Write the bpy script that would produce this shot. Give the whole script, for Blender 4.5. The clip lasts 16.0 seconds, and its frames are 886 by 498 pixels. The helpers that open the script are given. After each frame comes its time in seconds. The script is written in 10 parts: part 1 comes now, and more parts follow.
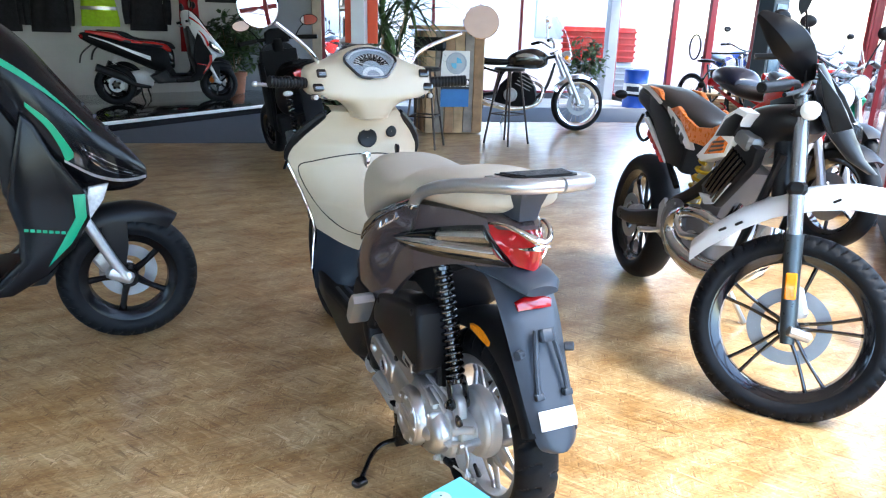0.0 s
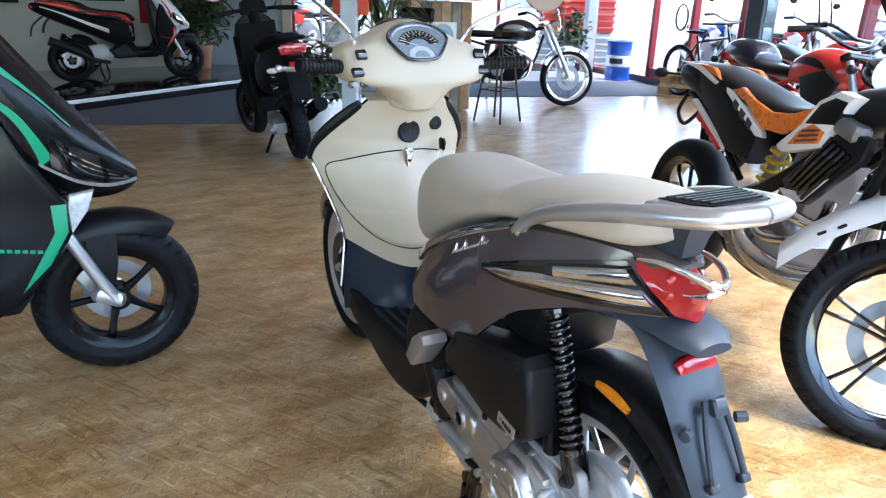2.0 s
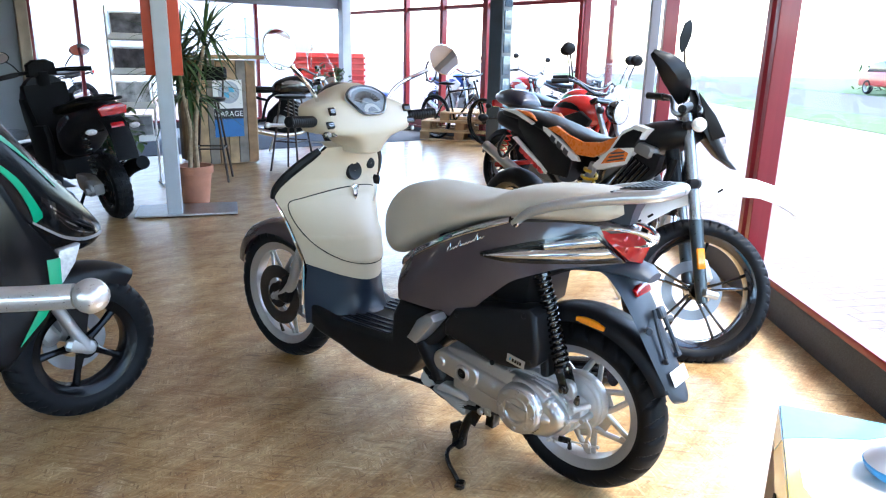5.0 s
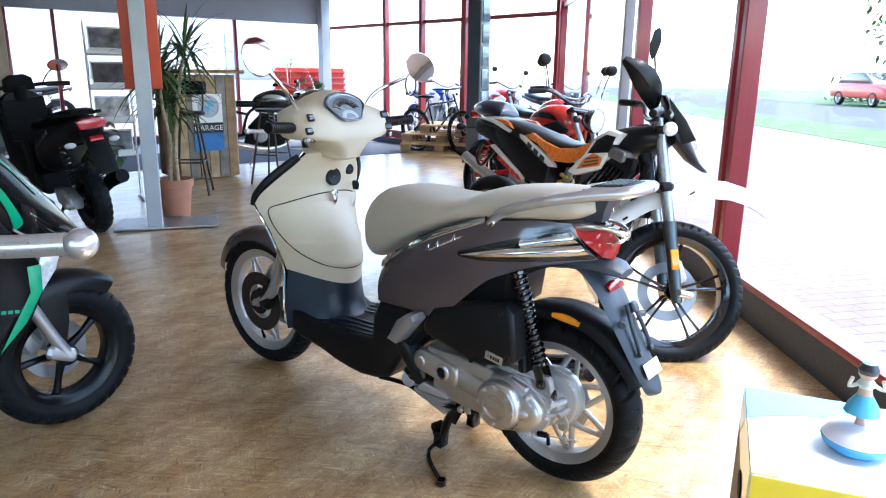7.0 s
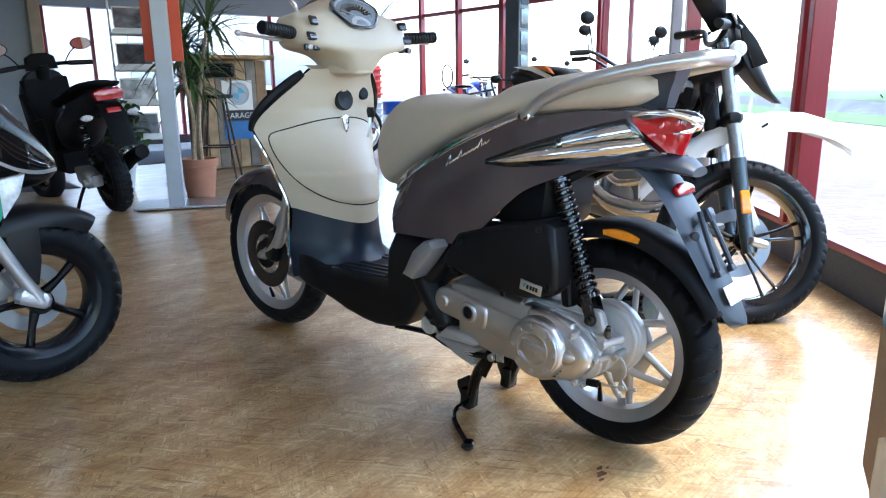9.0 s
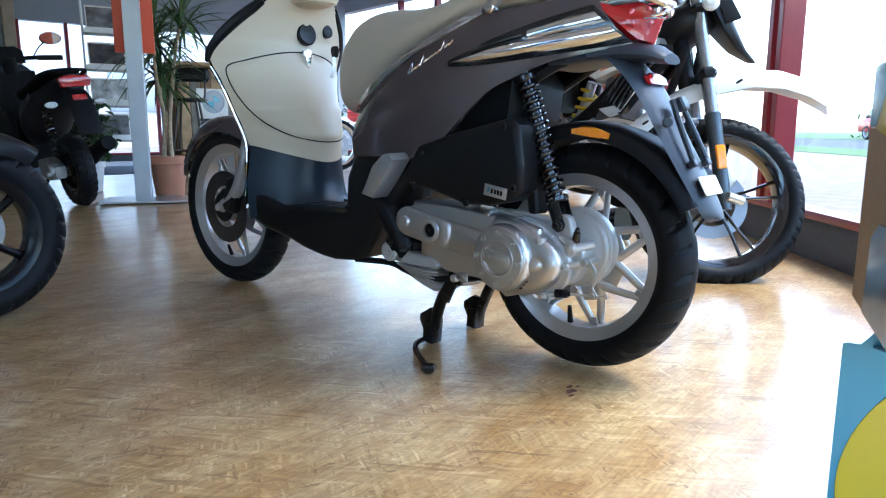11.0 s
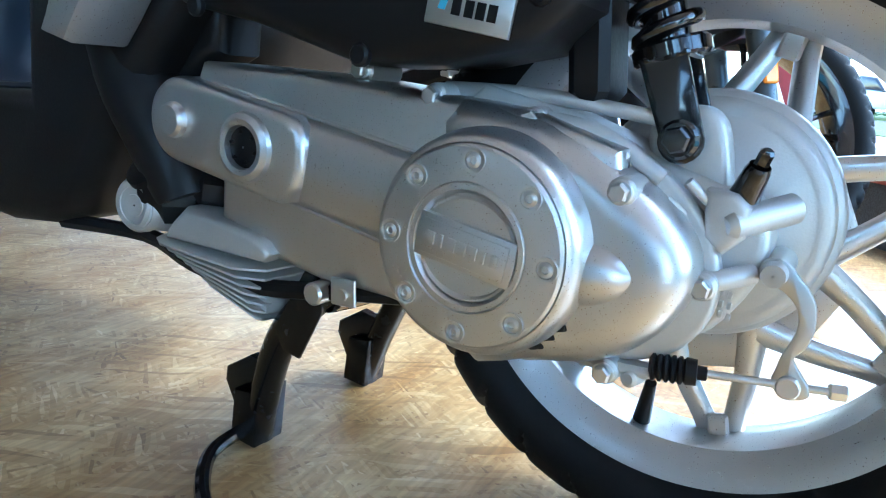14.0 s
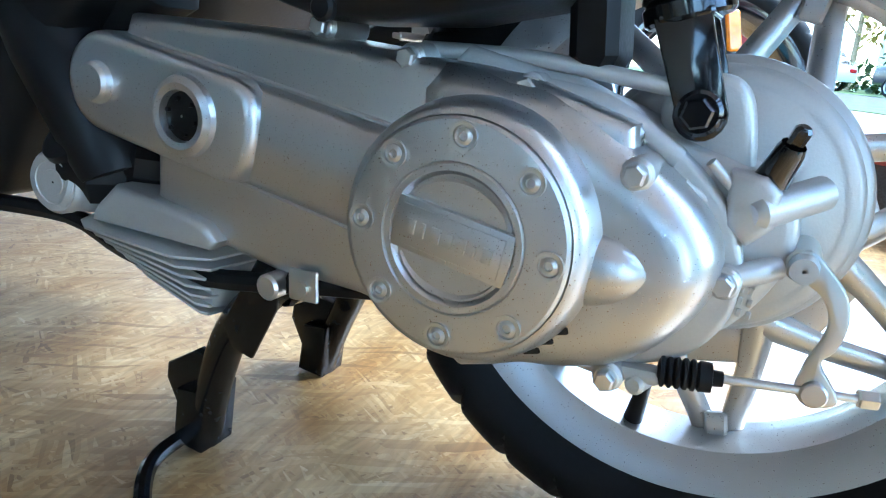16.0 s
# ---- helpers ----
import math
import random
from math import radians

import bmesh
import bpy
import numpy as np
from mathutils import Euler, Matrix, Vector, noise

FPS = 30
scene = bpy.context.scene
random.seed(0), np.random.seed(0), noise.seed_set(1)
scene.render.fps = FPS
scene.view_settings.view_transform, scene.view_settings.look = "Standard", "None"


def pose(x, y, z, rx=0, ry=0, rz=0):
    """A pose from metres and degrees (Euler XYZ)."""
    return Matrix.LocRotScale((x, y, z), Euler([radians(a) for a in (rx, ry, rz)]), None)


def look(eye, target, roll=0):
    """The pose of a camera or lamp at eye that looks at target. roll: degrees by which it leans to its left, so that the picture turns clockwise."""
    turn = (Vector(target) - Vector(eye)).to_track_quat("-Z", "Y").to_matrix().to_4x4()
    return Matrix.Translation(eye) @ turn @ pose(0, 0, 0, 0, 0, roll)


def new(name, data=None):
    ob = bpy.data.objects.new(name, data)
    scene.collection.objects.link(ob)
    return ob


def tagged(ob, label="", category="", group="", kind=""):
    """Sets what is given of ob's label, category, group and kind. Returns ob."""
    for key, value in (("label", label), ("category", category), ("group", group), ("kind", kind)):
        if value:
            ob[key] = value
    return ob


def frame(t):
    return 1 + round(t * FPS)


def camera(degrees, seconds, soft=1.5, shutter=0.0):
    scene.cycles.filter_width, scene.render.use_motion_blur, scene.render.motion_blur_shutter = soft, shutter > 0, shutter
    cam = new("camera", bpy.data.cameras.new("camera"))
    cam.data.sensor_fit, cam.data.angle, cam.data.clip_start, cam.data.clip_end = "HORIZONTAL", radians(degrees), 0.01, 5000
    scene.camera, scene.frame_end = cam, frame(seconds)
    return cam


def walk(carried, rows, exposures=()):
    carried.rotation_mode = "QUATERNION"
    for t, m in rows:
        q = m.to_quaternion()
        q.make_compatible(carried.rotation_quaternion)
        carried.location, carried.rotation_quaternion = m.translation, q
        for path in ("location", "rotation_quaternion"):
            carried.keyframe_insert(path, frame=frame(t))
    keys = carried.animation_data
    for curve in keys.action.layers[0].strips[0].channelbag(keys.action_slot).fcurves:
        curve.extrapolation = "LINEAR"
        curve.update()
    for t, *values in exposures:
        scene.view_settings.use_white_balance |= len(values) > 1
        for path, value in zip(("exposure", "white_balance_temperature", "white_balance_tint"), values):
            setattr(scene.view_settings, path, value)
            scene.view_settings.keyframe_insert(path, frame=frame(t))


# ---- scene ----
cam = camera(64.9, 16.0, 1.15)
PATH = [
    (0, (-0.757, -1.302, 1.198), (0.055, 0.420, 0.588), 1.6),
    (0.5, (-0.785, -1.267, 1.197), (0.029, 0.454, 0.582), 1.3),
    (1, (-0.800, -1.141, 1.184), (0.005, 0.567, 0.523), 2.2),
    (1.5, (-0.800, -0.961, 1.186), (0.012, 0.731, 0.496), 1.6),
    (2, (-0.840, -0.827, 1.192), (0.057, 0.825, 0.510), 1.6),
    (2.5, (-1.007, -0.706, 1.186), (0.195, 0.754, 0.535), 0.1),
    (3, (-1.173, -0.685, 1.209), (0.092, 0.721, 0.560), 0.7),
    (3.5, (-1.295, -0.779, 1.213), (0.015, 0.599, 0.589), 1.3),
    (4, (-1.443, -0.832, 1.226), (-0.111, 0.537, 0.633), 1.5),
    (4.5, (-1.586, -0.836, 1.226), (-0.186, 0.484, 0.679), 1.4),
    (5, (-1.678, -0.860, 1.225), (-0.200, 0.377, 0.693), 1.2),
    (5.2, (-1.701, -0.877, 1.205), (-0.203, 0.349, 0.703), 0.4),
    (7.5, (-1.708, -0.904, 1.191), (-0.188, 0.300, 0.700), 0.7),
    (8, (-1.639, -0.854, 1.129), (-0.122, 0.353, 0.639), 0.4),
    (8.5, (-1.542, -0.801, 1.025), (-0.064, 0.458, 0.546), 0.3),
    (9, (-1.446, -0.750, 0.865), (-0.000, 0.553, 0.407), -0.6),
    (9.2, (-1.414, -0.739, 0.788), (0.021, 0.582, 0.344), -1.1),
    (11.3, (-1.384, -0.757, 0.548), (0.122, 0.514, 0.206), 0.3),
    (11.5, (-1.384, -0.757, 0.548), (0.132, 0.493, 0.174), 0.3),
    (12, (-1.355, -0.728, 0.524), (0.176, 0.467, 0.045), 0.7),
    (12.5, (-1.139, -0.462, 0.481), (0.449, 0.592, -0.125), 1.4),
    (13, (-0.931, -0.258, 0.394), (0.751, 0.688, -0.130), 2.1),
    (13.5, (-0.704, -0.190, 0.392), (0.930, 0.835, -0.137), 2.0),
    (14, (-0.558, -0.082, 0.369), (1.135, 0.871, -0.107), 4.0),
    (14.5, (-0.491, -0.030, 0.359), (1.236, 0.834, -0.159), 4.5),
    (15, (-0.490, -0.032, 0.358), (1.243, 0.818, -0.166), 4.6),
    (15.5, (-0.488, -0.034, 0.357), (1.248, 0.807, -0.171), 4.6),
    (16, (-0.509, -0.031, 0.365), (1.237, 0.768, -0.193), 5.0),
]
walk(cam, [(t, look(eye, target, roll)) for t, eye, target, roll in PATH], [(0, 3.41, 6120, 7), (5.2, 3.39, 6120, 7), (7.3, 3.27, 6120, 7), (9.2, 3.13, 6000, 6), (12, 3.0, 5480, 1), (12.8, 3.08, 5400, -1), (13.5, 3.43, 5330, -2), (14.5, 3.57, 5230, -4), (16, 3.50, 5430, -2)])

# ---- world and sun ----
world = bpy.data.worlds.new("world")
scene.world = world
world.use_nodes = True
wn = world.node_tree
sky = wn.nodes.new("ShaderNodeTexSky")
sky.sky_type, sky.sun_disc = "NISHITA", False
sky.sun_elevation, sky.sun_rotation = radians(58), radians(120)
sky.air_density, sky.dust_density = 1.0, 1.0
wn.nodes["Background"].inputs[1].default_value = 0.15
wn.links.new(sky.outputs[0], wn.nodes["Background"].inputs[0])
sun_data = bpy.data.lights.new("sun", "SUN")
sun_data.energy, sun_data.angle, sun_data.color = 0.8, radians(18), (1.0, 0.98, 0.95)
sun = new("sun", sun_data)
sun.matrix_world = look((0, 0, 0), (-0.33, 0.41, -0.85))

# ---- materials ----
def rgb(c):
    return (*c, 1.0)


def mat(name, color, rough=0.5, metal=0.0, vary=0.12, scale=6.0, bump=0.0, bscale=60.0, coat=0.0, island=0.0, rvary=0.1, ior=1.5, detail=5.0):
    """A surface with two scales of variation in colour and roughness, and fine relief."""
    m = bpy.data.materials.new(name)
    m.use_nodes = True
    t = m.node_tree
    b = t.nodes["Principled BSDF"]
    b.inputs["Metallic"].default_value = metal
    b.inputs["IOR"].default_value = ior
    b.inputs["Coat Weight"].default_value = coat
    b.inputs["Coat Roughness"].default_value = 0.06
    co = t.nodes.new("ShaderNodeTexCoord")
    n1 = t.nodes.new("ShaderNodeTexNoise")
    n1.inputs["Scale"].default_value, n1.inputs["Detail"].default_value = scale, detail
    t.links.new(co.outputs["Object"], n1.inputs["Vector"])
    ramp = t.nodes.new("ShaderNodeMapRange")
    ramp.inputs["From Min"].default_value, ramp.inputs["From Max"].default_value = 0.3, 0.7
    ramp.inputs["To Min"].default_value, ramp.inputs["To Max"].default_value = 1 - vary, 1 + vary
    t.links.new(n1.outputs["Fac"], ramp.inputs["Value"])
    mul = t.nodes.new("ShaderNodeVectorMath")
    mul.operation = "SCALE"
    mul.inputs[0].default_value = color
    t.links.new(ramp.outputs["Result"], mul.inputs["Scale"])
    t.links.new(mul.outputs["Vector"], b.inputs["Base Color"])
    n2 = t.nodes.new("ShaderNodeTexNoise")
    n2.inputs["Scale"].default_value, n2.inputs["Detail"].default_value = bscale, 4
    t.links.new(co.outputs["Object"], n2.inputs["Vector"])
    r2 = t.nodes.new("ShaderNodeMapRange")
    r2.inputs["From Min"].default_value, r2.inputs["From Max"].default_value = 0.3, 0.7
    r2.inputs["To Min"].default_value, r2.inputs["To Max"].default_value = max(0.02, rough - rvary * rough), min(1, rough + rvary * rough)
    t.links.new(n2.outputs["Fac"], r2.inputs["Value"])
    t.links.new(r2.outputs["Result"], b.inputs["Roughness"])
    if bump:
        bp = t.nodes.new("ShaderNodeBump")
        bp.inputs["Strength"].default_value, bp.inputs["Distance"].default_value = bump, 0.002
        t.links.new(n2.outputs["Fac"], bp.inputs["Height"])
        t.links.new(bp.outputs["Normal"], b.inputs["Normal"])
    if island:
        g = t.nodes.new("ShaderNodeNewGeometry")
        mr = t.nodes.new("ShaderNodeMapRange")
        mr.inputs["To Min"].default_value, mr.inputs["To Max"].default_value = 1 - island, 1 + island
        t.links.new(g.outputs["Random Per Island"], mr.inputs["Value"])
        m2 = t.nodes.new("ShaderNodeVectorMath")
        m2.operation = "SCALE"
        t.links.new(mul.outputs["Vector"], m2.inputs[0])
        t.links.new(mr.outputs["Result"], m2.inputs["Scale"])
        t.links.new(m2.outputs["Vector"], b.inputs["Base Color"])
    return m


def glass_mat(name, tint=(0.96, 0.98, 0.98), gloss=0.04, rough=0.02):
    """Thin clear sheet: light passes, with a little gloss by angle."""
    m = bpy.data.materials.new(name)
    m.use_nodes = True
    t = m.node_tree
    t.nodes.remove(t.nodes["Principled BSDF"])
    out = t.nodes["Material Output"]
    tr, gl, mx, lw, pw, ma = [t.nodes.new(k) for k in ("ShaderNodeBsdfTransparent", "ShaderNodeBsdfGlossy", "ShaderNodeMixShader", "ShaderNodeLayerWeight", "ShaderNodeMath", "ShaderNodeMath")]
    tr.inputs[0].default_value, gl.inputs["Roughness"].default_value = rgb(tint), rough
    pw.operation, ma.operation = "POWER", "MULTIPLY_ADD"
    pw.inputs[1].default_value = 5.0
    ma.inputs[1].default_value, ma.inputs[2].default_value = 0.6, gloss
    t.links.new(lw.outputs["Facing"], pw.inputs[0])
    t.links.new(pw.outputs[0], ma.inputs[0])
    t.links.new(ma.outputs[0], mx.inputs[0])
    t.links.new(tr.outputs[0], mx.inputs[1])
    t.links.new(gl.outputs[0], mx.inputs[2])
    t.links.new(mx.outputs[0], out.inputs["Surface"])
    return m


def osb_mat():
    """Varnished strand board: long overlapping flakes in three directions under a glossy coat."""
    m = bpy.data.materials.new("strand_board")
    m.use_nodes = True
    t = m.node_tree
    b = t.nodes["Principled BSDF"]
    co = t.nodes.new("ShaderNodeTexCoord")
    warp = t.nodes.new("ShaderNodeTexNoise")
    warp.inputs["Scale"].default_value = 8.0
    t.links.new(co.outputs["Object"], warp.inputs["Vector"])
    add = t.nodes.new("ShaderNodeVectorMath")
    add.operation = "MULTIPLY_ADD"
    t.links.new(warp.outputs["Color"], add.inputs[0])
    add.inputs[1].default_value = (0.032, 0.032, 0.0)
    t.links.new(co.outputs["Object"], add.inputs[2])
    layers = []
    for turn, size in ((48, (20, 170, 1)), (62, (26, 260, 1)), (34, (30, 300, 1)), (74, (18, 190, 1)), (44, (22, 150, 1)), (96, (24, 250, 1)), (18, (24, 220, 1)), (120, (26, 220, 1)), (54, (15, 130, 1))):
        mp = t.nodes.new("ShaderNodeMapping")
        mp.vector_type = "TEXTURE"
        mp.inputs["Rotation"].default_value = (0, 0, radians(-turn - 4))
        mp.inputs["Scale"].default_value = tuple(1 / v for v in size)
        t.links.new(add.outputs[0], mp.inputs["Vector"])
        v = t.nodes.new("ShaderNodeTexVoronoi")
        v.voronoi_dimensions = "2D"
        v.inputs["Scale"].default_value = 1.0
        t.links.new(mp.outputs[0], v.inputs["Vector"])
        s = t.nodes.new("ShaderNodeSeparateColor")
        t.links.new(v.outputs["Color"], s.inputs[0])
        layers.append((s, v))
    value = layers[0][0].outputs[0]
    for s, v in layers[1:]:
        pick = t.nodes.new("ShaderNodeMath")
        pick.operation = "GREATER_THAN"
        pick.inputs[1].default_value = 0.55
        t.links.new(s.outputs[1], pick.inputs[0])
        mx = t.nodes.new("ShaderNodeMix")
        t.links.new(pick.outputs[0], mx.inputs[0])
        t.links.new(value, mx.inputs[2])
        t.links.new(s.outputs[0], mx.inputs[3])
        value = mx.outputs[0]
    grain = t.nodes.new("ShaderNodeTexNoise")
    grain.inputs["Scale"].default_value, grain.inputs["Detail"].default_value = 1.0, 6
    gm = t.nodes.new("ShaderNodeMapping")
    gm.inputs["Rotation"].default_value = (0, 0, radians(-58))
    gm.inputs["Scale"].default_value = (16, 150, 1)
    t.links.new(add.outputs[0], gm.inputs[0])
    t.links.new(gm.outputs[0], grain.inputs["Vector"])
    big = t.nodes.new("ShaderNodeTexNoise")
    big.inputs["Scale"].default_value, big.inputs["Detail"].default_value = 1.1, 5
    t.links.new(co.outputs["Object"], big.inputs["Vector"])
    ramp = t.nodes.new("ShaderNodeValToRGB")
    el = ramp.color_ramp.elements
    el[0].position, el[0].color = 0.0, (0.30, 0.184, 0.077, 1)
    el[1].position, el[1].color = 1.0, (0.66, 0.492, 0.283, 1)
    for p, c in ((0.08, (0.42, 0.268, 0.115, 1)), (0.35, (0.475, 0.312, 0.140, 1)), (0.65, (0.52, 0.354, 0.167, 1)), (0.92, (0.575, 0.410, 0.210, 1))):
        e = el.new(p)
        e.color = c
    t.links.new(value, ramp.inputs[0])
    patch_n = t.nodes.new("ShaderNodeTexNoise")
    patch_n.inputs["Scale"].default_value, patch_n.inputs["Detail"].default_value, patch_n.inputs["Roughness"].default_value = 4.2, 8, 0.66
    pm = t.nodes.new("ShaderNodeMapping")
    pm.inputs["Rotation"].default_value = (0, 0, radians(-48))
    pm.inputs["Scale"].default_value = (0.8, 1.7, 1)
    t.links.new(add.outputs[0], pm.inputs[0])
    t.links.new(pm.outputs[0], patch_n.inputs["Vector"])
    pr = t.nodes.new("ShaderNodeMapRange")
    pr.inputs["From Min"].default_value, pr.inputs["From Max"].default_value = 0.40, 0.62
    t.links.new(patch_n.outputs["Fac"], pr.inputs["Value"])
    tint = t.nodes.new("ShaderNodeMix")
    tint.data_type, tint.blend_type = "RGBA", "MULTIPLY"
    tint.inputs[7].default_value = (0.66, 0.52, 0.34, 1)
    t.links.new(pr.outputs[0], tint.inputs[0])
    t.links.new(ramp.outputs[0], tint.inputs[6])
    k = t.nodes.new("ShaderNodeMath")
    k.operation = "MULTIPLY_ADD"
    k.inputs[1].default_value, k.inputs[2].default_value = 1.1, 0.52
    t.links.new(grain.outputs["Fac"], k.inputs[0])
    k2 = t.nodes.new("ShaderNodeMapRange")
    k2.inputs["From Min"].default_value, k2.inputs["From Max"].default_value = 0.3, 0.7
    k2.inputs["To Min"].default_value, k2.inputs["To Max"].default_value = 0.82, 1.22
    t.links.new(big.outputs["Fac"], k2.inputs["Value"])
    k3 = t.nodes.new("ShaderNodeMath")
    k3.operation = "MULTIPLY"
    t.links.new(k.outputs[0], k3.inputs[0])
    t.links.new(k2.outputs[0], k3.inputs[1])
    sc = t.nodes.new("ShaderNodeVectorMath")
    sc.operation = "SCALE"
    t.links.new(tint.outputs[2], sc.inputs[0])
    t.links.new(k3.outputs[0], sc.inputs["Scale"])
    t.links.new(sc.outputs[0], b.inputs["Base Color"])
    rr = t.nodes.new("ShaderNodeMapRange")
    rr.inputs["To Min"].default_value, rr.inputs["To Max"].default_value = 0.40, 0.46
    t.links.new(value, rr.inputs["Value"])
    t.links.new(rr.outputs[0], b.inputs["Roughness"])
    bp = t.nodes.new("ShaderNodeBump")
    bp.inputs["Strength"].default_value, bp.inputs["Distance"].default_value = 0.22, 0.0015
    t.links.new(value, bp.inputs["Height"])
    t.links.new(bp.outputs[0], b.inputs["Normal"])
    bc = t.nodes.new("ShaderNodeBump")
    bc.inputs["Strength"].default_value, bc.inputs["Distance"].default_value = 0.16, 0.0012
    t.links.new(value, bc.inputs["Height"])
    t.links.new(bc.outputs[0], b.inputs["Coat Normal"])
    b.inputs["Coat IOR"].default_value = 1.62
    b.inputs["Coat Weight"].default_value, b.inputs["Coat Roughness"].default_value = 1.0, 0.20
    return m


def toy_mat():
    """Glossy toy paint in bands up the figure: blue rim, white cap, skin, blue skirt, dark top."""
    m = bpy.data.materials.new("toy_paint")
    m.use_nodes = True
    t = m.node_tree
    b = t.nodes["Principled BSDF"]
    co = t.nodes.new("ShaderNodeTexCoord")
    sp = t.nodes.new("ShaderNodeSeparateXYZ")
    t.links.new(co.outputs["Object"], sp.inputs[0])
    sc = t.nodes.new("ShaderNodeMath")
    sc.operation = "MULTIPLY"
    sc.inputs[1].default_value = 1 / 0.152
    t.links.new(sp.outputs[2], sc.inputs[0])
    ramp = t.nodes.new("ShaderNodeValToRGB")
    ramp.color_ramp.interpolation = "CONSTANT"
    el = ramp.color_ramp.elements
    el[0].position, el[0].color = 0.0, (0.08, 0.36, 0.72, 1)
    el[1].position, el[1].color = 0.145, (0.74, 0.72, 0.80, 1)
    for p, c in ((0.30, (0.50, 0.30, 0.24, 1)), (0.425, (0.10, 0.46, 0.68, 1)), (0.63, (0.55, 0.40, 0.30, 1)), (0.70, (0.60, 0.62, 0.55, 1)), (0.80, (0.50, 0.33, 0.26, 1)), (0.86, (0.03, 0.03, 0.035, 1)), (0.97, (0.30, 0.55, 0.60, 1))):
        e = el.new(p)
        e.color = c
    t.links.new(sc.outputs[0], ramp.inputs[0])
    t.links.new(ramp.outputs[0], b.inputs["Base Color"])
    b.inputs["Roughness"].default_value = 0.3
    return m


def paver_mat():
    m = bpy.data.materials.new("paving")
    m.use_nodes = True
    t = m.node_tree
    b = t.nodes["Principled BSDF"]
    co = t.nodes.new("ShaderNodeTexCoord")
    mp = t.nodes.new("ShaderNodeMapping")
    mp.inputs["Rotation"].default_value = (0, 0, radians(38))
    t.links.new(co.outputs["Object"], mp.inputs[0])
    br = t.nodes.new("ShaderNodeTexBrick")
    br.inputs["Scale"].default_value = 1.0
    br.inputs["Brick Width"].default_value, br.inputs["Row Height"].default_value = 0.2, 0.1
    br.inputs["Mortar Size"].default_value = 0.004
    br.inputs["Color1"].default_value, br.inputs["Color2"].default_value = (0.20, 0.150, 0.140, 1), (0.25, 0.190, 0.180, 1)
    br.inputs["Mortar"].default_value = (0.11, 0.09, 0.085, 1)
    t.links.new(mp.outputs[0], br.inputs["Vector"])
    t.links.new(br.outputs[0], b.inputs["Base Color"])
    b.inputs["Roughness"].default_value = 0.85
    return m


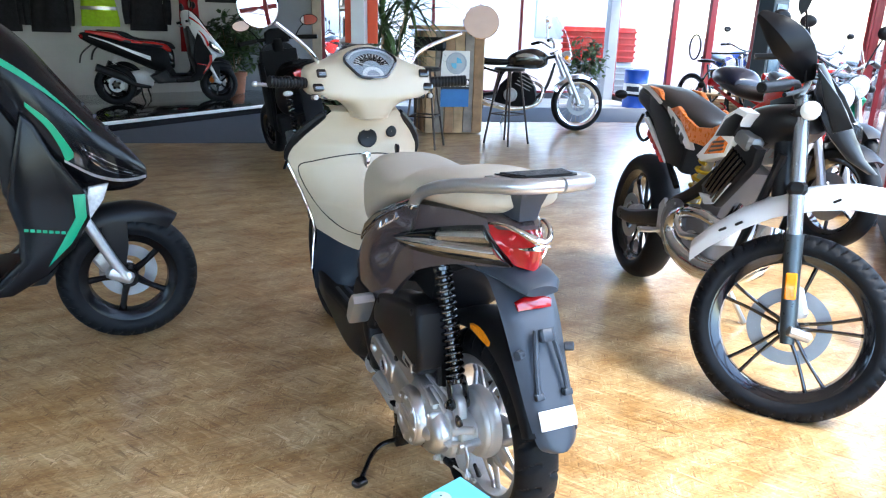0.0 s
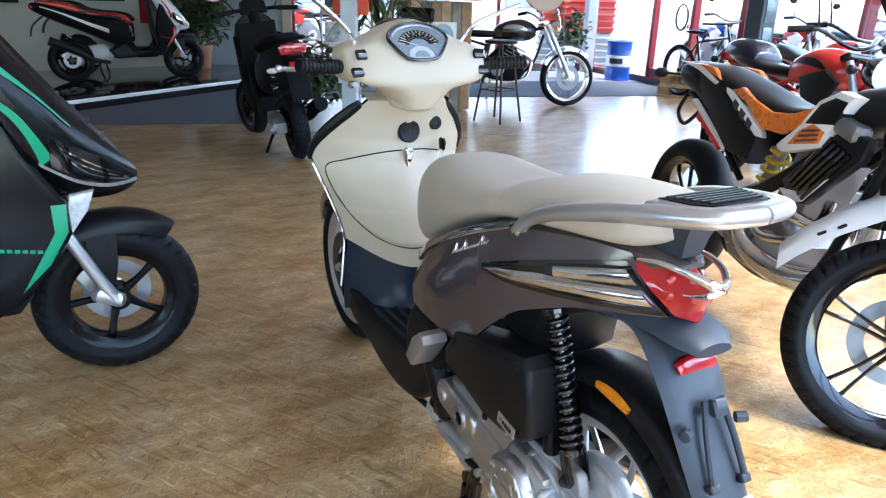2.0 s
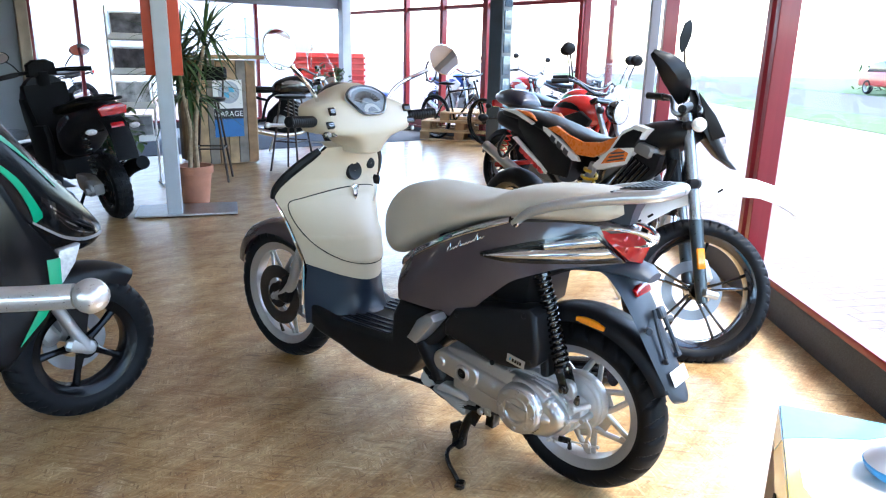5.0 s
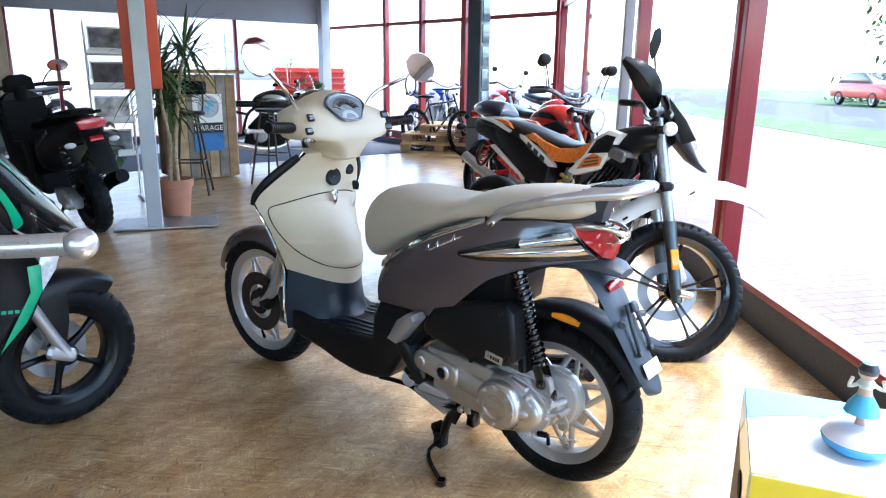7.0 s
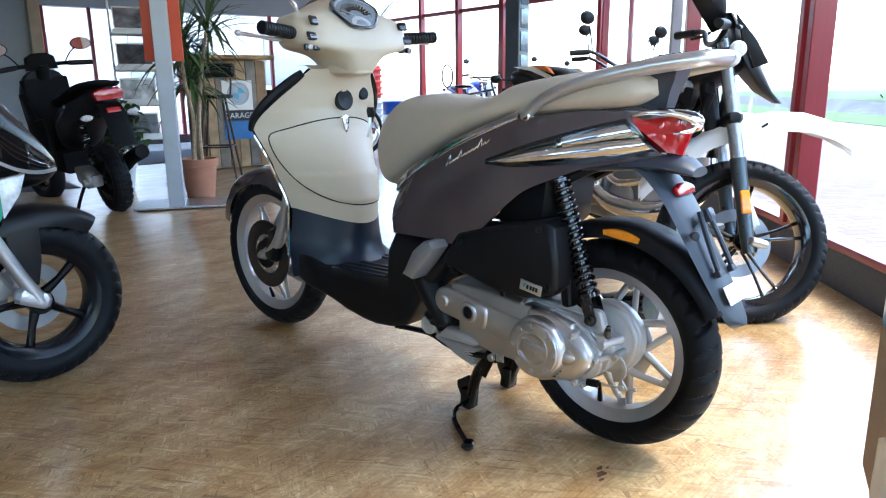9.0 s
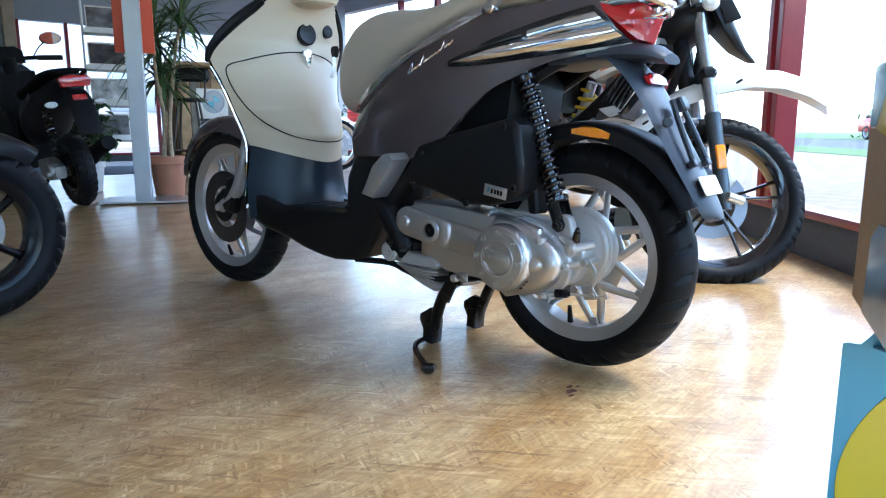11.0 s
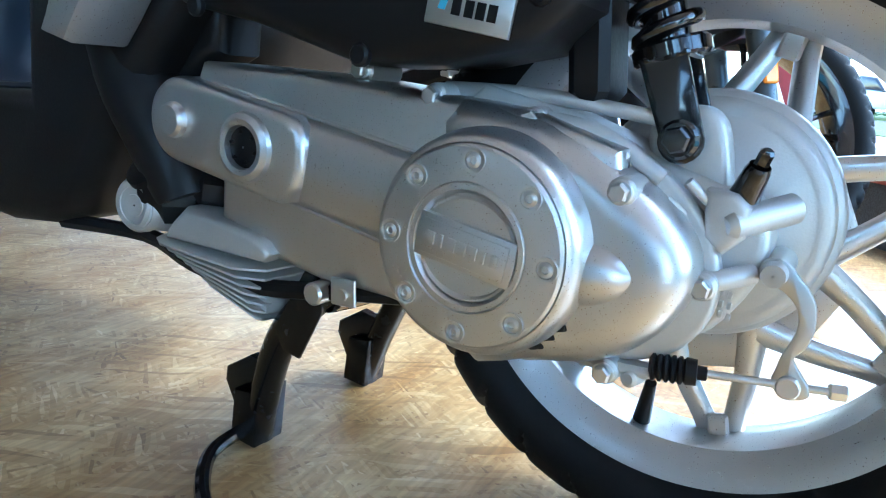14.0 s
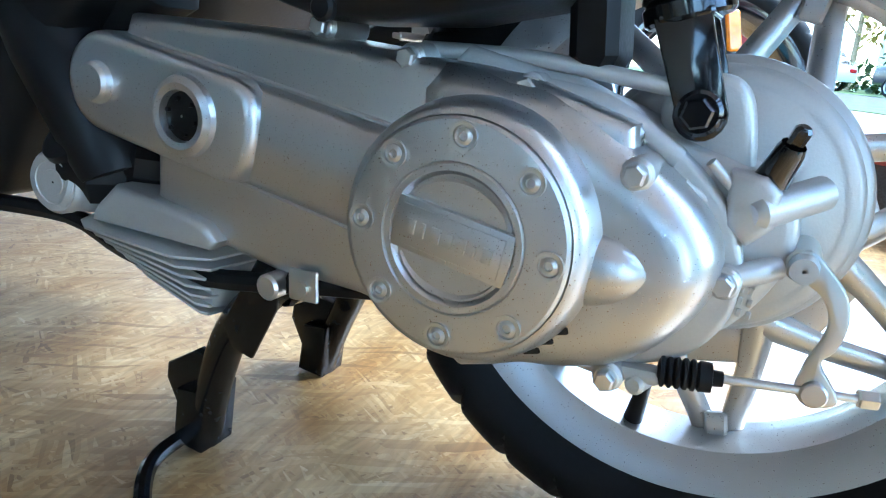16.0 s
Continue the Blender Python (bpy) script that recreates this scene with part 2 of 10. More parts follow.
M = dict(
    osb=osb_mat(),
    pavers=paver_mat(),
    cream=mat("cream_plastic", (0.515, 0.430, 0.312), 0.42, vary=0.03, bscale=300, bump=0.03),
    taupe=mat("taupe_paint", (0.064, 0.047, 0.049), 0.16, vary=0.05, coat=0.8, bscale=40),
    seat=mat("beige_vinyl", (0.46, 0.40, 0.315), 0.5, vary=0.05, bump=0.12, bscale=420),
    black=mat("black_plastic", (0.007, 0.007, 0.008), 0.40, ior=1.30, vary=0.15, bump=0.05, bscale=350),
    navy=mat("slate_plastic", (0.012, 0.018, 0.029), 0.34, ior=1.38, vary=0.08, bump=0.06, bscale=400),
    fender=mat("grey_plastic", (0.028, 0.035, 0.047), 0.42, vary=0.06, bump=0.05, bscale=380),
    gloss=mat("gloss_black", (0.005, 0.005, 0.006), 0.12, vary=0.1, coat=0.7),
    pipe=mat("glossy_black_tube", (0.004, 0.004, 0.0045), 0.22, ior=1.42, vary=0.1, rvary=0.3),
    matt=mat("matt_black", (0.008, 0.008, 0.009), 0.36, ior=1.30, vary=0.1, bump=0.03, bscale=500),
    rubber=mat("tyre_rubber", (0.006, 0.0068, 0.0085), 0.55, ior=1.26, vary=0.2, bump=0.1, bscale=220),
    alu=mat("cast_aluminium", (0.59, 0.59, 0.59), 0.33, metal=0.93, vary=0.03, bump=0.03, bscale=900, rvary=0.2),
    cast=mat("raw_casting", (0.56, 0.56, 0.55), 0.48, metal=0.65, vary=0.05, bump=0.12, bscale=600, rvary=0.2),
    silver=mat("silver_paint", (0.54, 0.54, 0.545), 0.3, metal=0.78, vary=0.04, coat=0.3, bscale=700, bump=0.02),
    chrome=mat("chrome", (0.85, 0.85, 0.86), 0.05, metal=1.0, vary=0.02),
    steel=mat("zinc_steel", (0.60, 0.60, 0.59), 0.30, metal=0.9, vary=0.03, rvary=0.04, bscale=90),
    dial=mat("dial_face", (0.30, 0.34, 0.37), 0.35, vary=0.1),
    disc=mat("disc_steel", (0.30, 0.30, 0.31), 0.42, metal=0.8, vary=0.06, scale=20),
    bronze=mat("browned_disc_steel", (0.075, 0.072, 0.070), 0.38, metal=0.85, vary=0.1, scale=20),
    red_lens=mat("red_lens", (0.42, 0.006, 0.009), 0.12, vary=0.15, coat=0.9, scale=60),
    orange_lens=mat("amber_lens", (0.85, 0.28, 0.01), 0.15, vary=0.12, coat=0.8, scale=80),
    clear=glass_mat("clear_lens", (0.9, 0.91, 0.92), 0.04, 0.03),
    glass=glass_mat("window_glass"),
    white=mat("white_plastic", (0.80, 0.80, 0.79), 0.3, vary=0.03, coat=0.2),
    label=mat("white_label", (0.80, 0.79, 0.76), 0.5, vary=0.03),
    mirror=mat("mirror_glass", (0.92, 0.93, 0.93), 0.015, metal=1.0, vary=0.0),
    redframe=mat("red_frame_paint", (0.23, 0.016, 0.024), 0.35, vary=0.12, coat=0.2, scale=3),
    greyframe=mat("grey_column_paint", (0.36, 0.39, 0.42), 0.4, vary=0.06, bump=0.04, bscale=90),
    wall=mat("white_plaster", (0.74, 0.73, 0.70), 0.85, vary=0.05, scale=2, bump=0.12, bscale=120),
    greywall=mat("grey_panel", (0.33, 0.36, 0.40), 0.7, vary=0.05, scale=2),
    ceil=mat("pale_ceiling", (0.76, 0.75, 0.73), 0.85, vary=0.12, scale=1.5, bump=0.1, bscale=50),
    carpet=mat("grey_carpet", (0.085, 0.095, 0.115), 0.95, vary=0.2, scale=160, bump=0.5, bscale=700),
    stone=mat("speckled_sill", (0.05, 0.055, 0.065), 0.5, vary=0.5, scale=220, bump=0.05),
    podium=mat("black_podium", (0.013, 0.010, 0.011), 0.14, vary=0.25, coat=0.6, scale=2),
    orange=mat("orange_paint", (0.80, 0.20, 0.03), 0.28, vary=0.06, coat=0.5),
    red=mat("red_paint", (0.52, 0.022, 0.018), 0.25, vary=0.08, coat=0.6),
    green=mat("green_decal", (0.0, 0.28, 0.13), 0.35, vary=0.05),
    cyan=mat("cyan_card", (0.10, 0.42, 0.62), 0.4, vary=0.05, scale=3, coat=0.8),
    print_shade_blue=mat("blue_card", (0.10, 0.24, 0.42), 0.45, vary=0.25, scale=9, coat=0.4),
    yellow=mat("yellow_card", (0.80, 0.62, 0.03), 0.4, vary=0.05, scale=3, coat=0.8),
    blue=mat("blue_drum_paint", (0.012, 0.075, 0.42), 0.3, vary=0.1, coat=0.3),
    card=mat("white_card", (0.80, 0.79, 0.74), 0.55, vary=0.04, scale=4),
    kraft=mat("brown_card", (0.36, 0.26, 0.16), 0.7, vary=0.08),
    hole=mat("dark_inside", (0.01, 0.009, 0.008), 0.9),
    wood=mat("pallet_wood", (0.42, 0.27, 0.13), 0.7, vary=0.3, scale=9, bump=0.2, bscale=90, island=0.3),
    trunk=mat("plant_stem", (0.40, 0.30, 0.19), 0.8, vary=0.3, scale=30, bump=0.3),
    leaf=mat("leaf_green", (0.055, 0.105, 0.03), 0.45, vary=0.25, scale=12, island=0.4),
    terracotta=mat("terracotta", (0.46, 0.20, 0.12), 0.75, vary=0.1, scale=10, bump=0.1),
    soil=mat("potting_soil", (0.03, 0.02, 0.014), 0.95, vary=0.3, scale=40, bump=0.5),
    grass=mat("lawn", (0.075, 0.13, 0.03), 0.9, vary=0.35, scale=1.5, bump=0.4),
    asphalt=mat("asphalt", (0.07, 0.07, 0.072), 0.9, vary=0.15, scale=3, bump=0.3),
    bluepaint=mat("dark_blue_paint", (0.007, 0.010, 0.026), 0.3, vary=0.1, coat=0.4),
    hivis=mat("hivis_cloth", (0.55, 0.85, 0.03), 0.8, vary=0.1, scale=20),
    cloth=mat("dark_cloth", (0.016, 0.016, 0.02), 0.9, vary=0.3, scale=15, bump=0.2),
    redcloth=mat("red_cloth", (0.35, 0.015, 0.02), 0.9, vary=0.15, scale=15, bump=0.2),
    tarp=mat("white_render", (0.72, 0.72, 0.70), 0.8, vary=0.06, scale=0.6),
    roof=mat("grey_roof", (0.20, 0.19, 0.19), 0.8, vary=0.15, scale=1.0),
)

# ---- builders ----
def vec(*a):
    return Vector(a)


def spl(pts, n=6, closed=False):
    """A smooth line through the points."""
    p = [Vector(q) for q in pts]
    k, out = len(p), []
    for i in range(k if closed else k - 1):
        a, b, c, d = (p[(i - 1) % k], p[i], p[(i + 1) % k], p[(i + 2) % k]) if closed else (p[max(i - 1, 0)], p[i], p[i + 1], p[min(i + 2, k - 1)])
        for j in range(n):
            s = j / n
            out.append(0.5 * ((2 * b) + (c - a) * s + (2 * a - 5 * b + 4 * c - d) * s * s + (3 * b - a - 3 * c + d) * s ** 3))
    if not closed:
        out.append(p[-1])
    return out


def lerp_at(table, x):
    """Piecewise linear value of a table of (x, value) pairs, in rising x."""
    if x <= table[0][0]:
        return table[0][1]
    for (a, u), (b, v) in zip(table, table[1:]):
        if x <= b:
            return u + (v - u) * (x - a) / (b - a)
    return table[-1][1]


def loft(bm, rings, cap=True, closed=True):
    vs = [[bm.verts.new(p) for p in r] for r in rings]
    n = len(vs[0])
    for a, b in zip(vs, vs[1:]):
        for i in range(n if closed else n - 1):
            j = (i + 1) % n
            bm.faces.new((a[i], a[j], b[j], b[i]))
    if cap and closed:
        bm.faces.new(list(reversed(vs[0])))
        bm.faces.new(vs[-1])
    return vs


def box(bm, c, size, rot=(0, 0, 0), bev=0.0):
    """A box at c; its edges chamfered by bev."""
    hx, hy, hz = [s / 2 for s in size]
    m = pose(*c, *rot)
    b = min(bev, hx * 0.9, hy * 0.9, hz * 0.9)
    if b <= 0:
        rings = [[m @ vec(x, y, z) for x, y in ((-hx, -hy), (hx, -hy), (hx, hy), (-hx, hy))] for z in (-hz, hz)]
    else:
        def oct_ring(ix, z):
            x, y = hx - ix, hy - ix
            k = b
            return [m @ vec(u, v, z) for u, v in ((-x + k, -y), (x - k, -y), (x, -y + k), (x, y - k), (x - k, y), (-x + k, y), (-x, y - k), (-x, -y + k))]
        rings = [oct_ring(b * 0.7, -hz), oct_ring(0, -hz + b), oct_ring(0, hz - b), oct_ring(b * 0.7, hz)]
    loft(bm, rings)


def frame_of(d):
    d = Vector(d).normalized()
    u = d.orthogonal().normalized()
    return u, d.cross(u)


def cyl(bm, a, b, r, r2=None, n=18, bev=0.0, cap=True):
    a, b = Vector(a), Vector(b)
    r2 = r if r2 is None else r2
    u, v = frame_of(b - a)
    d = (b - a).normalized()
    def ring(c, q):
        return [c + q * (math.cos(2 * math.pi * i / n) * u + math.sin(2 * math.pi * i / n) * v) for i in range(n)]
    rings = [ring(a, r), ring(b, r2)]
    if bev:
        rings = [ring(a, r - bev), ring(a + d * bev, r), ring(b - d * bev, r2), ring(b, r2 - bev)]
    loft(bm, rings, cap)


def tube(bm, pts, r, n=10, smooth=5, flat=None, cap=True, closed=False):
    """A bent bar; r is a radius, a list of radii, and flat=(across, along up) makes it oval."""
    p = spl(pts, smooth, closed) if smooth > 1 else [Vector(q) for q in pts]
    k = len(p)
    up = None
    rings = []
    for i, q in enumerate(p):
        d = (p[(i + 1) % k] - p[i - 1]) if closed else (p[min(i + 1, k - 1)] - p[max(i - 1, 0)])
        d.normalize()
        if up is None:
            up = vec(0, 0, 1) if abs(d.z) < 0.95 else vec(0, 1, 0)
        s = d.cross(up).normalized()
        up = s.cross(d).normalized()
        rr = r if not isinstance(r, (list, tuple)) else r[0] + (r[-1] - r[0]) * i / (k - 1) if len(r) == 2 else lerp_at([(j / (len(r) - 1), w) for j, w in enumerate(r)], i / (k - 1))
        fx, fz = flat or (1, 1)
        rings.append([q + rr * (fx * math.cos(2 * math.pi * j / n) * s + fz * math.sin(2 * math.pi * j / n) * up) for j in range(n)])
    if closed:
        rings.append(rings[0])
        vs = [[bm.verts.new(v) for v in ring] for ring in rings[:-1]]
        for a, b in zip(vs, vs[1:] + vs[:1]):
            for j in range(n):
                bm.faces.new((a[j], a[(j + 1) % n], b[(j + 1) % n], b[j]))
    else:
        loft(bm, rings, cap)


def lathe(bm, prof, c=(0, 0, 0), axis=(1, 0, 0), n=48, start=0.0, sweep=360.0, up=None):
    """Turns the profile of (radius, place along the axis) about the axis through c."""
    axis = Vector(axis).normalized()
    c = Vector(c)
    if up is None:
        u, v = frame_of(axis)
    else:
        u = Vector(up).normalized()
        v = axis.cross(u)
    full = abs(sweep - 360) < 0.01
    cols = []
    for i in range(n if full else n + 1):
        a = radians(start + sweep * i / n)
        w = math.cos(a) * u + math.sin(a) * v
        cols.append([bm.verts.new(c + r * w + h * axis) for r, h in prof])
    for a, b in zip(cols, cols[1:] + (cols[:1] if full else [])):
        for j in range(len(prof) - 1):
            bm.faces.new((a[j], a[j + 1], b[j + 1], b[j]))
    return cols


def inset(poly, d):
    """The 2D polygon moved inwards by d."""
    k, out = len(poly), []
    area = sum(poly[i][0] * poly[(i + 1) % k][1] - poly[(i + 1) % k][0] * poly[i][1] for i in range(k))
    s = 1 if area > 0 else -1
    for i in range(k):
        p, q, r = (Vector(poly[j % k][:2]) for j in (i - 1, i, i + 1))
        a, b = (q - p).normalized(), (r - q).normalized()
        na, nb = Vector((-a.y, a.x)) * s, Vector((-b.y, b.x)) * s
        m = na + nb
        if m.length < 1e-4:
            m = na
        m.normalize()
        out.append(q + m * d / max(0.5, m.dot(na)))
    return out


def prism(bm, poly, w0, w1, put, bev=0.0, steps=2):
    """An extruded outline of (u, v) between w0 and w1, its rims rounded by bev; put(u, v, w) gives the place."""
    if bev <= 0:
        levels = [(w0, 0.0), (w1, 0.0)]
    else:
        sg = 1 if w1 > w0 else -1
        levels = [(w0 + sg * bev * (1 - math.cos(radians(90 * i / steps))), bev * (1 - math.sin(radians(90 * i / steps)))) for i in range(steps + 1)]
        levels += [(w1 - sg * bev * (1 - math.cos(radians(90 * i / steps))), bev * (1 - math.sin(radians(90 * i / steps)))) for i in range(steps, -1, -1)]
    rings = []
    for w, d in levels:
        rings.append([put(p[0], p[1], w) for p in (inset(poly, d) if d > 1e-6 else poly)])
    loft(bm, rings)


def side(u, v, w):
    """Outlines drawn from the side: along y, up z, across x."""
    return vec(w, u, v)


def ball(bm, c, r, n=14, m=9, sq=(1, 1, 1)):
    rings = []
    for i in range(1, m):
        a = math.pi * i / m
        rings.append([Vector(c) + vec(r * sq[0] * math.sin(a) * math.cos(2 * math.pi * j / n), r * sq[1] * math.sin(a) * math.sin(2 * math.pi * j / n), -r * sq[2] * math.cos(a)) for j in range(n)])
    loft(bm, rings)


def bm_new():
    return bmesh.new()


def finish(name, bm, material, sharp=35.0):
    bmesh.ops.recalc_face_normals(bm, faces=bm.faces)
    lim = radians(sharp)
    for e in bm.edges:
        if len(e.link_faces) == 2 and e.calc_face_angle(0) > lim:
            e.smooth = False
    for f in bm.faces:
        f.smooth = True
    me = bpy.data.meshes.new(name)
    bm.to_mesh(me)
    bm.free()
    me.materials.append(material)
    return me


def part(name, bm, material, parent=None, label="", sharp=35.0, at=None):
    ob = new(name, finish(name, bm, material, sharp))
    if parent is not None:
        ob.parent = parent
    if at is not None:
        ob.matrix_basis = at
    if label:
        tagged(ob, label)
    return ob


def thing(name, m, label, category, group="", kind=""):
    ob = new(name)
    ob.empty_display_size = 0.1
    ob.matrix_basis = m
    return tagged(ob, label, category, group, kind)


def tyre_bm(R, w, rim, n=180, grooves=0, k=1.0, depth=0.004, lean=0.9):
    """A tyre about the x axis, its tread cut by slanted grooves."""
    bm = bm_new()
    h = R - rim
    m = 26 if grooves else 14
    cols = []
    for i in range(n):
        a = 2 * math.pi * i / n
        col = []
        for j in range(m + 1):
            s = -1 + 2 * j / m
            ang = s * radians(128)
            x = w / 2 * math.sin(ang) / 1.0 if abs(ang) < math.pi / 2 else math.copysign(w / 2 * (1 - 0.22 * ((abs(ang) - math.pi / 2) / radians(38)) ** 2), ang)
            r = R - h * (0.62 * (1 - math.cos(min(abs(ang), math.pi / 2))) + (0.38 * (abs(ang) - math.pi / 2) / radians(38) if abs(ang) > math.pi / 2 else 0))
            if grooves:
                q = abs(s)
                g = (a / (2 * math.pi) * grooves + (0.5 if s > 0 else 0) + lean * q * k) % 1.0
                if 0.10 < q < 0.66 and g < 0.2:
                    r -= depth * min(1, (q - 0.06) * 20)
            col.append(bm.verts.new(vec(x, r * math.sin(a), r * math.cos(a))))
        cols.append(col)
    for a, b in zip(cols, cols[1:] + cols[:1]):
        for j in range(m):
            bm.faces.new((a[j], a[j + 1], b[j + 1], b[j]))
    return bm


def rim_bm(rim, w, n=64, deep=0.0):
    """The ring of a cast wheel."""
    bm = bm_new()
    hw = w * 0.40
    prof = [(rim + 0.004, -hw), (rim + 0.004, -hw + 0.006), (rim - 0.008, -hw + 0.012), (rim - 0.02, -hw * 0.55), (rim - 0.026, 0), (rim - 0.02, hw * 0.55),
            (rim - 0.008, hw - 0.012), (rim + 0.004, hw - 0.006), (rim + 0.004, hw), (rim - 0.012 - deep * 0.5, hw - 0.004), (rim - 0.030 - deep, hw * 0.62), (rim - 0.034 - deep, 0),
            (rim - 0.030 - deep, -hw * 0.62), (rim - 0.012 - deep * 0.5, -hw + 0.004), (rim + 0.004, -hw)]
    lathe(bm, prof, n=n)
    return bm

# ---- the showroom: floor, walls, windows, ceiling ----
CORNER = vec(6.58, 3.77, 0)
DW = vec(-0.780, -0.626, 0)
F_END = vec(7.48, 9.24, 0)
DF = (F_END - CORNER).normalized()
DG = vec(-0.974, 0.225, 0)
G_SOLID = 5.2
ROOM = [CORNER + DW * 13.4, CORNER, F_END, F_END + DG * 14.0, vec(-6.2, 12.4, 0), vec(-6.2, -4.6, 0)]
HEIGHT = 2.85


def flat_poly(name, pts, z, material, label="", thick=0.0, category="", up=True):
    bm = bm_new()
    loft(bm, [[vec(p[0], p[1], z - max(thick, 0.004)) for p in pts], [vec(p[0], p[1], z) for p in pts]])
    return tagged(part(name, bm, material, None, label), category=category, kind="structure")


def band(bm, a, d, s0, s1, z0, z1, t0, t1, bev=0.0):
    """A straight bar along a wall line from a in direction d: stretch s0..s1, height z0..z1, depth t0..t1 into the room."""
    n = vec(-d.y, d.x, 0)
    if (vec(1.0, 3.0, 0) - a).dot(n) < 0:
        n = -n
    m = Matrix.Translation(a) @ Matrix(((d.x, n.x, 0, 0), (d.y, n.y, 0, 0), (0, 0, 1, 0), (0, 0, 0, 1)))
    tmp = bm_new()
    box(tmp, ((s0 + s1) / 2, (t0 + t1) / 2, (z0 + z1) / 2), (s1 - s0, abs(t1 - t0), z1 - z0), bev=bev)
    me = bpy.data.meshes.new("tmp")
    tmp.transform(m)
    tmp.to_mesh(me)
    tmp.free()
    bm.from_mesh(me)
    bpy.data.meshes.remove(me)


LIGHT_FLOOR = mat("light_tile", (0.55, 0.53, 0.50), 0.25, vary=0.08, scale=3, coat=0.2)
floor = flat_poly("floor", ROOM, 0.0, M["osb"], "varnished strand board floor of the showroom, scuffed", 0.2, "floor")
CARPET = [vec(-6.15, 7.8, 0), vec(1.0, 5.82, 0), vec(1.25, 7.35, 0), vec(2.6, 7.2, 0), vec(6.95, 6.02, 0), vec(7.22, 7.66, 0), vec(3.4, 8.75, 0), vec(0.6, 9.75, 0), vec(-6.15, 9.9, 0)]
flat_poly("carpet", CARPET, 0.006, M["carpet"], "grey carpet strip laid on the showroom floor", 0, "carpet")
TILE = [vec(3.4, 8.77, 0), vec(7.22, 7.68, 0), vec(7.46, 9.2, 0), vec(1.0, 10.7, 0), vec(0.6, 9.77, 0)]
flat_poly("light_floor", TILE, 0.005, LIGHT_FLOOR, "light floor strip along the glazed front", 0, "floor")

# solid walls behind the camera and on the far left
for i, (a, b) in enumerate(((ROOM[3], ROOM[4]), (ROOM[4], vec(-6.2, 0.6, 0)))):
    d = (b - a).normalized()
    bm = bm_new()
    band(bm, a, d, 0, (b - a).length, -0.2, HEIGHT, -0.2, 0.0)
    tagged(part("wall_%s" % ("left", "back")[i], bm, M["wall"], None, "plain white plastered showroom wall"), category="wall", kind="structure")
bm = bm_new()
band(bm, F_END, DG, G_SOLID, 14.0, -0.2, HEIGHT, -0.2, 0.0)
tagged(part("wall_north", bm, M["wall"], None, "white showroom wall behind the clothing display"), category="wall", kind="structure")
bm = bm_new()
band(bm, F_END, DG, G_SOLID + 0.05, G_SOLID + 1.25, 0.02, HEIGHT - 0.1, 0.003, 0.05)
tagged(part("wall_panel", bm, M["greywall"], None, "plain grey board on the white wall"), category="wall panel", kind="structure")

bm = bm_new()
loft(bm, [[vec(p.x, p.y, HEIGHT) for p in ROOM], [vec(p.x, p.y, HEIGHT + 0.25) for p in ROOM]])
for i in range(9):
    band(bm, vec(-6, -3.5 + 1.75 * i, 0), vec(0.98, -0.2, 0).normalized(), 0, 14, HEIGHT - 0.16, HEIGHT - 0.002, -0.06, 0.06)
tagged(part("ceiling", bm, M["ceil"], None, "pale showroom ceiling with beams"), category="ceiling", kind="structure")


def glazing(name, a, d, length, mullions, sill, transom, head, label):
    """A glazed front: stone base, red sill, mullions, transom, panes and head."""
    base = tagged(new(name), label, "window", kind="structure")
    bm = bm_new()
    band(bm, a, d, 0, length, -0.2, sill, -0.12, 0.0, 0.004)
    part("base", bm, M["stone"], base, "speckled dark stone base")
    bm = bm_new()
    band(bm, a, d, 0, length, sill + 0.002, sill + 0.035, -0.10, 0.018, 0.004)
    part("sill", bm, M["redframe"], base, "red painted sill")
    bm = bm_new()
    band(bm, a, d, 0, length, head, HEIGHT + 0.2, -0.14, 0.02)
    part("head", bm, M["greywall"], base, "grey header above the glass")
    for s, w, dep in mullions:
        bm = bm_new()
        band(bm, a, d, s - w / 2, s + w / 2, sill + 0.035, head, -0.05, dep, 0.004)
        part("mullion", bm, M["redframe"], base)
    if transom:
        bm = bm_new()
        band(bm, a, d, 0, length, transom, transom + 0.055, -0.045, 0.012, 0.003)
        part("transom", bm, M["redframe"], base)
    cuts = [0.0] + [m[0] for m in mullions] + [length]
    for s0, s1 in zip(cuts, cuts[1:]):
        if s1 - s0 > 0.2:
            bm = bm_new()
            q0, q1 = a + d * s0, a + d * s1
            bm.faces.new([bm.verts.new(q + vec(0, 0, z)) for q, z in ((q0, sill + 0.03), (q1, sill + 0.03), (q1, head), (q0, head))])
            pane = part("pane", bm, M["glass"], base)
            pane.visible_shadow = False
    return base


# W: along the parked motorcycles; its direction runs back past the camera
glazing("window_1", CORNER, DW, 13.4, [(0.04, 0.08, 0.03), (1.59, 0.06, 0.02), (3.80, 0.07, 0.05), (5.68, 0.05, 0.05), (5.775, 0.05, 0.05), (7.75, 0.06, 0.05), (9.75, 0.06, 0.05), (11.75, 0.06, 0.05)],
        0.17, 2.02, 2.72, "red framed shop window over a dark stone base")
glazing("window_2", F_END, -DF, (F_END - CORNER).length, [(0.05, 0.06, 0.03), (1.82, 0.07, 0.04), (2.76, 0.07, 0.05), (3.74, 0.10, 0.05), (5.48, 0.06, 0.03)], 0.07, 1.93, 2.55, "red framed glazed shop front with a door")
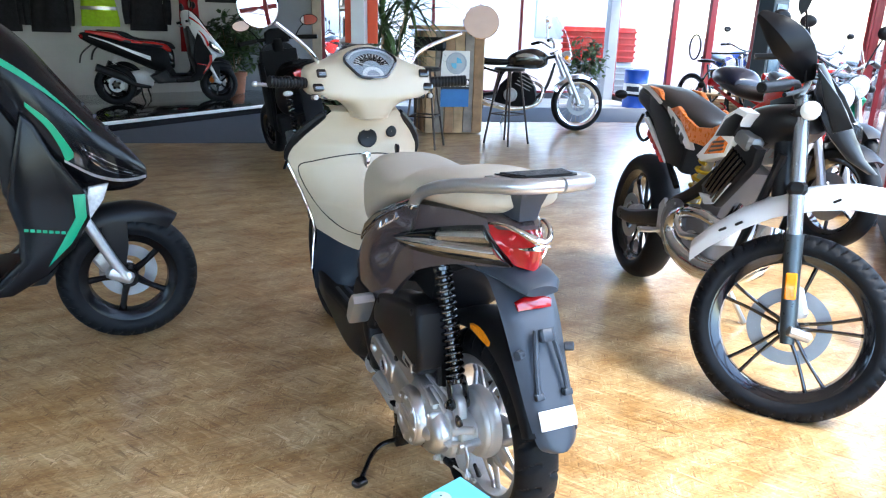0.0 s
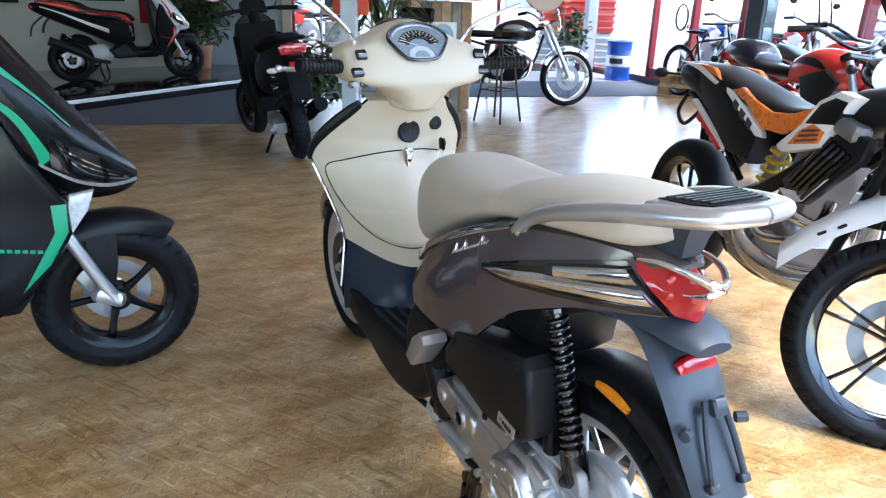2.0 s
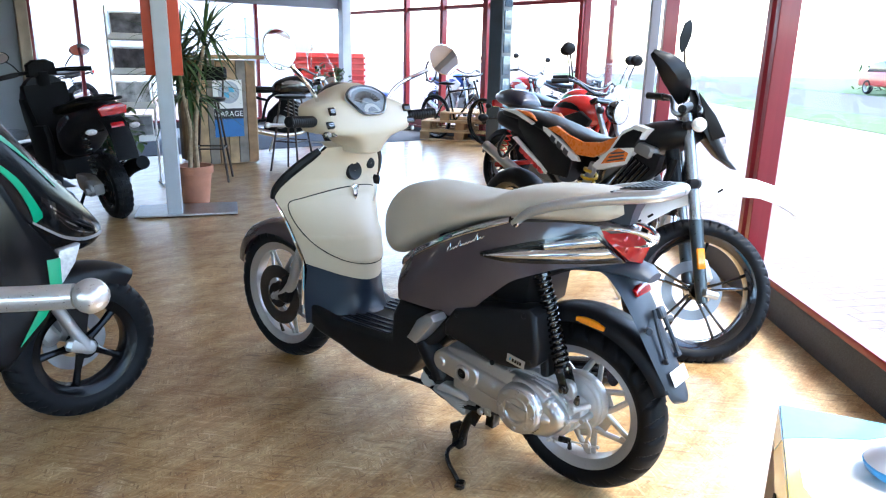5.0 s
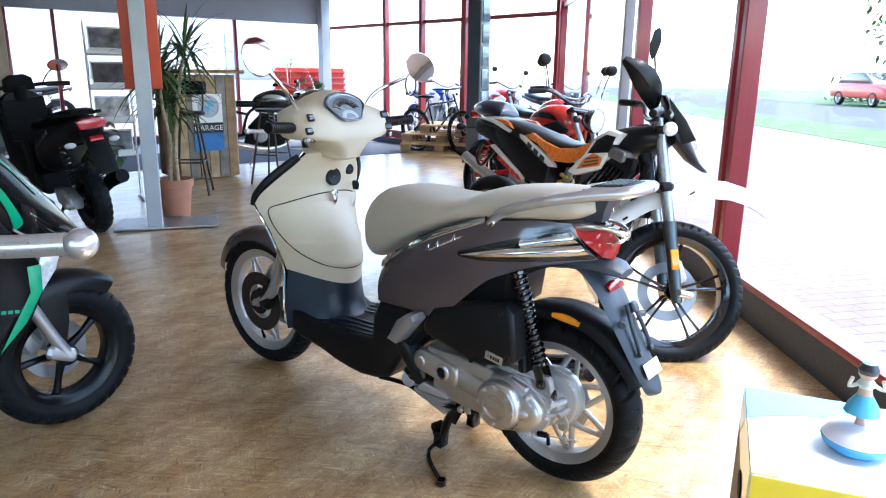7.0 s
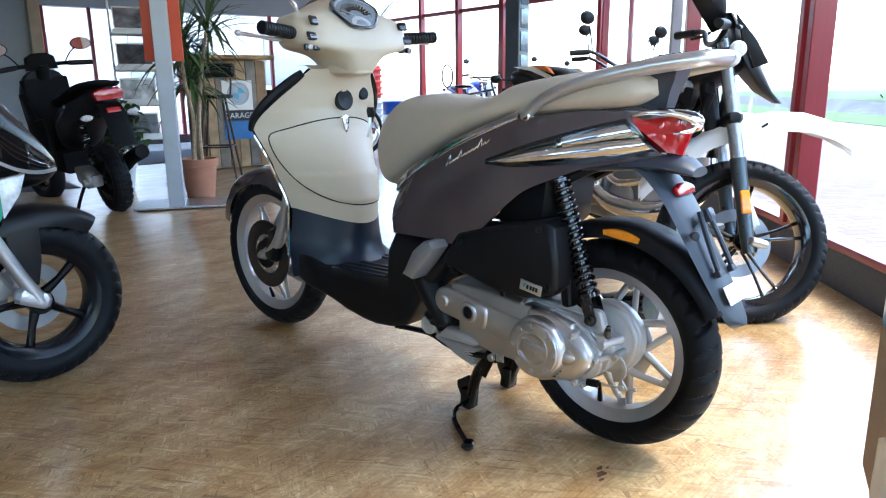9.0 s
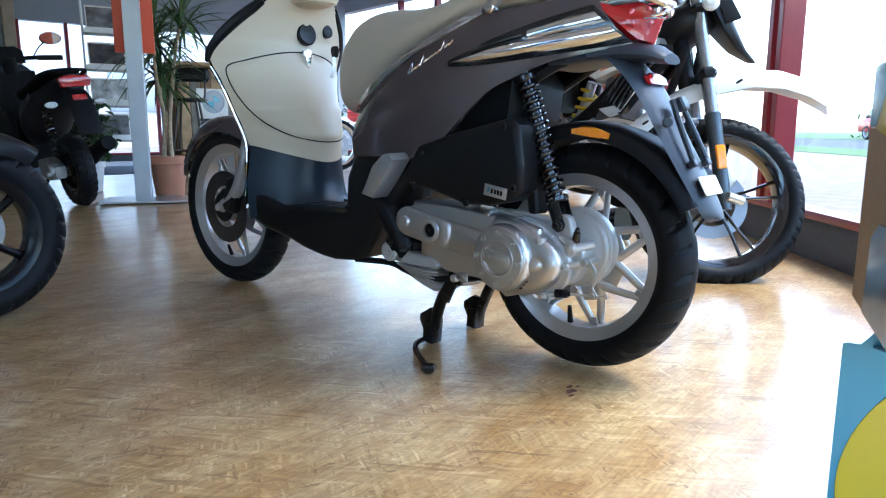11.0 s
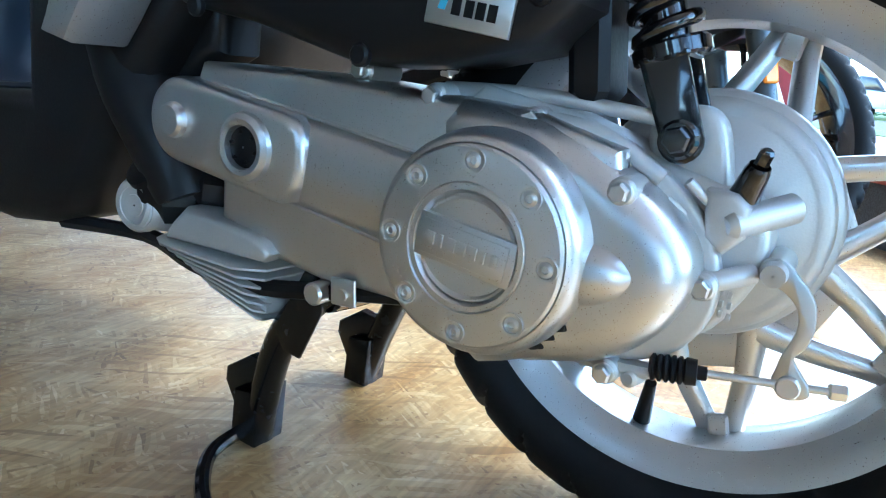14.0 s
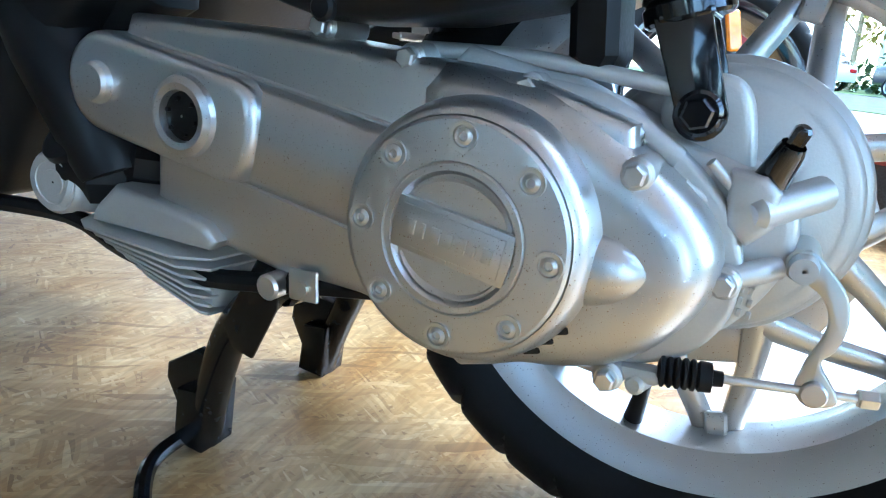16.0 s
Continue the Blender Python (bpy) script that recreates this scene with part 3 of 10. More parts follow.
glazing("window_3", F_END + DG * G_SOLID, -DG, G_SOLID, [(0.06, 0.06, 0.02), (0.68, 0.05, 0.02), (1.9, 0.05, 0.02), (3.45, 0.05, 0.02), (5.1, 0.06, 0.02)], 0.10, 0, 2.02, "red framed window front under a low dark header")

REARD = (ROOM[0] - ROOM[5]).normalized()
glazing("window_4", ROOM[5], REARD, (ROOM[0] - ROOM[5]).length, [(0.05, 0.06, 0.03), (1.15, 0.06, 0.03), (2.28, 0.06, 0.03)], 0.17, 2.02, 2.72, "red framed shop window continuing behind the parked row")
# unseen high window, added to let more sky light onto the left floor
glazing("window_5", vec(-6.2, 0.6, 0), vec(0, -1, 0), 5.2, [(0.05, 0.06, 0.03), (1.75, 0.06, 0.03), (3.45, 0.06, 0.03), (5.15, 0.06, 0.03)], 0.85, 0, 2.45, "unseen high window added to brighten the left of the floor")
bm = bm_new()
band(bm, CORNER, DW, 3.55, 3.61, 0, HEIGHT, 0.02, 0.10, 0.008)
tagged(part("column", bm, M["greyframe"], None, "grey painted steel column beside the window"), category="column", kind="structure")
bm = bm_new()
band(bm, F_END, DG, 0.02, 0.2, 0, HEIGHT, 0.03, 0.2, 0.008)
tagged(part("column", bm, M["greyframe"], None, "grey painted column at the corner of the glazing"), category="column", kind="structure")
bm = bm_new()
band(bm, F_END + DG * G_SOLID, -DG, -0.12, 0.03, 0, HEIGHT, 0.06, 0.2, 0.008)
tagged(part("column", bm, mat("tan_column", (0.42, 0.34, 0.24), 0.6), None, "tan wooden post where the window front begins"), category="column", kind="structure")

# door handle ring on the glazed door
door = tagged(new("door_1"), "red framed glazed entrance door with a hoop handle", "door", kind="structure")
bm = bm_new()
band(bm, F_END, -DF, 1.86, 2.72, 0.11, 0.24, -0.03, 0.03, 0.004)
part("bottom_rail", bm, M["redframe"], door)
bm = bm_new()
hc = F_END - DF * 2.62 + vec(-DF.y, DF.x, 0) * 0.12 + vec(0, 0, 1.0)
tube(bm, [hc + vec(0, 0, 0.17 * math.sin(radians(a))) - DF * 0.13 * math.cos(radians(a)) for a in range(0, 360, 30)], 0.012, 8, 2, closed=True)
part("handle", bm, M["black"], door, "round black hoop handle")

# ---- outside ----
bm = bm_new()
R = 120
loft(bm, [[vec(-R, -R, -0.7), vec(R, -R, -0.7), vec(R, R, -0.7), vec(-R, R, -0.7)], [vec(-R, -R, -0.03), vec(R, -R, -0.03), vec(R, R, -0.03), vec(-R, R, -0.03)]])
tagged(part("ground", bm, M["pavers"], None, "reddish grey block paving of the forecourt"), category="ground", kind="structure")
NW = vec(0.626, -0.780, 0)
def strip(name, n0, n1, material, label, z):
    a = CORNER + DW * 60
    b = CORNER - DW * 60
    return flat_poly(name, [a + NW * n0, b + NW * n0, b + NW * n1, a + NW * n1], z, material, label, 0.02, name)
strip("road", 9.0, 16.0, M["asphalt"], "grey asphalt road beyond the forecourt", -0.024)
strip("lawn", 6.5, 9.0, M["grass"], "strip of lawn beside the road", -0.02)
strip("lawn_beyond", 16.0, 60.0, M["grass"], "lawn beyond the road", -0.018)

# a dried rusty stain on the boards
bm = bm_new()
random.seed(3)
for cx, cy, r in ((-0.15, -0.06, 0.016), (-0.13, -0.045, 0.010), (-0.172, -0.072, 0.008), (-0.118, -0.058, 0.006)):
    bm.faces.new([bm.verts.new(vec(cx + r * random.uniform(0.6, 1.3) * math.cos(radians(36 * i)), cy + 0.6 * r * random.uniform(0.6, 1.3) * math.sin(radians(36 * i)), 0.0012)) for i in range(10)])
part("stain", bm, mat("rust_stain", (0.10, 0.035, 0.02), 0.6, vary=0.4, scale=80), floor, "dried reddish brown stain")

# ---- the cream and taupe scooter ----
scooter = thing("motor_scooter", pose(0.0066, 0.0, 0.0, 0, 0, -0.47), "cream and taupe motor scooter on its centre stand, new", "scooter")
S = scooter
W_TAB = [(-0.14, 0.018), (-0.117, 0.029), (-0.08, 0.052), (-0.04, 0.071), (0.02, 0.096), (0.085, 0.120), (0.18, 0.147), (0.28, 0.16), (0.36, 0.166), (0.45, 0.17), (0.54, 0.166), (0.62, 0.152)]
T_TAB = [(-0.12, 0.790), (-0.04, 0.806), (0.05, 0.808), (0.2, 0.79), (0.365, 0.725), (0.485, 0.665), (0.56, 0.625), (0.61, 0.57)]
B_TAB = [(-0.12, 0.712), (-0.06, 0.704), (0.05, 0.682), (0.18, 0.627), (0.25, 0.565), (0.30, 0.515), (0.345, 0.47), (0.45, 0.478), (0.54, 0.475), (0.62, 0.47)]


def panel_x(y, z):
    """Half width of the rear bodywork at that place."""
    t, b = lerp_at(T_TAB, y), lerp_at(B_TAB, y)
    v = min(1.2, max(-0.2, (t - z) / max(0.01, t - b)))
    f = 0.86 + 0.14 * math.sin(min(1.0, max(0.0, v + 0.05) * 1.55) * math.pi / 2) - 0.05 * max(0, v - 0.6)
    return lerp_at(W_TAB, y) * f


def side_panel(sgn):
    bm = bm_new()
    N, K = 46, 12
    rows = []
    for i in range(N + 1):
        def at_y(q):
            return 0.61 - (0.645 + 0.072 * q) * i / N
        def edges(y):
            return lerp_at(T_TAB, y), lerp_at(B_TAB, y)
        y = at_y(0)
        t, b = edges(y)
        row = [vec(sgn * (panel_x(y, t) - 0.03), y, t + 0.004)]
        for j in range(K + 1):
            y = at_y(j / K)
            t, b = edges(y)
            z = t + (b - t) * j / K
            row.append(vec(sgn * panel_x(y, z), y, z))
        row.append(vec(sgn * (panel_x(y, b) - 0.014), y, b + 0.002))
        row.append(vec(sgn * (panel_x(y, b) - 0.016), y, b + 0.02))
        rows.append(row)
    for _ in range(2):
        for j in range(len(rows[0])):
            old = [r[j].copy() for r in rows]
            for i in range(1, N):
                rows[i][j] = (old[i - 1] + 2 * old[i] + old[i + 1]) / 4
    loft(bm, rows, closed=False)
    return bm


for sgn in (-1, 1):
    part("side_panel", side_panel(sgn), M["taupe"], S, "taupe painted side panel")


def patch(outline_top, outline_bot, off, thick, n=26, k=5, sgn=-1, bulge=4):
    """A thin plate that follows the side panel between two lines of (y, z)."""
    bm = bm_new()
    tp, bt = spl([(*p, 0) for p in outline_top], 8), spl([(*p, 0) for p in outline_bot], 8)
    rings = []
    for i in range(n + 1):
        a, b = tp[round(i * (len(tp) - 1) / n)], bt[round(i * (len(bt) - 1) / n)]
        outer, inner = [], []
        for j in range(k + 1):
            q = a.lerp(b, j / k)
            e = 1 - abs(2 * j / k - 1) ** bulge * (0.35 if bulge == 4 else 0.95)
            x = panel_x(q.x, q.y)
            outer.append(vec(sgn * (x + off + thick * e), q.x, q.y))
            inner.append(vec(sgn * (x + off - 0.004), q.x, q.y))
        rings.append(outer + inner[::-1])
    loft(bm, rings)
    return bm


INS_T = [(0.268, 0.690), (0.2, 0.719), (0.134, 0.742), (0.085, 0.757), (0.03, 0.773), (-0.032, 0.788)]
INS_B = [(0.267, 0.687), (0.21, 0.685), (0.15, 0.689), (0.06, 0.699), (-0.03, 0.711), (-0.105, 0.722)]
def between(f0, f1, i0, i1, n=6):
    tp, bt = spl([(*p, 0) for p in INS_T], 8), spl([(*p, 0) for p in INS_B], 8)
    def at(line, s):
        q = s * (len(line) - 1)
        k = min(int(q), len(line) - 2)
        return line[k].lerp(line[k + 1], q - k)
    out = []
    for f in (f0, f1):
        out.append([tuple(at(tp, i0 + (i1 - i0) * j / n).lerp(at(bt, i0 + (i1 - i0) * j / n), f if not callable(f) else f(j / n))[:2]) for j in range(n + 1)])
    return out
for sgn in (-1, 1):
    insert = part("signal_housing", patch([(y + (0.012 if i == 0 else 0), z + 0.004) for i, (y, z) in enumerate(INS_T)], [(y + (0.012 if i == 0 else 0), z - 0.006) for i, (y, z) in enumerate(INS_B)], 0.0, 0.004, sgn=sgn), M["gloss"], S, "black turn signal housing")
    a, b = between(lambda q: 0.26 + 0.26 * q, 0.98, 0.02, 0.97, 10)
    part("chrome_blade", patch(a, b, 0.001, 0.012, k=9, sgn=sgn, bulge=2), M["chrome"], insert, "bright chrome blade")
    a, b = between(0.04, 0.30, 0.16, 0.52)
    part("dark_blade", patch(a, b, 0.003, 0.003, sgn=sgn), M["gloss"], insert)
    a, b = between(0.08, 0.50, 0.56, 0.97)
    part("lens_back", patch(a, b, 0.001, 0.006, k=9, sgn=sgn, bulge=2), M["chrome"], insert, "silvered reflector")
    a, b = between(0.05, 0.54, 0.52, 0.98)
    part("lens", patch(a, b, 0.009, 0.004, sgn=sgn), M["clear"], insert, "clear turn signal lens")
    a = [(0.60, 0.607), (0.55, 0.646), (0.485, 0.683), (0.365, 0.742), (0.2, 0.806)]
    b = [(0.602, 0.583), (0.55, 0.622), (0.485, 0.661), (0.365, 0.722), (0.2, 0.788)]
    part("seat_trim", patch(a, b, 0.004, 0.006, sgn=sgn), M["chrome"], S, "chrome strip under the seat")
    # model script as a plain bright stroke
    bm = bm_new()
    pts = []
    for i in range(22):
        y = 0.405 - 0.125 * i / 21 - (0.004 if i % 2 else 0)
        z = 0.672 + 0.062 * i / 21 + (0.010 if i % 2 else -0.004) * (2.0 if i in (1, 7, 17) else 0.55)
        pts.append(vec(sgn * (panel_x(y, z) + 0.0015), y, z))
    tube(bm, pts, 0.0014, 5, 2)
    part("script_stroke", bm, M["chrome"], S, "bright script stroke")

# tail cover between the panels
bm = bm_new()
rings = []
for y, w, z, d in ((0.20, 0.105, 0.795, 0.05), (0.10, 0.098, 0.814, 0.05), (0.03, 0.080, 0.822, 0.04), (-0.03, 0.062, 0.822, 0.028), (-0.065, 0.052, 0.816, 0.018), (-0.095, 0.038, 0.808, 0.010), (-0.108, 0.022, 0.804, 0.006)):
    rings.append([vec(w * math.cos(a) , y, z - d + d * (max(0, math.sin(a)) ** 0.5) - (d * 0.5 if math.sin(a) < -0.1 else 0)) for a in [radians(15 * i) for i in range(24)]])
loft(bm, rings)
part("tail_cover", bm, M["taupe"], S, "taupe painted tail cover")

# seat
SEAT = [(0.775, 0.64, 0.70, 0.03), (0.765, 0.61, 0.735, 0.055), (0.74, 0.588, 0.765, 0.078), (0.70, 0.583, 0.802, 0.10), (0.64, 0.605, 0.832, 0.118), (0.55, 0.655, 0.843, 0.132), (0.45, 0.705, 0.834, 0.142), (0.35, 0.752, 0.833, 0.147),
        (0.28, 0.775, 0.848, 0.146), (0.23, 0.785, 0.870, 0.145), (0.1, 0.80, 0.890, 0.132), (-0.02, 0.813, 0.896, 0.112), (-0.06, 0.825, 0.888, 0.096), (-0.085, 0.84, 0.872, 0.07)]
bm = bm_new()
cols = [spl([(r[0], r[i], 0) for r in SEAT], 4) for i in (1, 2, 3)]
rings = []
for zb, zt, w in zip(*cols):
    y, lo, hi, hw = zb.x, zb.y, zt.y, w.y
    ring = []
    for i in range(28):
        a = 2 * math.pi * i / 28
        c, s = math.cos(a), math.sin(a)
        ring.append(vec(hw * math.copysign(abs(c) ** 0.62, c), y, (lo + hi) / 2 + (hi - lo) / 2 * math.copysign(abs(s) ** 0.75, s)))
    rings.append(ring)
loft(bm, rings)
part("seat", bm, M["seat"], S, "beige vinyl saddle", sharp=60)

# grab rail
bm = bm_new()
for sgn in (-1, 1):
    tube(bm, [(sgn * 0.150, 0.175, 0.792), (sgn * 0.153, 0.13, 0.828), (sgn * 0.150, 0.06, 0.858), (sgn * 0.136, -0.02, 0.880), (sgn * 0.112, -0.10, 0.896), (sgn * 0.088, -0.165, 0.906), (sgn * 0.060, -0.196, 0.911), (0, -0.210, 0.913)],
         [0.012, 0.016, 0.018, 0.019, 0.019, 0.018], 14, 6, flat=(1.05, 0.85))
rail = part("grab_rail", bm, M["silver"], S, "silver passenger grab rail", sharp=60)
bm = bm_new()
plate = [(-0.102, -0.085), (0.102, -0.085), (0.086, -0.16), (0.060, -0.192), (0, -0.206), (-0.060, -0.192), (-0.086, -0.16)]
prism(bm, plate, 0.896, 0.916, lambda u, v, w: vec(u, v, w + (-0.11 - v) * 0.08), 0.006)
part("rail_plate", bm, M["silver"], rail, "silver rail plate")
bm = bm_new()
prism(bm, [(-0.082, -0.092), (0.082, -0.092), (0.076, -0.150), (0.058, -0.178), (-0.058, -0.178), (-0.076, -0.150)], 0.9165, 0.9185, lambda u, v, w: vec(u, v, w + (-0.11 - v) * 0.08), 0.0008)
pad = part("pad", bm, M["black"], rail, "dark recessed rail pad")
for i in range(6):
    bm = bm_new()
    box(bm, (0, -0.102 - 0.0125 * i, 0.9195 + 0.001 * i), (0.15 - 0.008 * i, 0.005, 0.003), (-4.5, 0, 0), 0.001)
    part("pad_rib", bm, M["matt"], pad)
bm = bm_new()
loft(bm, [[vec(x * k, y + dy, z) for x, y in ((-0.045, -0.045), (0.045, -0.045), (0.030, -0.115), (-0.030, -0.115))] for k, dy, z in ((0.70, 0.016, 0.812), (0.85, 0.008, 0.845), (1.05, -0.004, 0.872), (1.35, -0.012, 0.902))])
part("rail_bracket", bm, M["fender"], rail, "grey rail bracket")
for sgn in (-1, 1):
    bm = bm_new()
    cyl(bm, (sgn * 0.14, 0.165, 0.797), (sgn * 0.162, 0.165, 0.797), 0.012, n=14, bev=0.003)
    part("rail_bolt", bm, M["chrome"], rail)

# tail light: a narrow faceted red wedge closing the tail, creased half way down
def lamp_at(u, f):
    """A place on the lamp: u from -1 to 1 across, f from 0 at the top to 1 at the foot."""
    q = abs(u)
    top = vec(0.067 * u, -0.098 + 0.064 * q ** 1.5, 0.803 - 0.010 * q)
    mid = vec(0.058 * u, -0.152 + 0.078 * q ** 1.6, 0.763 - 0.004 * q)
    low = vec(0.034 * u, -0.134 + 0.020 * q ** 2, 0.712 + 0.009 * q)
    return top.lerp(mid, f * 2) if f < 0.5 else mid.lerp(low, f * 2 - 1)


bm = bm_new()
rings = []
for i in range(17):
    u = -1 + i / 8
    outer = [lamp_at(u, j / 8) for j in range(9)]
    rings.append(outer + [vec(p.x * 0.8, p.y + 0.022, p.z) for p in outer[::-1]])
loft(bm, rings)
lamp = part("tail_light", bm, M["red_lens"], S, "red tail light lens", sharp=25)
bm = bm_new()
tube(bm, [lamp_at(-0.55 + 0.275 * i, 0.5) + vec(0, -0.001, 0) for i in range(5)], 0.0018, 8, 3)
part("lamp_crease", bm, M["chrome"], lamp, "bright crease across the red lens")
for sgn in (-1, 1):
    for k in range(4):
        bm = bm_new()
        c = lamp_at(sgn * (0.16 + 0.20 * k), 0.28 + 0.34 * (k % 2))
        lathe(bm, [(0.0005, 0.0022), (0.006, 0.0015), (0.009, -0.0005)], c, (sgn * 0.5, -1, 0.35 if k % 2 == 0 else -0.3), 7)
        part("lamp_facet", bm, M["red_lens"], lamp)
    bm = bm_new()
    tube(bm, [(sgn * 0.060, -0.036, 0.795), (sgn * 0.052, -0.080, 0.804), (sgn * 0.036, -0.130, 0.800), (sgn * 0.016, -0.160, 0.788), (0, -0.166, 0.782)], [0.0025, 0.0032, 0.005, 0.007, 0.007], 10, 4, flat=(1.0, 1.3))
    tube(bm, [(0, -0.166, 0.780), (sgn * 0.018, -0.158, 0.770), (sgn * 0.030, -0.138, 0.764)], [0.006, 0.005, 0.002], 8, 4)
    part("lamp_trim", bm, M["chrome"], lamp, "chrome loop round the lamp")
bm = bm_new()
ball(bm, (0, -0.045, 0.760), 0.05, sq=(0.8, 1.1, 0.7))
part("lamp_back", bm, M["black"], lamp)

# rear mudguard with plate holder
CL = [(0.02, 0.700, 0.085), (-0.06, 0.698, 0.074), (-0.108, 0.662, 0.072), (-0.150, 0.61, 0.07), (-0.202, 0.52, 0.063), (-0.25, 0.44, 0.057), (-0.28, 0.385, 0.046), (-0.288, 0.368, 0.022)]
bm = bm_new()
line = spl([(a, b, c) for a, b, c in CL], 5)
rings = []
for i, q in enumerate(line):
    d = line[min(i + 1, len(line) - 1)] - line[max(i - 1, 0)]
    nrm = vec(d.y, -d.x, 0).normalized()
    if nrm.x > 0:
        nrm = -nrm
    hw = q.z
    out = []
    for j in range(13):
        s = -1 + j / 6
        dip = 0.020 * (abs(s) ** 3)
        out.append(vec(hw * s, q.x + nrm.x * (0.008 - dip), q.y + nrm.y * (0.008 - dip)))
    out += [vec(hw * 0.94 * (1 - j / 6), q.x - nrm.x * 0.010, q.y - nrm.y * 0.010) for j in range(1, 12)]
    rings.append(out)
loft(bm, rings)
guard = part("rear_mudguard", bm, M["fender"], S, "slate grey plastic rear mudguard", sharp=50)
# flared lip under the tail light
bm = bm_new()
rings = []
for y, w, z, h in ((0.06, 0.092, 0.680, 0.026), (-0.04, 0.074, 0.690, 0.026), (-0.10, 0.066, 0.692, 0.026), (-0.148, 0.058, 0.686, 0.024), (-0.174, 0.038, 0.678, 0.014)):
    rings.append([vec(w * math.cos(a), y, z + h * math.sin(a) * (1 if math.sin(a) > 0 else 0.5)) for a in [radians(18 * i) for i in range(20)]])
loft(bm, rings)
part("tail_lip", bm, M["fender"], guard)
bm = bm_new()
outline = [(-0.045, 0.648), (-0.02, 0.656), (0.02, 0.656), (0.045, 0.648), (0.04, 0.632), (-0.04, 0.632)]
prism(bm, outline, 0, 0.012, lambda u, v, w: vec(u, -0.134 - w - (0.645 - v) * 0.5, v), 0.004)
part("reflector", bm, M["red_lens"], guard, "red rear reflector")
bm = bm_new()
box(bm, (0, -0.2665, 0.435), (0.088, 0.003, 0.040), (-28, 0, 0), 0.001)
part("sticker", bm, M["label"], guard, "blank white sticker")
bm = bm_new()
for sgn in (-1, 1):
    tube(bm, [(sgn * 0.018, -0.186, 0.60), (sgn * 0.03, -0.215, 0.54), (sgn * 0.036, -0.245, 0.477)], 0.006, 8, 4)
    cyl(bm, (sgn * 0.052, -0.192, 0.556), (sgn * 0.070, -0.203, 0.558), 0.010, n=10, bev=0.002)
    box(bm, (sgn * 0.034, -0.243, 0.478), (0.02, 0.014, 0.014), (-28, 0, 0), 0.002)
box(bm, (0.0, -0.198, 0.592), (0.03, 0.02, 0.028), (-28, 0, 0), 0.004)
part("plate_bracket", bm, M["fender"], guard)

# inner mudguard over the wheel, with side reflector
bm = bm_new()
cols = []
for i in range(29):
    a = radians(-42 + 105 * i / 28)
    r = 0.292
    cols.append([vec(x, -r2 * math.sin(a), 0.262 + r2 * math.cos(a)) for x, r2 in ((-0.064, r - 0.03), (-0.062, r - 0.008), (-0.05, r + 0.004), (0, r + 0.008), (0.05, r + 0.004), (0.062, r - 0.008), (0.064, r - 0.03), (0.058, r - 0.02), (0, r), (-0.058, r - 0.02))])
loft(bm, cols)
hug = part("inner_mudguard", bm, M["matt"], S, "matt black inner mudguard", sharp=50)
bm = bm_new()
rings = []
for i in range(9):
    a = radians(-2 + 18 * i / 8)
    e = math.sin(math.pi * min(max(i / 8, 0.06), 0.94)) ** 0.35
    rings.append([vec(-x, -r * math.sin(a), 0.262 + r * math.cos(a)) for x, r in ((0.064, 0.277 - 0.011 * e), (0.070, 0.277 - 0.009 * e), (0.070, 0.277 + 0.009 * e), (0.064, 0.277 + 0.011 * e))])
loft(bm, rings)
part("side_reflector", bm, M["orange_lens"], hug, "amber side reflector")

# belly, footboard and leg guard
BELLY = [(1.085, 0.36), (1.064, 0.266), (1.01, 0.243), (0.94, 0.232), (0.885, 0.222), (0.82, 0.203), (0.745, 0.190), (0.69, 0.186), (0.62, 0.193), (0.566, 0.211), (0.54, 0.245), (0.50, 0.305), (0.44, 0.37), (0.365, 0.462), (0.45, 0.476), (0.60, 0.472), (0.63, 0.42), (0.638, 0.330), (0.95, 0.317), (1.05, 0.365)]
bm = bm_new()
prism(bm, BELLY, -0.165, 0.165, side, 0.022, 3)
belly = part("belly_pan", bm, M["black"], S, "black plastic footboard and belly pan")
for sgn in (-1, 1):
    for i in range(4):
        bm = bm_new()
        tube(bm, [(sgn * (0.045 + 0.03 * i), 0.66, 0.331), (sgn * (0.045 + 0.031 * i), 0.78, 0.327), (sgn * (0.042 + 0.031 * i), 0.90, 0.322)], 0.006, 6, 3, flat=(1.2, 0.7))
        part("foot_rib", bm, M["navy"], belly)
for sgn in (-1, 1):
    bm = bm_new()
    peg = [(0.513, 0.384), (0.470, 0.376), (0.434, 0.412), (0.382, 0.472), (0.398, 0.487), (0.425, 0.484), (0.465, 0.455), (0.50, 0.40)]
    prism(bm, peg, sgn * 0.160, sgn * 0.225, lambda u, v, w: vec(w + sgn * (0.47 - u) * 0.12, u, v), 0.009)
    part("passenger_footrest", bm, M["silver"], S, "folded silver passenger footrest")

GW = [(0.25, 0.172), (0.30, 0.175), (0.37, 0.176), (0.48, 0.158), (0.55, 0.172), (0.62, 0.196), (0.70, 0.228), (0.745, 0.243), (0.79, 0.230), (0.84, 0.195), (0.885, 0.150), (0.915, 0.118)]
GE = [(0.25, 1.058), (0.30, 1.062), (0.48, 1.064), (0.62, 1.098), (0.745, 1.125), (0.80, 1.085), (0.87, 1.025), (0.915, 0.985)]
GC = [(0.33, 0.90), (0.42, 0.888), (0.52, 0.880), (0.60, 0.905), (0.66, 0.945), (0.74, 0.99), (0.80, 0.997), (0.86, 0.982), (0.915, 0.955)]


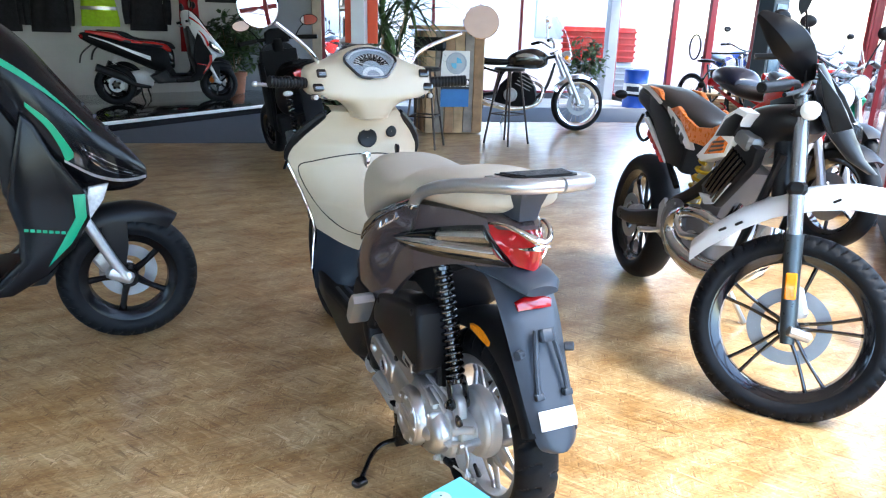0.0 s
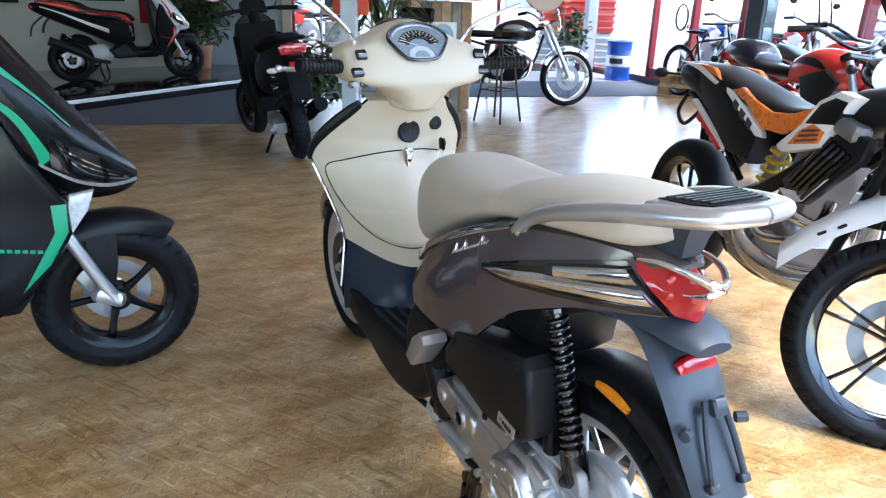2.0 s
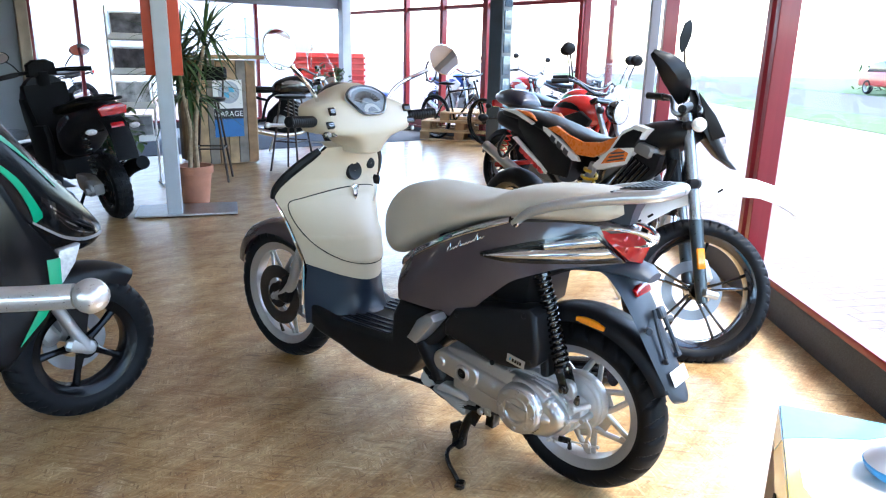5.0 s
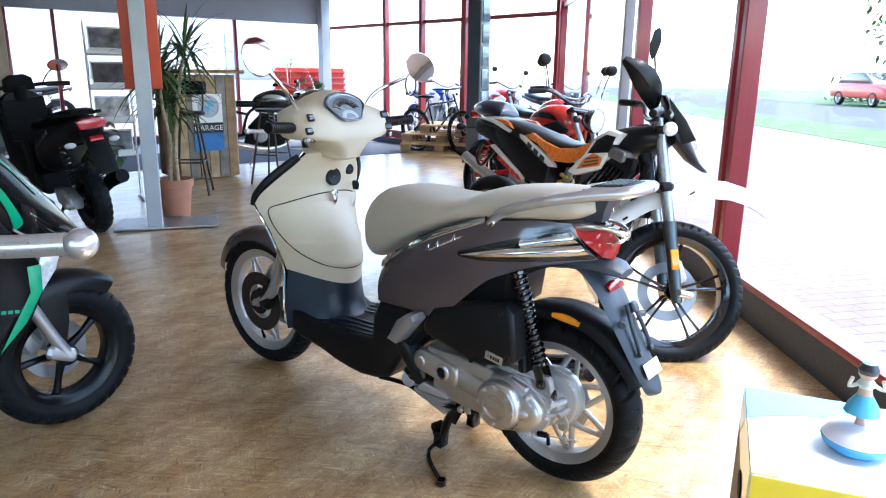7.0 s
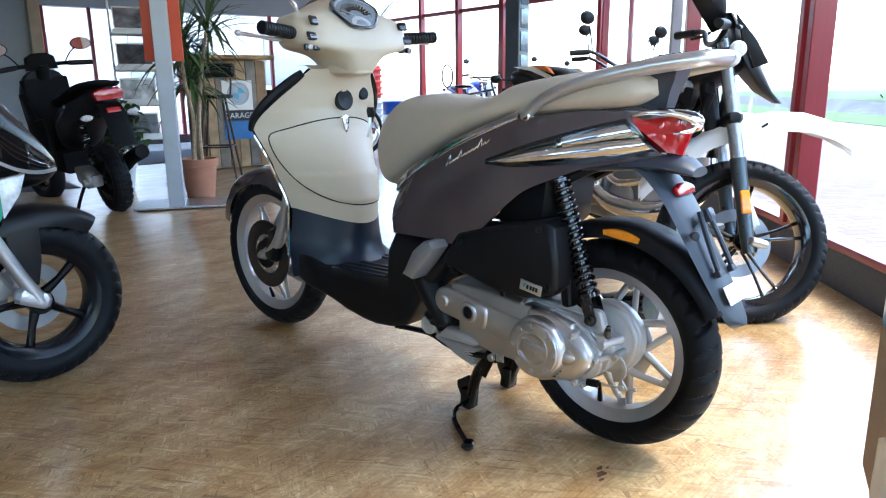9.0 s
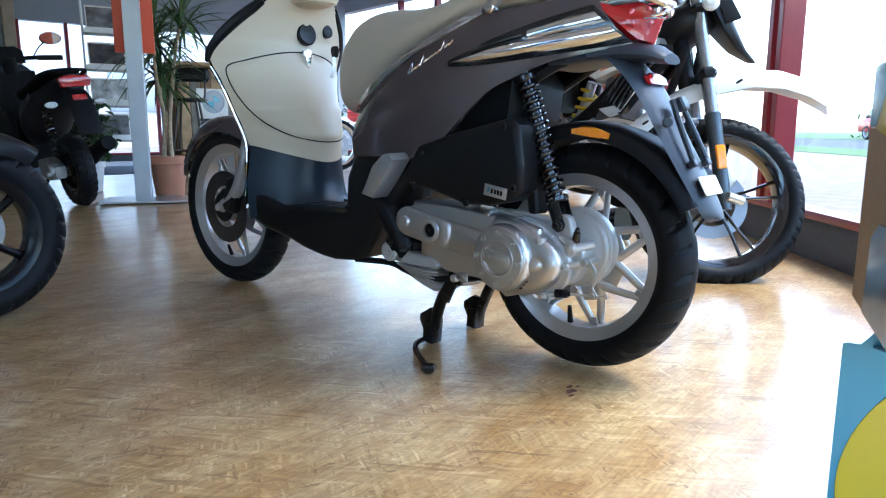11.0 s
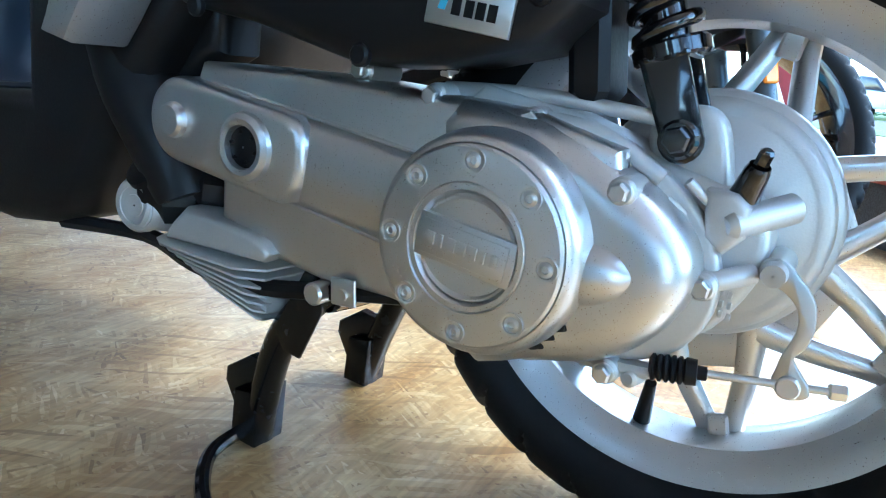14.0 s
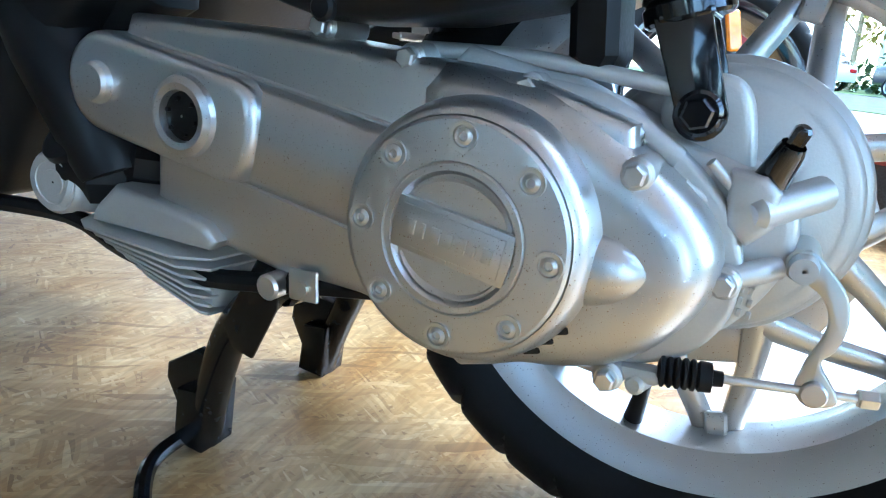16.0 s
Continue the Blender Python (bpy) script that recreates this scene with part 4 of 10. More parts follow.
def door_mask(x, z):
    """1 inside the glove box door, 0 outside."""
    top = 0.765 - 0.9 * max(0, abs(x) - 0.02) ** 1.8
    low = 0.504 + 5.0 * max(0.0, abs(x) - 0.04) ** 2.05
    e = min(top - z, z - low) / 0.010
    return min(1.0, max(0.0, e))


def shield(x01, z):
    """A place on the inner leg shield: x01 from -1 to 1, height z."""
    w = lerp_at(GW, z)
    c, e = lerp_at(GC, z), lerp_at(GE, z)
    k = abs(x01) ** (2.2 if z < 0.6 else 2.0)
    x = x01 * w
    return vec(x, c + (e - c) * k - 0.007 * door_mask(x, z), z)


def guard_top(x01):
    return 0.440 + 0.052 * abs(x01) ** 1.7


bm = bm_new()
rows = []
for i in range(13):
    f = i / 12
    row = []
    for j in range(41):
        u = -1 + j / 20
        base_z = 0.318 - 0.05 * abs(u) ** 3
        z = base_z + (guard_top(u) - base_z) * f
        p = shield(u, z)
        bend = (1 - f) ** 3
        p.y -= 0.045 * bend * (1 - abs(u) ** 4)
        row.append(p)
    rows.append(row)
loft(bm, rows, closed=False)
part("leg_guard", bm, M["navy"], S, "slate plastic lower leg guard")
bm = bm_new()
rows = []
for i in range(61):
    f = i / 60
    rows.append([shield(-1 + j / 24, guard_top(-1 + j / 24) + 0.001 + (0.915 - guard_top(-1 + j / 24)) * f) for j in range(49)])
rows.append([p + vec(0, 0.03, 0.012) for p in rows[-1]])
rows.append([p + vec(0, 0.06, 0.0) for p in rows[-1]])
loft(bm, rows, closed=False)
inner = part("leg_shield_inner", bm, M["cream"], S, "cream inner leg shield with glove box", sharp=50)
bm = bm_new()
rows = []
for i in range(31):
    z = 0.30 + 0.62 * i / 30
    rows.append([vec(u * lerp_at(GW, z), lerp_at(GE, z) + 0.012 + 0.16 * (1 - u * u) * (0.5 + 0.5 * math.sin(math.pi * min(1, max(0, (z - 0.2) / 0.75)))), z) for u in [-1 + j / 14 for j in range(29)]])
loft(bm, rows, closed=False)
part("front_shield", bm, M["taupe"], S, "taupe front shield")
for sgn in (-1, 1):
    bm = bm_new()
    tube(bm, [shield(sgn, z) + vec(sgn * 0.004, 0.008, 0) for z in (0.34, 0.42, 0.50, 0.58, 0.66, 0.72)], 0.0045, 8, 4)
    part("edge_trim", bm, M["chrome"], S, "chrome edge of the leg shield")
    bm = bm_new()
    tube(bm, [shield(sgn, z) + vec(sgn * 0.004, 0.012, 0) for z in (0.735, 0.77, 0.81, 0.85, 0.885, 0.905)], [0.008, 0.013, 0.016, 0.017, 0.016, 0.012], 8, 4)
    part("edge_cap", bm, M["black"], S, "black edge cap of the leg shield")
# glove box seam, latch and ignition
bm = bm_new()
seam = []
for x in [0.15 - 0.02 * i for i in range(17)]:
    seam.append((x, 0.768 - 0.9 * max(0, abs(x) - 0.02) ** 1.8))
low = [(-0.205, 0.725), (-0.212, 0.70), (-0.196, 0.652), (-0.170, 0.600), (-0.140, 0.556), (-0.10, 0.522), (-0.05, 0.506), (0.0, 0.502), (0.05, 0.506), (0.10, 0.522), (0.145, 0.563), (0.175, 0.61)]
def on_shield(x, z, off=0.0):
    w = lerp_at(GW, z)
    p = shield(max(-1, min(1, x / w)), z)
    return p + vec(0, -off, 0)
tube(bm, [on_shield(x, z, 0.0008) for x, z in seam + low], 0.0022, 5, 3)
part("glove_box_seam", bm, M["hole"], inner)
bm = bm_new()
prism(bm, [(-0.017, 0.768), (0.0, 0.774), (0.017, 0.768), (0.012, 0.735), (0.0, 0.712), (-0.012, 0.735)], 0, 0.014, lambda u, v, w: vec(u, 0.986 - w, v + 0.004), 0.004)
part("glove_box_latch", bm, M["chrome"], inner, "chrome glove box latch")
bm = bm_new()
lathe(bm, [(0.034, 0.0), (0.034, 0.012), (0.030, 0.0165), (0.026, 0.0150), (0.001, 0.0142)], (0.008, 0.997, 0.823), (0, -1, 0.12), 28)
part("bag_hook", bm, M["black"], inner, "black round bag hook recess")
bm = bm_new()
lathe(bm, [(0.02, 0.0), (0.02, 0.010), (0.016, 0.013), (0.001, 0.013)], (0.098, 1.006, 0.84), (0, -1, 0.12), 22)
part("ignition", bm, M["black"], inner, "ignition lock")
bm = bm_new()
prism(bm, [(-0.018, 0.0), (-0.012, 0.012), (0.012, 0.012), (0.018, 0.0), (0.012, -0.022), (-0.012, -0.022)], 0, 0.008, lambda u, v, w: vec(0.112 + w, 0.985 - u, 0.785 + v), 0.002)
key = part("key", bm, M["black"], inner, "key in the lock")
bm = bm_new()
tube(bm, [(0.112, 0.985, 0.764), (0.108, 0.982, 0.73), (0.10, 0.985, 0.70)], 0.005, 6, 3, flat=(1.3, 0.5))
part("key_tag", bm, M["steel"], key)

# steering: handlebar cover, gauge, grips, mirrors, fork, front wheel
steer = part("steering_neck", bm_new(), M["cream"], S, "cream steering head cover")
steer.matrix_basis = pose(0, 0.97, 0.018, 0, 0, -0.8) @ pose(0, -0.97, 0)
bm = bm_new()
rings = []
for z, hw, y0, y1 in ((0.885, 0.062, 0.872, 1.02), (0.90, 0.068, 0.868, 1.03), (0.93, 0.072, 0.872, 1.04), (0.97, 0.082, 0.885, 1.05), (1.01, 0.10, 0.90, 1.06)):
    rings.append([vec(hw * math.copysign(abs(math.cos(a)) ** 0.7, math.cos(a)), (y0 + y1) / 2 + (y1 - y0) / 2 * math.sin(a), z) for a in [radians(15 * i) for i in range(24)]])
loft(bm, rings)
bmesh.ops.recalc_face_normals(bm, faces=bm.faces)
steer.data = finish("steering_neck", bm, M["cream"], 60)
bm = bm_new()
rings = []
FACE = [(0.876, 0.032, 0.894, 1.00), (0.879, 0.046, 0.882, 1.01), (0.887, 0.056, 0.873, 1.03), (0.900, 0.064, 0.866, 1.04), (0.913, 0.072, 0.862, 1.05), (0.925, 0.085, 0.858, 1.055), (0.938, 0.102, 0.856, 1.06), (0.946, 0.140, 0.855, 1.06), (0.951, 0.184, 0.854, 1.06), (0.957, 0.202, 0.854, 1.065), (0.970, 0.211, 0.856, 1.07), (0.992, 0.215, 0.862, 1.07), (1.016, 0.214, 0.874, 1.07), (1.034, 0.211, 0.886, 1.07), (1.044, 0.203, 0.894, 1.07), (1.052, 0.174, 0.900, 1.07), (1.062, 0.135, 0.908, 1.07), (1.077, 0.106, 0.920, 1.07), (1.092, 0.078, 0.933, 1.065), (1.104, 0.048, 0.946, 1.05), (1.112, 0.018, 0.957, 1.02)]
for z, hw, y0, y1 in FACE:
    rings.append([vec(hw * math.copysign(abs(math.cos(a)) ** 0.62, math.cos(a)), (y0 + y1) / 2 + (y1 - y0) / 2 * math.copysign(abs(math.sin(a)) ** 0.62, math.sin(a)), z) for a in [radians(10 * i) for i in range(36)]])
for _ in range(1):
    old = [[p.copy() for p in r] for r in rings]
    for i in range(1, len(rings) - 1):
        for j in range(36):
            rings[i][j] = (old[i - 1][j] + 3 * old[i][j] + old[i + 1][j]) / 5
loft(bm, rings)
cover = part("handlebar_cover", bm, M["cream"], steer, "cream handlebar cover", sharp=75)


def gauge_put(u, v, w):
    n = vec(0, -0.80, 0.60)
    up = vec(0, 0.60, 0.80)
    return vec(-0.008, 0.906, 1.050) + u * vec(1, 0, 0) + v * up + w * n


DIAL = [tuple(p[:2]) for p in spl([(-0.086, 0.012, 0), (-0.078, 0.030, 0), (-0.048, 0.050, 0), (0, 0.058, 0), (0.048, 0.050, 0), (0.078, 0.030, 0), (0.086, 0.012, 0), (0.078, -0.006, 0), (0.052, -0.040, 0), (0.036, -0.050, 0), (0, -0.053, 0), (-0.036, -0.050, 0), (-0.052, -0.040, 0), (-0.078, -0.006, 0)], 4, True)]
bm = bm_new()
prism(bm, DIAL, -0.03, 0.012, gauge_put, 0.004)
gauge = part("gauge", bm, M["dial"], steer, "silver-blue instrument dial in a dark ring")
bm = bm_new()
tube(bm, [gauge_put(u, v, 0.013) for u, v in DIAL], 0.0045, 8, 1, closed=True)
part("gauge_ring", bm, M["gloss"], gauge, "chrome dial ring")
BAND = [(r * 1.25 * math.cos(radians(a)), -0.012 + r * math.sin(radians(a))) for r, run in ((0.049, range(8, 173, 12)), (0.024, range(172, 7, -12))) for a in run]
bm = bm_new()
prism(bm, BAND, 0.0118, 0.0130, gauge_put)
part("dial_band", bm, M["gloss"], gauge, "black band of the speed scale")
bm = bm_new()
for i in range(15):
    a = radians(168 - 156 * i / 14)
    r0 = 0.040 if i % 2 else 0.034
    cyl(bm, gauge_put(r0 * 1.25 * math.cos(a), -0.012 + r0 * math.sin(a), 0.0134), gauge_put(0.059 * math.cos(a), -0.012 + 0.047 * math.sin(a), 0.0134), 0.0011, n=5)
cyl(bm, gauge_put(-0.006, -0.010, 0.0142), gauge_put(-0.050, 0.006, 0.0142), 0.0010, n=5)
part("dial_marks", bm, M["label"], gauge, "white dial marks and needle")
bm = bm_new()
arc = [(0.036 * math.cos(radians(a)), -0.042 + 0.030 * math.sin(radians(a))) for a in range(0, 181, 15)] + [(-0.030, -0.046), (-0.018, -0.049), (0.018, -0.049), (0.030, -0.046)]
prism(bm, arc, 0.0135, 0.0150, gauge_put, 0.0005)
part("dial_display", bm, M["label"], gauge, "pale crescent display rim")
bm = bm_new()
prism(bm, [(0.022 * math.cos(radians(a)), -0.045 + 0.019 * math.sin(radians(a))) for a in range(0, 181, 15)], 0.0151, 0.0158, gauge_put)
part("dial_screen", bm, M["greywall"], gauge, "grey liquid crystal screen")
bm = bm_new()
tube(bm, [gauge_put(0.078 * math.cos(radians(a)), 0.004 + 0.048 * math.sin(radians(a)), 0.0145) for a in range(12, 169, 12)], 0.0052, 8, 2, flat=(1.0, 0.5))
part("dial_arc", bm, M["silver"], gauge, "silver arc over the dial")
bm = bm_new()
prism(bm, [(u * 0.97, v * 0.97) for u, v in DIAL], 0.017, 0.019, gauge_put, 0.0)
glass = part("dial_glass", bm, M["clear"], gauge)

for sgn in (-1, 1):
    bm = bm_new()
    ga, gb = vec(sgn * 0.214, 0.932, 0.995), vec(sgn * 0.340, 0.900, 1.003)
    lathe(bm, [(0.002, 0.0), (0.0165, 0.0)] + [q for i in range(10) for q in ((0.0165, 0.006 + 0.011 * i), (0.0185, 0.008 + 0.011 * i), (0.0185, 0.013 + 0.011 * i), (0.0165, 0.015 + 0.011 * i))] + [(0.019, 0.120), (0.017, 0.124), (0.002, 0.124)], ga, gb - ga, 18)
    part("grip", bm, M["black"], steer, "black rubber grip")
    bm = bm_new()
    tube(bm, [(sgn * 0.19, 0.985, 0.985), (sgn * 0.23, 0.99, 0.98), (sgn * 0.30, 0.978, 0.985), (sgn * 0.365, 0.965, 0.99)], [0.009, 0.008, 0.007, 0.008], 8, 5, flat=(1.2, 0.8))
    ball(bm, (sgn * 0.366, 0.965, 0.99), 0.010, 10, 6)
    part("brake_lever", bm, M["silver"], steer, "silver brake lever")
    for u, v, su, sv in ((0.172, 1.028, 0.034, 0.026), (0.182, 0.985, 0.042, 0.024)):
        bm = bm_new()
        box(bm, (sgn * u, 0.888 - (1.028 - v) * 0.12, v), (su, 0.012, sv), (-22, 0, sgn * -14), 0.005)
        part("switch", bm, M["gloss"], steer, "black switch")
    for u in (0.165, 0.196):
        bm = bm_new()
        box(bm, (sgn * u, 0.888, 0.955), (0.024, 0.014, 0.018), (-5, 0, sgn * -14), 0.004)
        part("switch", bm, M["gloss"], steer, "black switch")
    bm = bm_new()
    cyl(bm, (sgn * 0.193, 0.882, 0.956), (sgn * 0.195, 0.874, 0.955), 0.008, n=12, bev=0.002)
    part("switch_button", bm, M["silver"], steer)
    bm = bm_new()
    tube(bm, [(sgn * 0.155, 0.975, 1.035), (sgn * 0.17, 0.972, 1.07), (sgn * 0.215, 0.96, 1.115 - 0.004 * (sgn > 0)), (sgn * 0.30 + 0.026 * (sgn > 0), 0.93, 1.175 - 0.018 * (sgn > 0))], 0.0065, 10, 5)
    cyl(bm, (sgn * 0.154, 0.976, 1.02), (sgn * 0.158, 0.975, 1.05), 0.013, n=12, bev=0.003)
    arm = part("mirror_arm", bm, M["chrome"], steer, "chrome mirror stalk")
    n = vec(-0.40 if sgn > 0 else 0.10, -1, 0.50 if sgn > 0 else 0.18).normalized()
    c = vec(0.386, 0.905, 1.196) if sgn > 0 else vec(-0.355, 0.905, 1.218)
    bm = bm_new()
    lathe(bm, [(0.001, -0.030), (0.03, -0.026), (0.052, -0.012), (0.062, 0.0), (0.061, 0.004), (0.058, 0.003)], c, n, 32)
    part("mirror_shell", bm, M["chrome"], arm, "round chrome mirror shell")
    bm = bm_new()
    lathe(bm, [(0.0586, 0.0030), (0.04, 0.0036), (0.02, 0.00395), (0.0005, 0.0041)], c, n, 48)
    part("mirror_glass", bm, M["mirror"], arm, "round mirror glass")
tmp = bm_new()
ball(tmp, (0, 1.05, 1.05), 0.075, sq=(1.25, 0.8, 0.9))
part("headlamp", tmp, M["gloss"], steer, "headlamp behind the cover")

fork = part("front_fork", bm_new(), M["silver"], S, "silver front fork")
fork.matrix_basis = pose(0, 1.20, 0.6, 0, 0, 1.5) @ pose(0, -1.20, -0.6)
FX = 1.386
bm = bm_new()
for sgn in (-1, 1):
    tube(bm, [(sgn * 0.066, 1.165, 0.66), (sgn * 0.066, 1.23, 0.47), (sgn * 0.066, 1.288, 0.335), (sgn * 0.064, FX, 0.272)], [0.016, 0.018, 0.022, 0.020], 12, 5)
cyl(bm, (-0.085, FX, 0.272), (0.085, FX, 0.272), 0.012, n=14, bev=0.002)
box(bm, (0, 1.16, 0.67), (0.15, 0.05, 0.04), (-20, 0, 0), 0.01)
fork.data = finish("front_fork", bm, M["silver"])
bm = bm_new()
cols = []
for i in range(25):
    a = radians(-70 + 118 * i / 24)
    r = 0.302
    k = 1 - 0.35 * (abs(i - 12) / 12) ** 3
    cols.append([vec(x * k, FX - r2 * math.sin(a), 0.272 + r2 * math.cos(a)) for x, r2 in ((-0.064, r - 0.045), (-0.062, r - 0.012), (-0.045, r + 0.006), (0, r + 0.012), (0.045, r + 0.006), (0.062, r - 0.012), (0.064, r - 0.045), (0.058, r - 0.02), (0, r + 0.004), (-0.058, r - 0.02))])
loft(bm, cols)
part("front_mudguard", bm, M["taupe"], fork, "taupe front mudguard", sharp=50)


def disc_bm(x, c, r0, r1, holes=24, t=0.004):
    """A drilled brake disc across the x axis."""
    bm = bm_new()
    n = holes * 3
    lathe(bm, [(r0, -t / 2), (r1, -t / 2), (r1, t / 2), (r0, t / 2), (r0, -t / 2)], (x, c[0], c[1]), (1, 0, 0), 60)
    for i in range(holes):
        for q in (0.3, 0.55, 0.8):
            a = 2 * math.pi * (i + q) / holes
            r = r0 + (r1 - r0) * (0.2 + 0.7 * q)
            p = vec(x, c[0] + r * math.cos(a), c[1] + r * math.sin(a))
            cyl(bm, p - vec(t / 2 + 0.0006, 0, 0), p + vec(t / 2 + 0.0006, 0, 0), 0.003, n=6)
    return bm


def scooter_wheel(name, at, R, w, rim, spokes, parent, brake):
    """A silver cast wheel with forked spokes, tyre and hub."""
    wheel = part(name, rim_bm(rim, w, 96, 0.0 if brake else -0.003), M["silver"], parent, "silver cast wheel", at=at)
    for i in range(spokes):
        a = 2 * math.pi * (i + 0.25) / spokes
        d, s = vec(0, math.sin(a), math.cos(a)), vec(0, math.cos(a), -math.sin(a))
        bm = bm_new()
        for e in (-1, 1):
            p = [d * 0.060 + s * 0.033 * e, d * (rim * 0.55) + s * 0.024 * e, d * (rim * 0.76) + s * (0.0125 * e), d * (rim - 0.014) + s * (0.0045 * e)]
            tube(bm, [vec(-0.012, *q[1:]) + vec(0.008 * i2, 0, 0) for i2, q in enumerate(p)], [0.009, 0.0070, 0.0066, 0.0075], 10, 4, flat=(0.8, 1.35))
        q = d * (rim * 0.60)
        box(bm, (-0.004, q.y * 0.72, q.z * 0.72), (0.006, 0.046, rim * 0.20), (-math.degrees(a), 0, 0), 0.002)
        box(bm, (-0.002, q.y * 1.38, q.z * 1.38), (0.006, 0.016, rim * 0.16), (-math.degrees(a), 0, 0), 0.002)
        part("spoke", bm, M["silver"], wheel)
    bm = bm_new()
    cyl(bm, (-0.05, 0, 0), (0.05, 0, 0), 0.05, n=32, bev=0.006)
    part("hub", bm, M["silver"], wheel)
    part("tyre", tyre_bm(R, w, rim, 336, 28, depth=0.007), M["rubber"], wheel, "black road tyre with slanted grooves", sharp=40)
    bm = bm_new()
    a = radians(197 if not brake else 200)
    p = vec(-0.012, (rim - 0.03) * math.sin(a), (rim - 0.03) * math.cos(a))
    q = vec(-0.03, (rim - 0.071) * math.sin(a), (rim - 0.071) * math.cos(a))
    cyl(bm, p, q, 0.0072, 0.0045, n=18)
    part("valve", bm, M["black"], wheel, "black tyre valve")
    return wheel


scooter_wheel("rear_wheel", pose(-0.006, 0, 0.262, 26.6, 0, 0), 0.252, 0.102, 0.187, 7, S, False)
scooter_wheel("front_wheel", fork.matrix_basis @ pose(0, FX, 0.274, 30, 0, 0), 0.274, 0.092, 0.214, 7, S, True)
part("brake_disc", disc_bm(-0.048, (0, 0), 0.072, 0.124), M["bronze"], fork, "drilled steel brake disc", at=pose(0, FX, 0.272))
bm = bm_new()
box(bm, (-0.060, FX - 0.072, 0.318), (0.05, 0.062, 0.120), (22, 0, 0), 0.012)
box(bm, (-0.064, FX - 0.030, 0.300), (0.03, 0.060, 0.070), (22, 0, 0), 0.010)
cyl(bm, (-0.062, FX, 0.272), (-0.050, FX, 0.272), 0.052, n=28, bev=0.004)
part("brake_caliper", bm, M["matt"], fork, "black brake caliper")

# engine and drive on the scooter's left side
X0 = -0.012
bm = bm_new()
CASE = [(0.424, 0.337), (0.418, 0.358), (0.402, 0.366), (0.392, 0.386), (0.27, 0.376), (0.165, 0.362), (0.09, 0.352), (0.03, 0.330), (0.02, 0.25), (0.10, 0.20), (0.18, 0.205), (0.267, 0.213), (0.33, 0.228), (0.378, 0.254), (0.374, 0.296), (0.405, 0.306), (0.419, 0.318)]
prism(bm, CASE, X0 - 0.05, X0 - 0.138, side, 0.010, 3)
engine = part("engine", bm, M["alu"], S, "cast aluminium engine and belt case")
SWING = pose(0, 0.11, 0.266, -3.3) @ pose(0, -0.11, -0.266)
engine.matrix_basis = SWING
# raised pod from the pivot, running into the belt tunnel
bm = bm_new()
pod_ax = vec(-0.081, -0.019, 0).normalized()
pod_up = vec(-pod_ax.y, pod_ax.x, 0) * -1
def on_pod(a, h):
    q = vec(0.403, 0.337, 0) + pod_ax * a + pod_up * h
    return q.x, q.y
pod_line = [on_pod(-0.036 * math.sin(radians(t)), 0.036 * math.cos(radians(t))) for t in range(0, 181, 12)]
pod_line += [on_pod(0.075, -0.036), on_pod(0.120, -0.0355), on_pod(0.134, -0.030), on_pod(0.141, -0.015), on_pod(0.143, 0.0), on_pod(0.141, 0.015), on_pod(0.134, 0.030), on_pod(0.120, 0.0355), on_pod(0.075, 0.036)]
prism(bm, pod_line, X0 - 0.11, X0 - 0.157, side, 0.009, 4)
part("pivot_pod", bm, M["alu"], engine, "raised rounded pod of the case", sharp=50)
bm = bm_new()
rings = []
for i in range(9):
    a = 0.11 + 0.17 * i / 8
    rings.append([vec(X0 - 0.130 - 0.022 * math.sin(math.pi * j / 14) ** 0.7, *on_pod(a, 0.0355 * math.cos(math.pi * j / 14))) for j in range(15)])
loft(bm, rings, closed=False)
part("belt_tunnel", bm, M["alu"], engine, "rounded aluminium belt tunnel")
bm = bm_new()
lathe(bm, [(0.001, 0.0095), (0.012, 0.0095), (0.0145, 0.007), (0.0155, 0.0), (0.0165, -0.004)], (X0 - 0.155, 0.403, 0.337), (-1, 0, 0), 28)
part("pivot_cap", bm, M["alu"], engine)
bm = bm_new()
lathe(bm, [(0.0165, -0.002), (0.0175, 0.005), (0.022, 0.0058), (0.0265, 0.003), (0.029, -0.003)], (X0 - 0.1575, 0.322, 0.318), (-1, 0, 0), 36)
ring = part("cooling_port", bm, M["alu"], engine, "round port with a raised rim")
bm = bm_new()
lathe(bm, [(0.001, 0.001), (0.009, 0.001), (0.0165, -0.001)], (X0 - 0.1585, 0.322, 0.318), (-1, 0, 0), 30)
for i in range(6):
    a = radians(60 * i + 20)
    cyl(bm, (X0 - 0.1585, 0.322 + 0.012 * math.cos(a), 0.318 + 0.012 * math.sin(a)), (X0 - 0.1615, 0.322 + 0.012 * math.cos(a), 0.318 + 0.012 * math.sin(a)), 0.0016, n=6)
part("port_plug", bm, M["black"], ring, "black port plug")

# fine creases where the tunnel meets the case
for h in (0.0365, -0.0365):
    bm = bm_new()
    tube(bm, [vec(X0 - 0.1382, *on_pod(a, h)) for a in (0.02, 0.10, 0.18, 0.25)], 0.0014, 6, 3)
    part("case_crease", bm, M["alu"], engine)

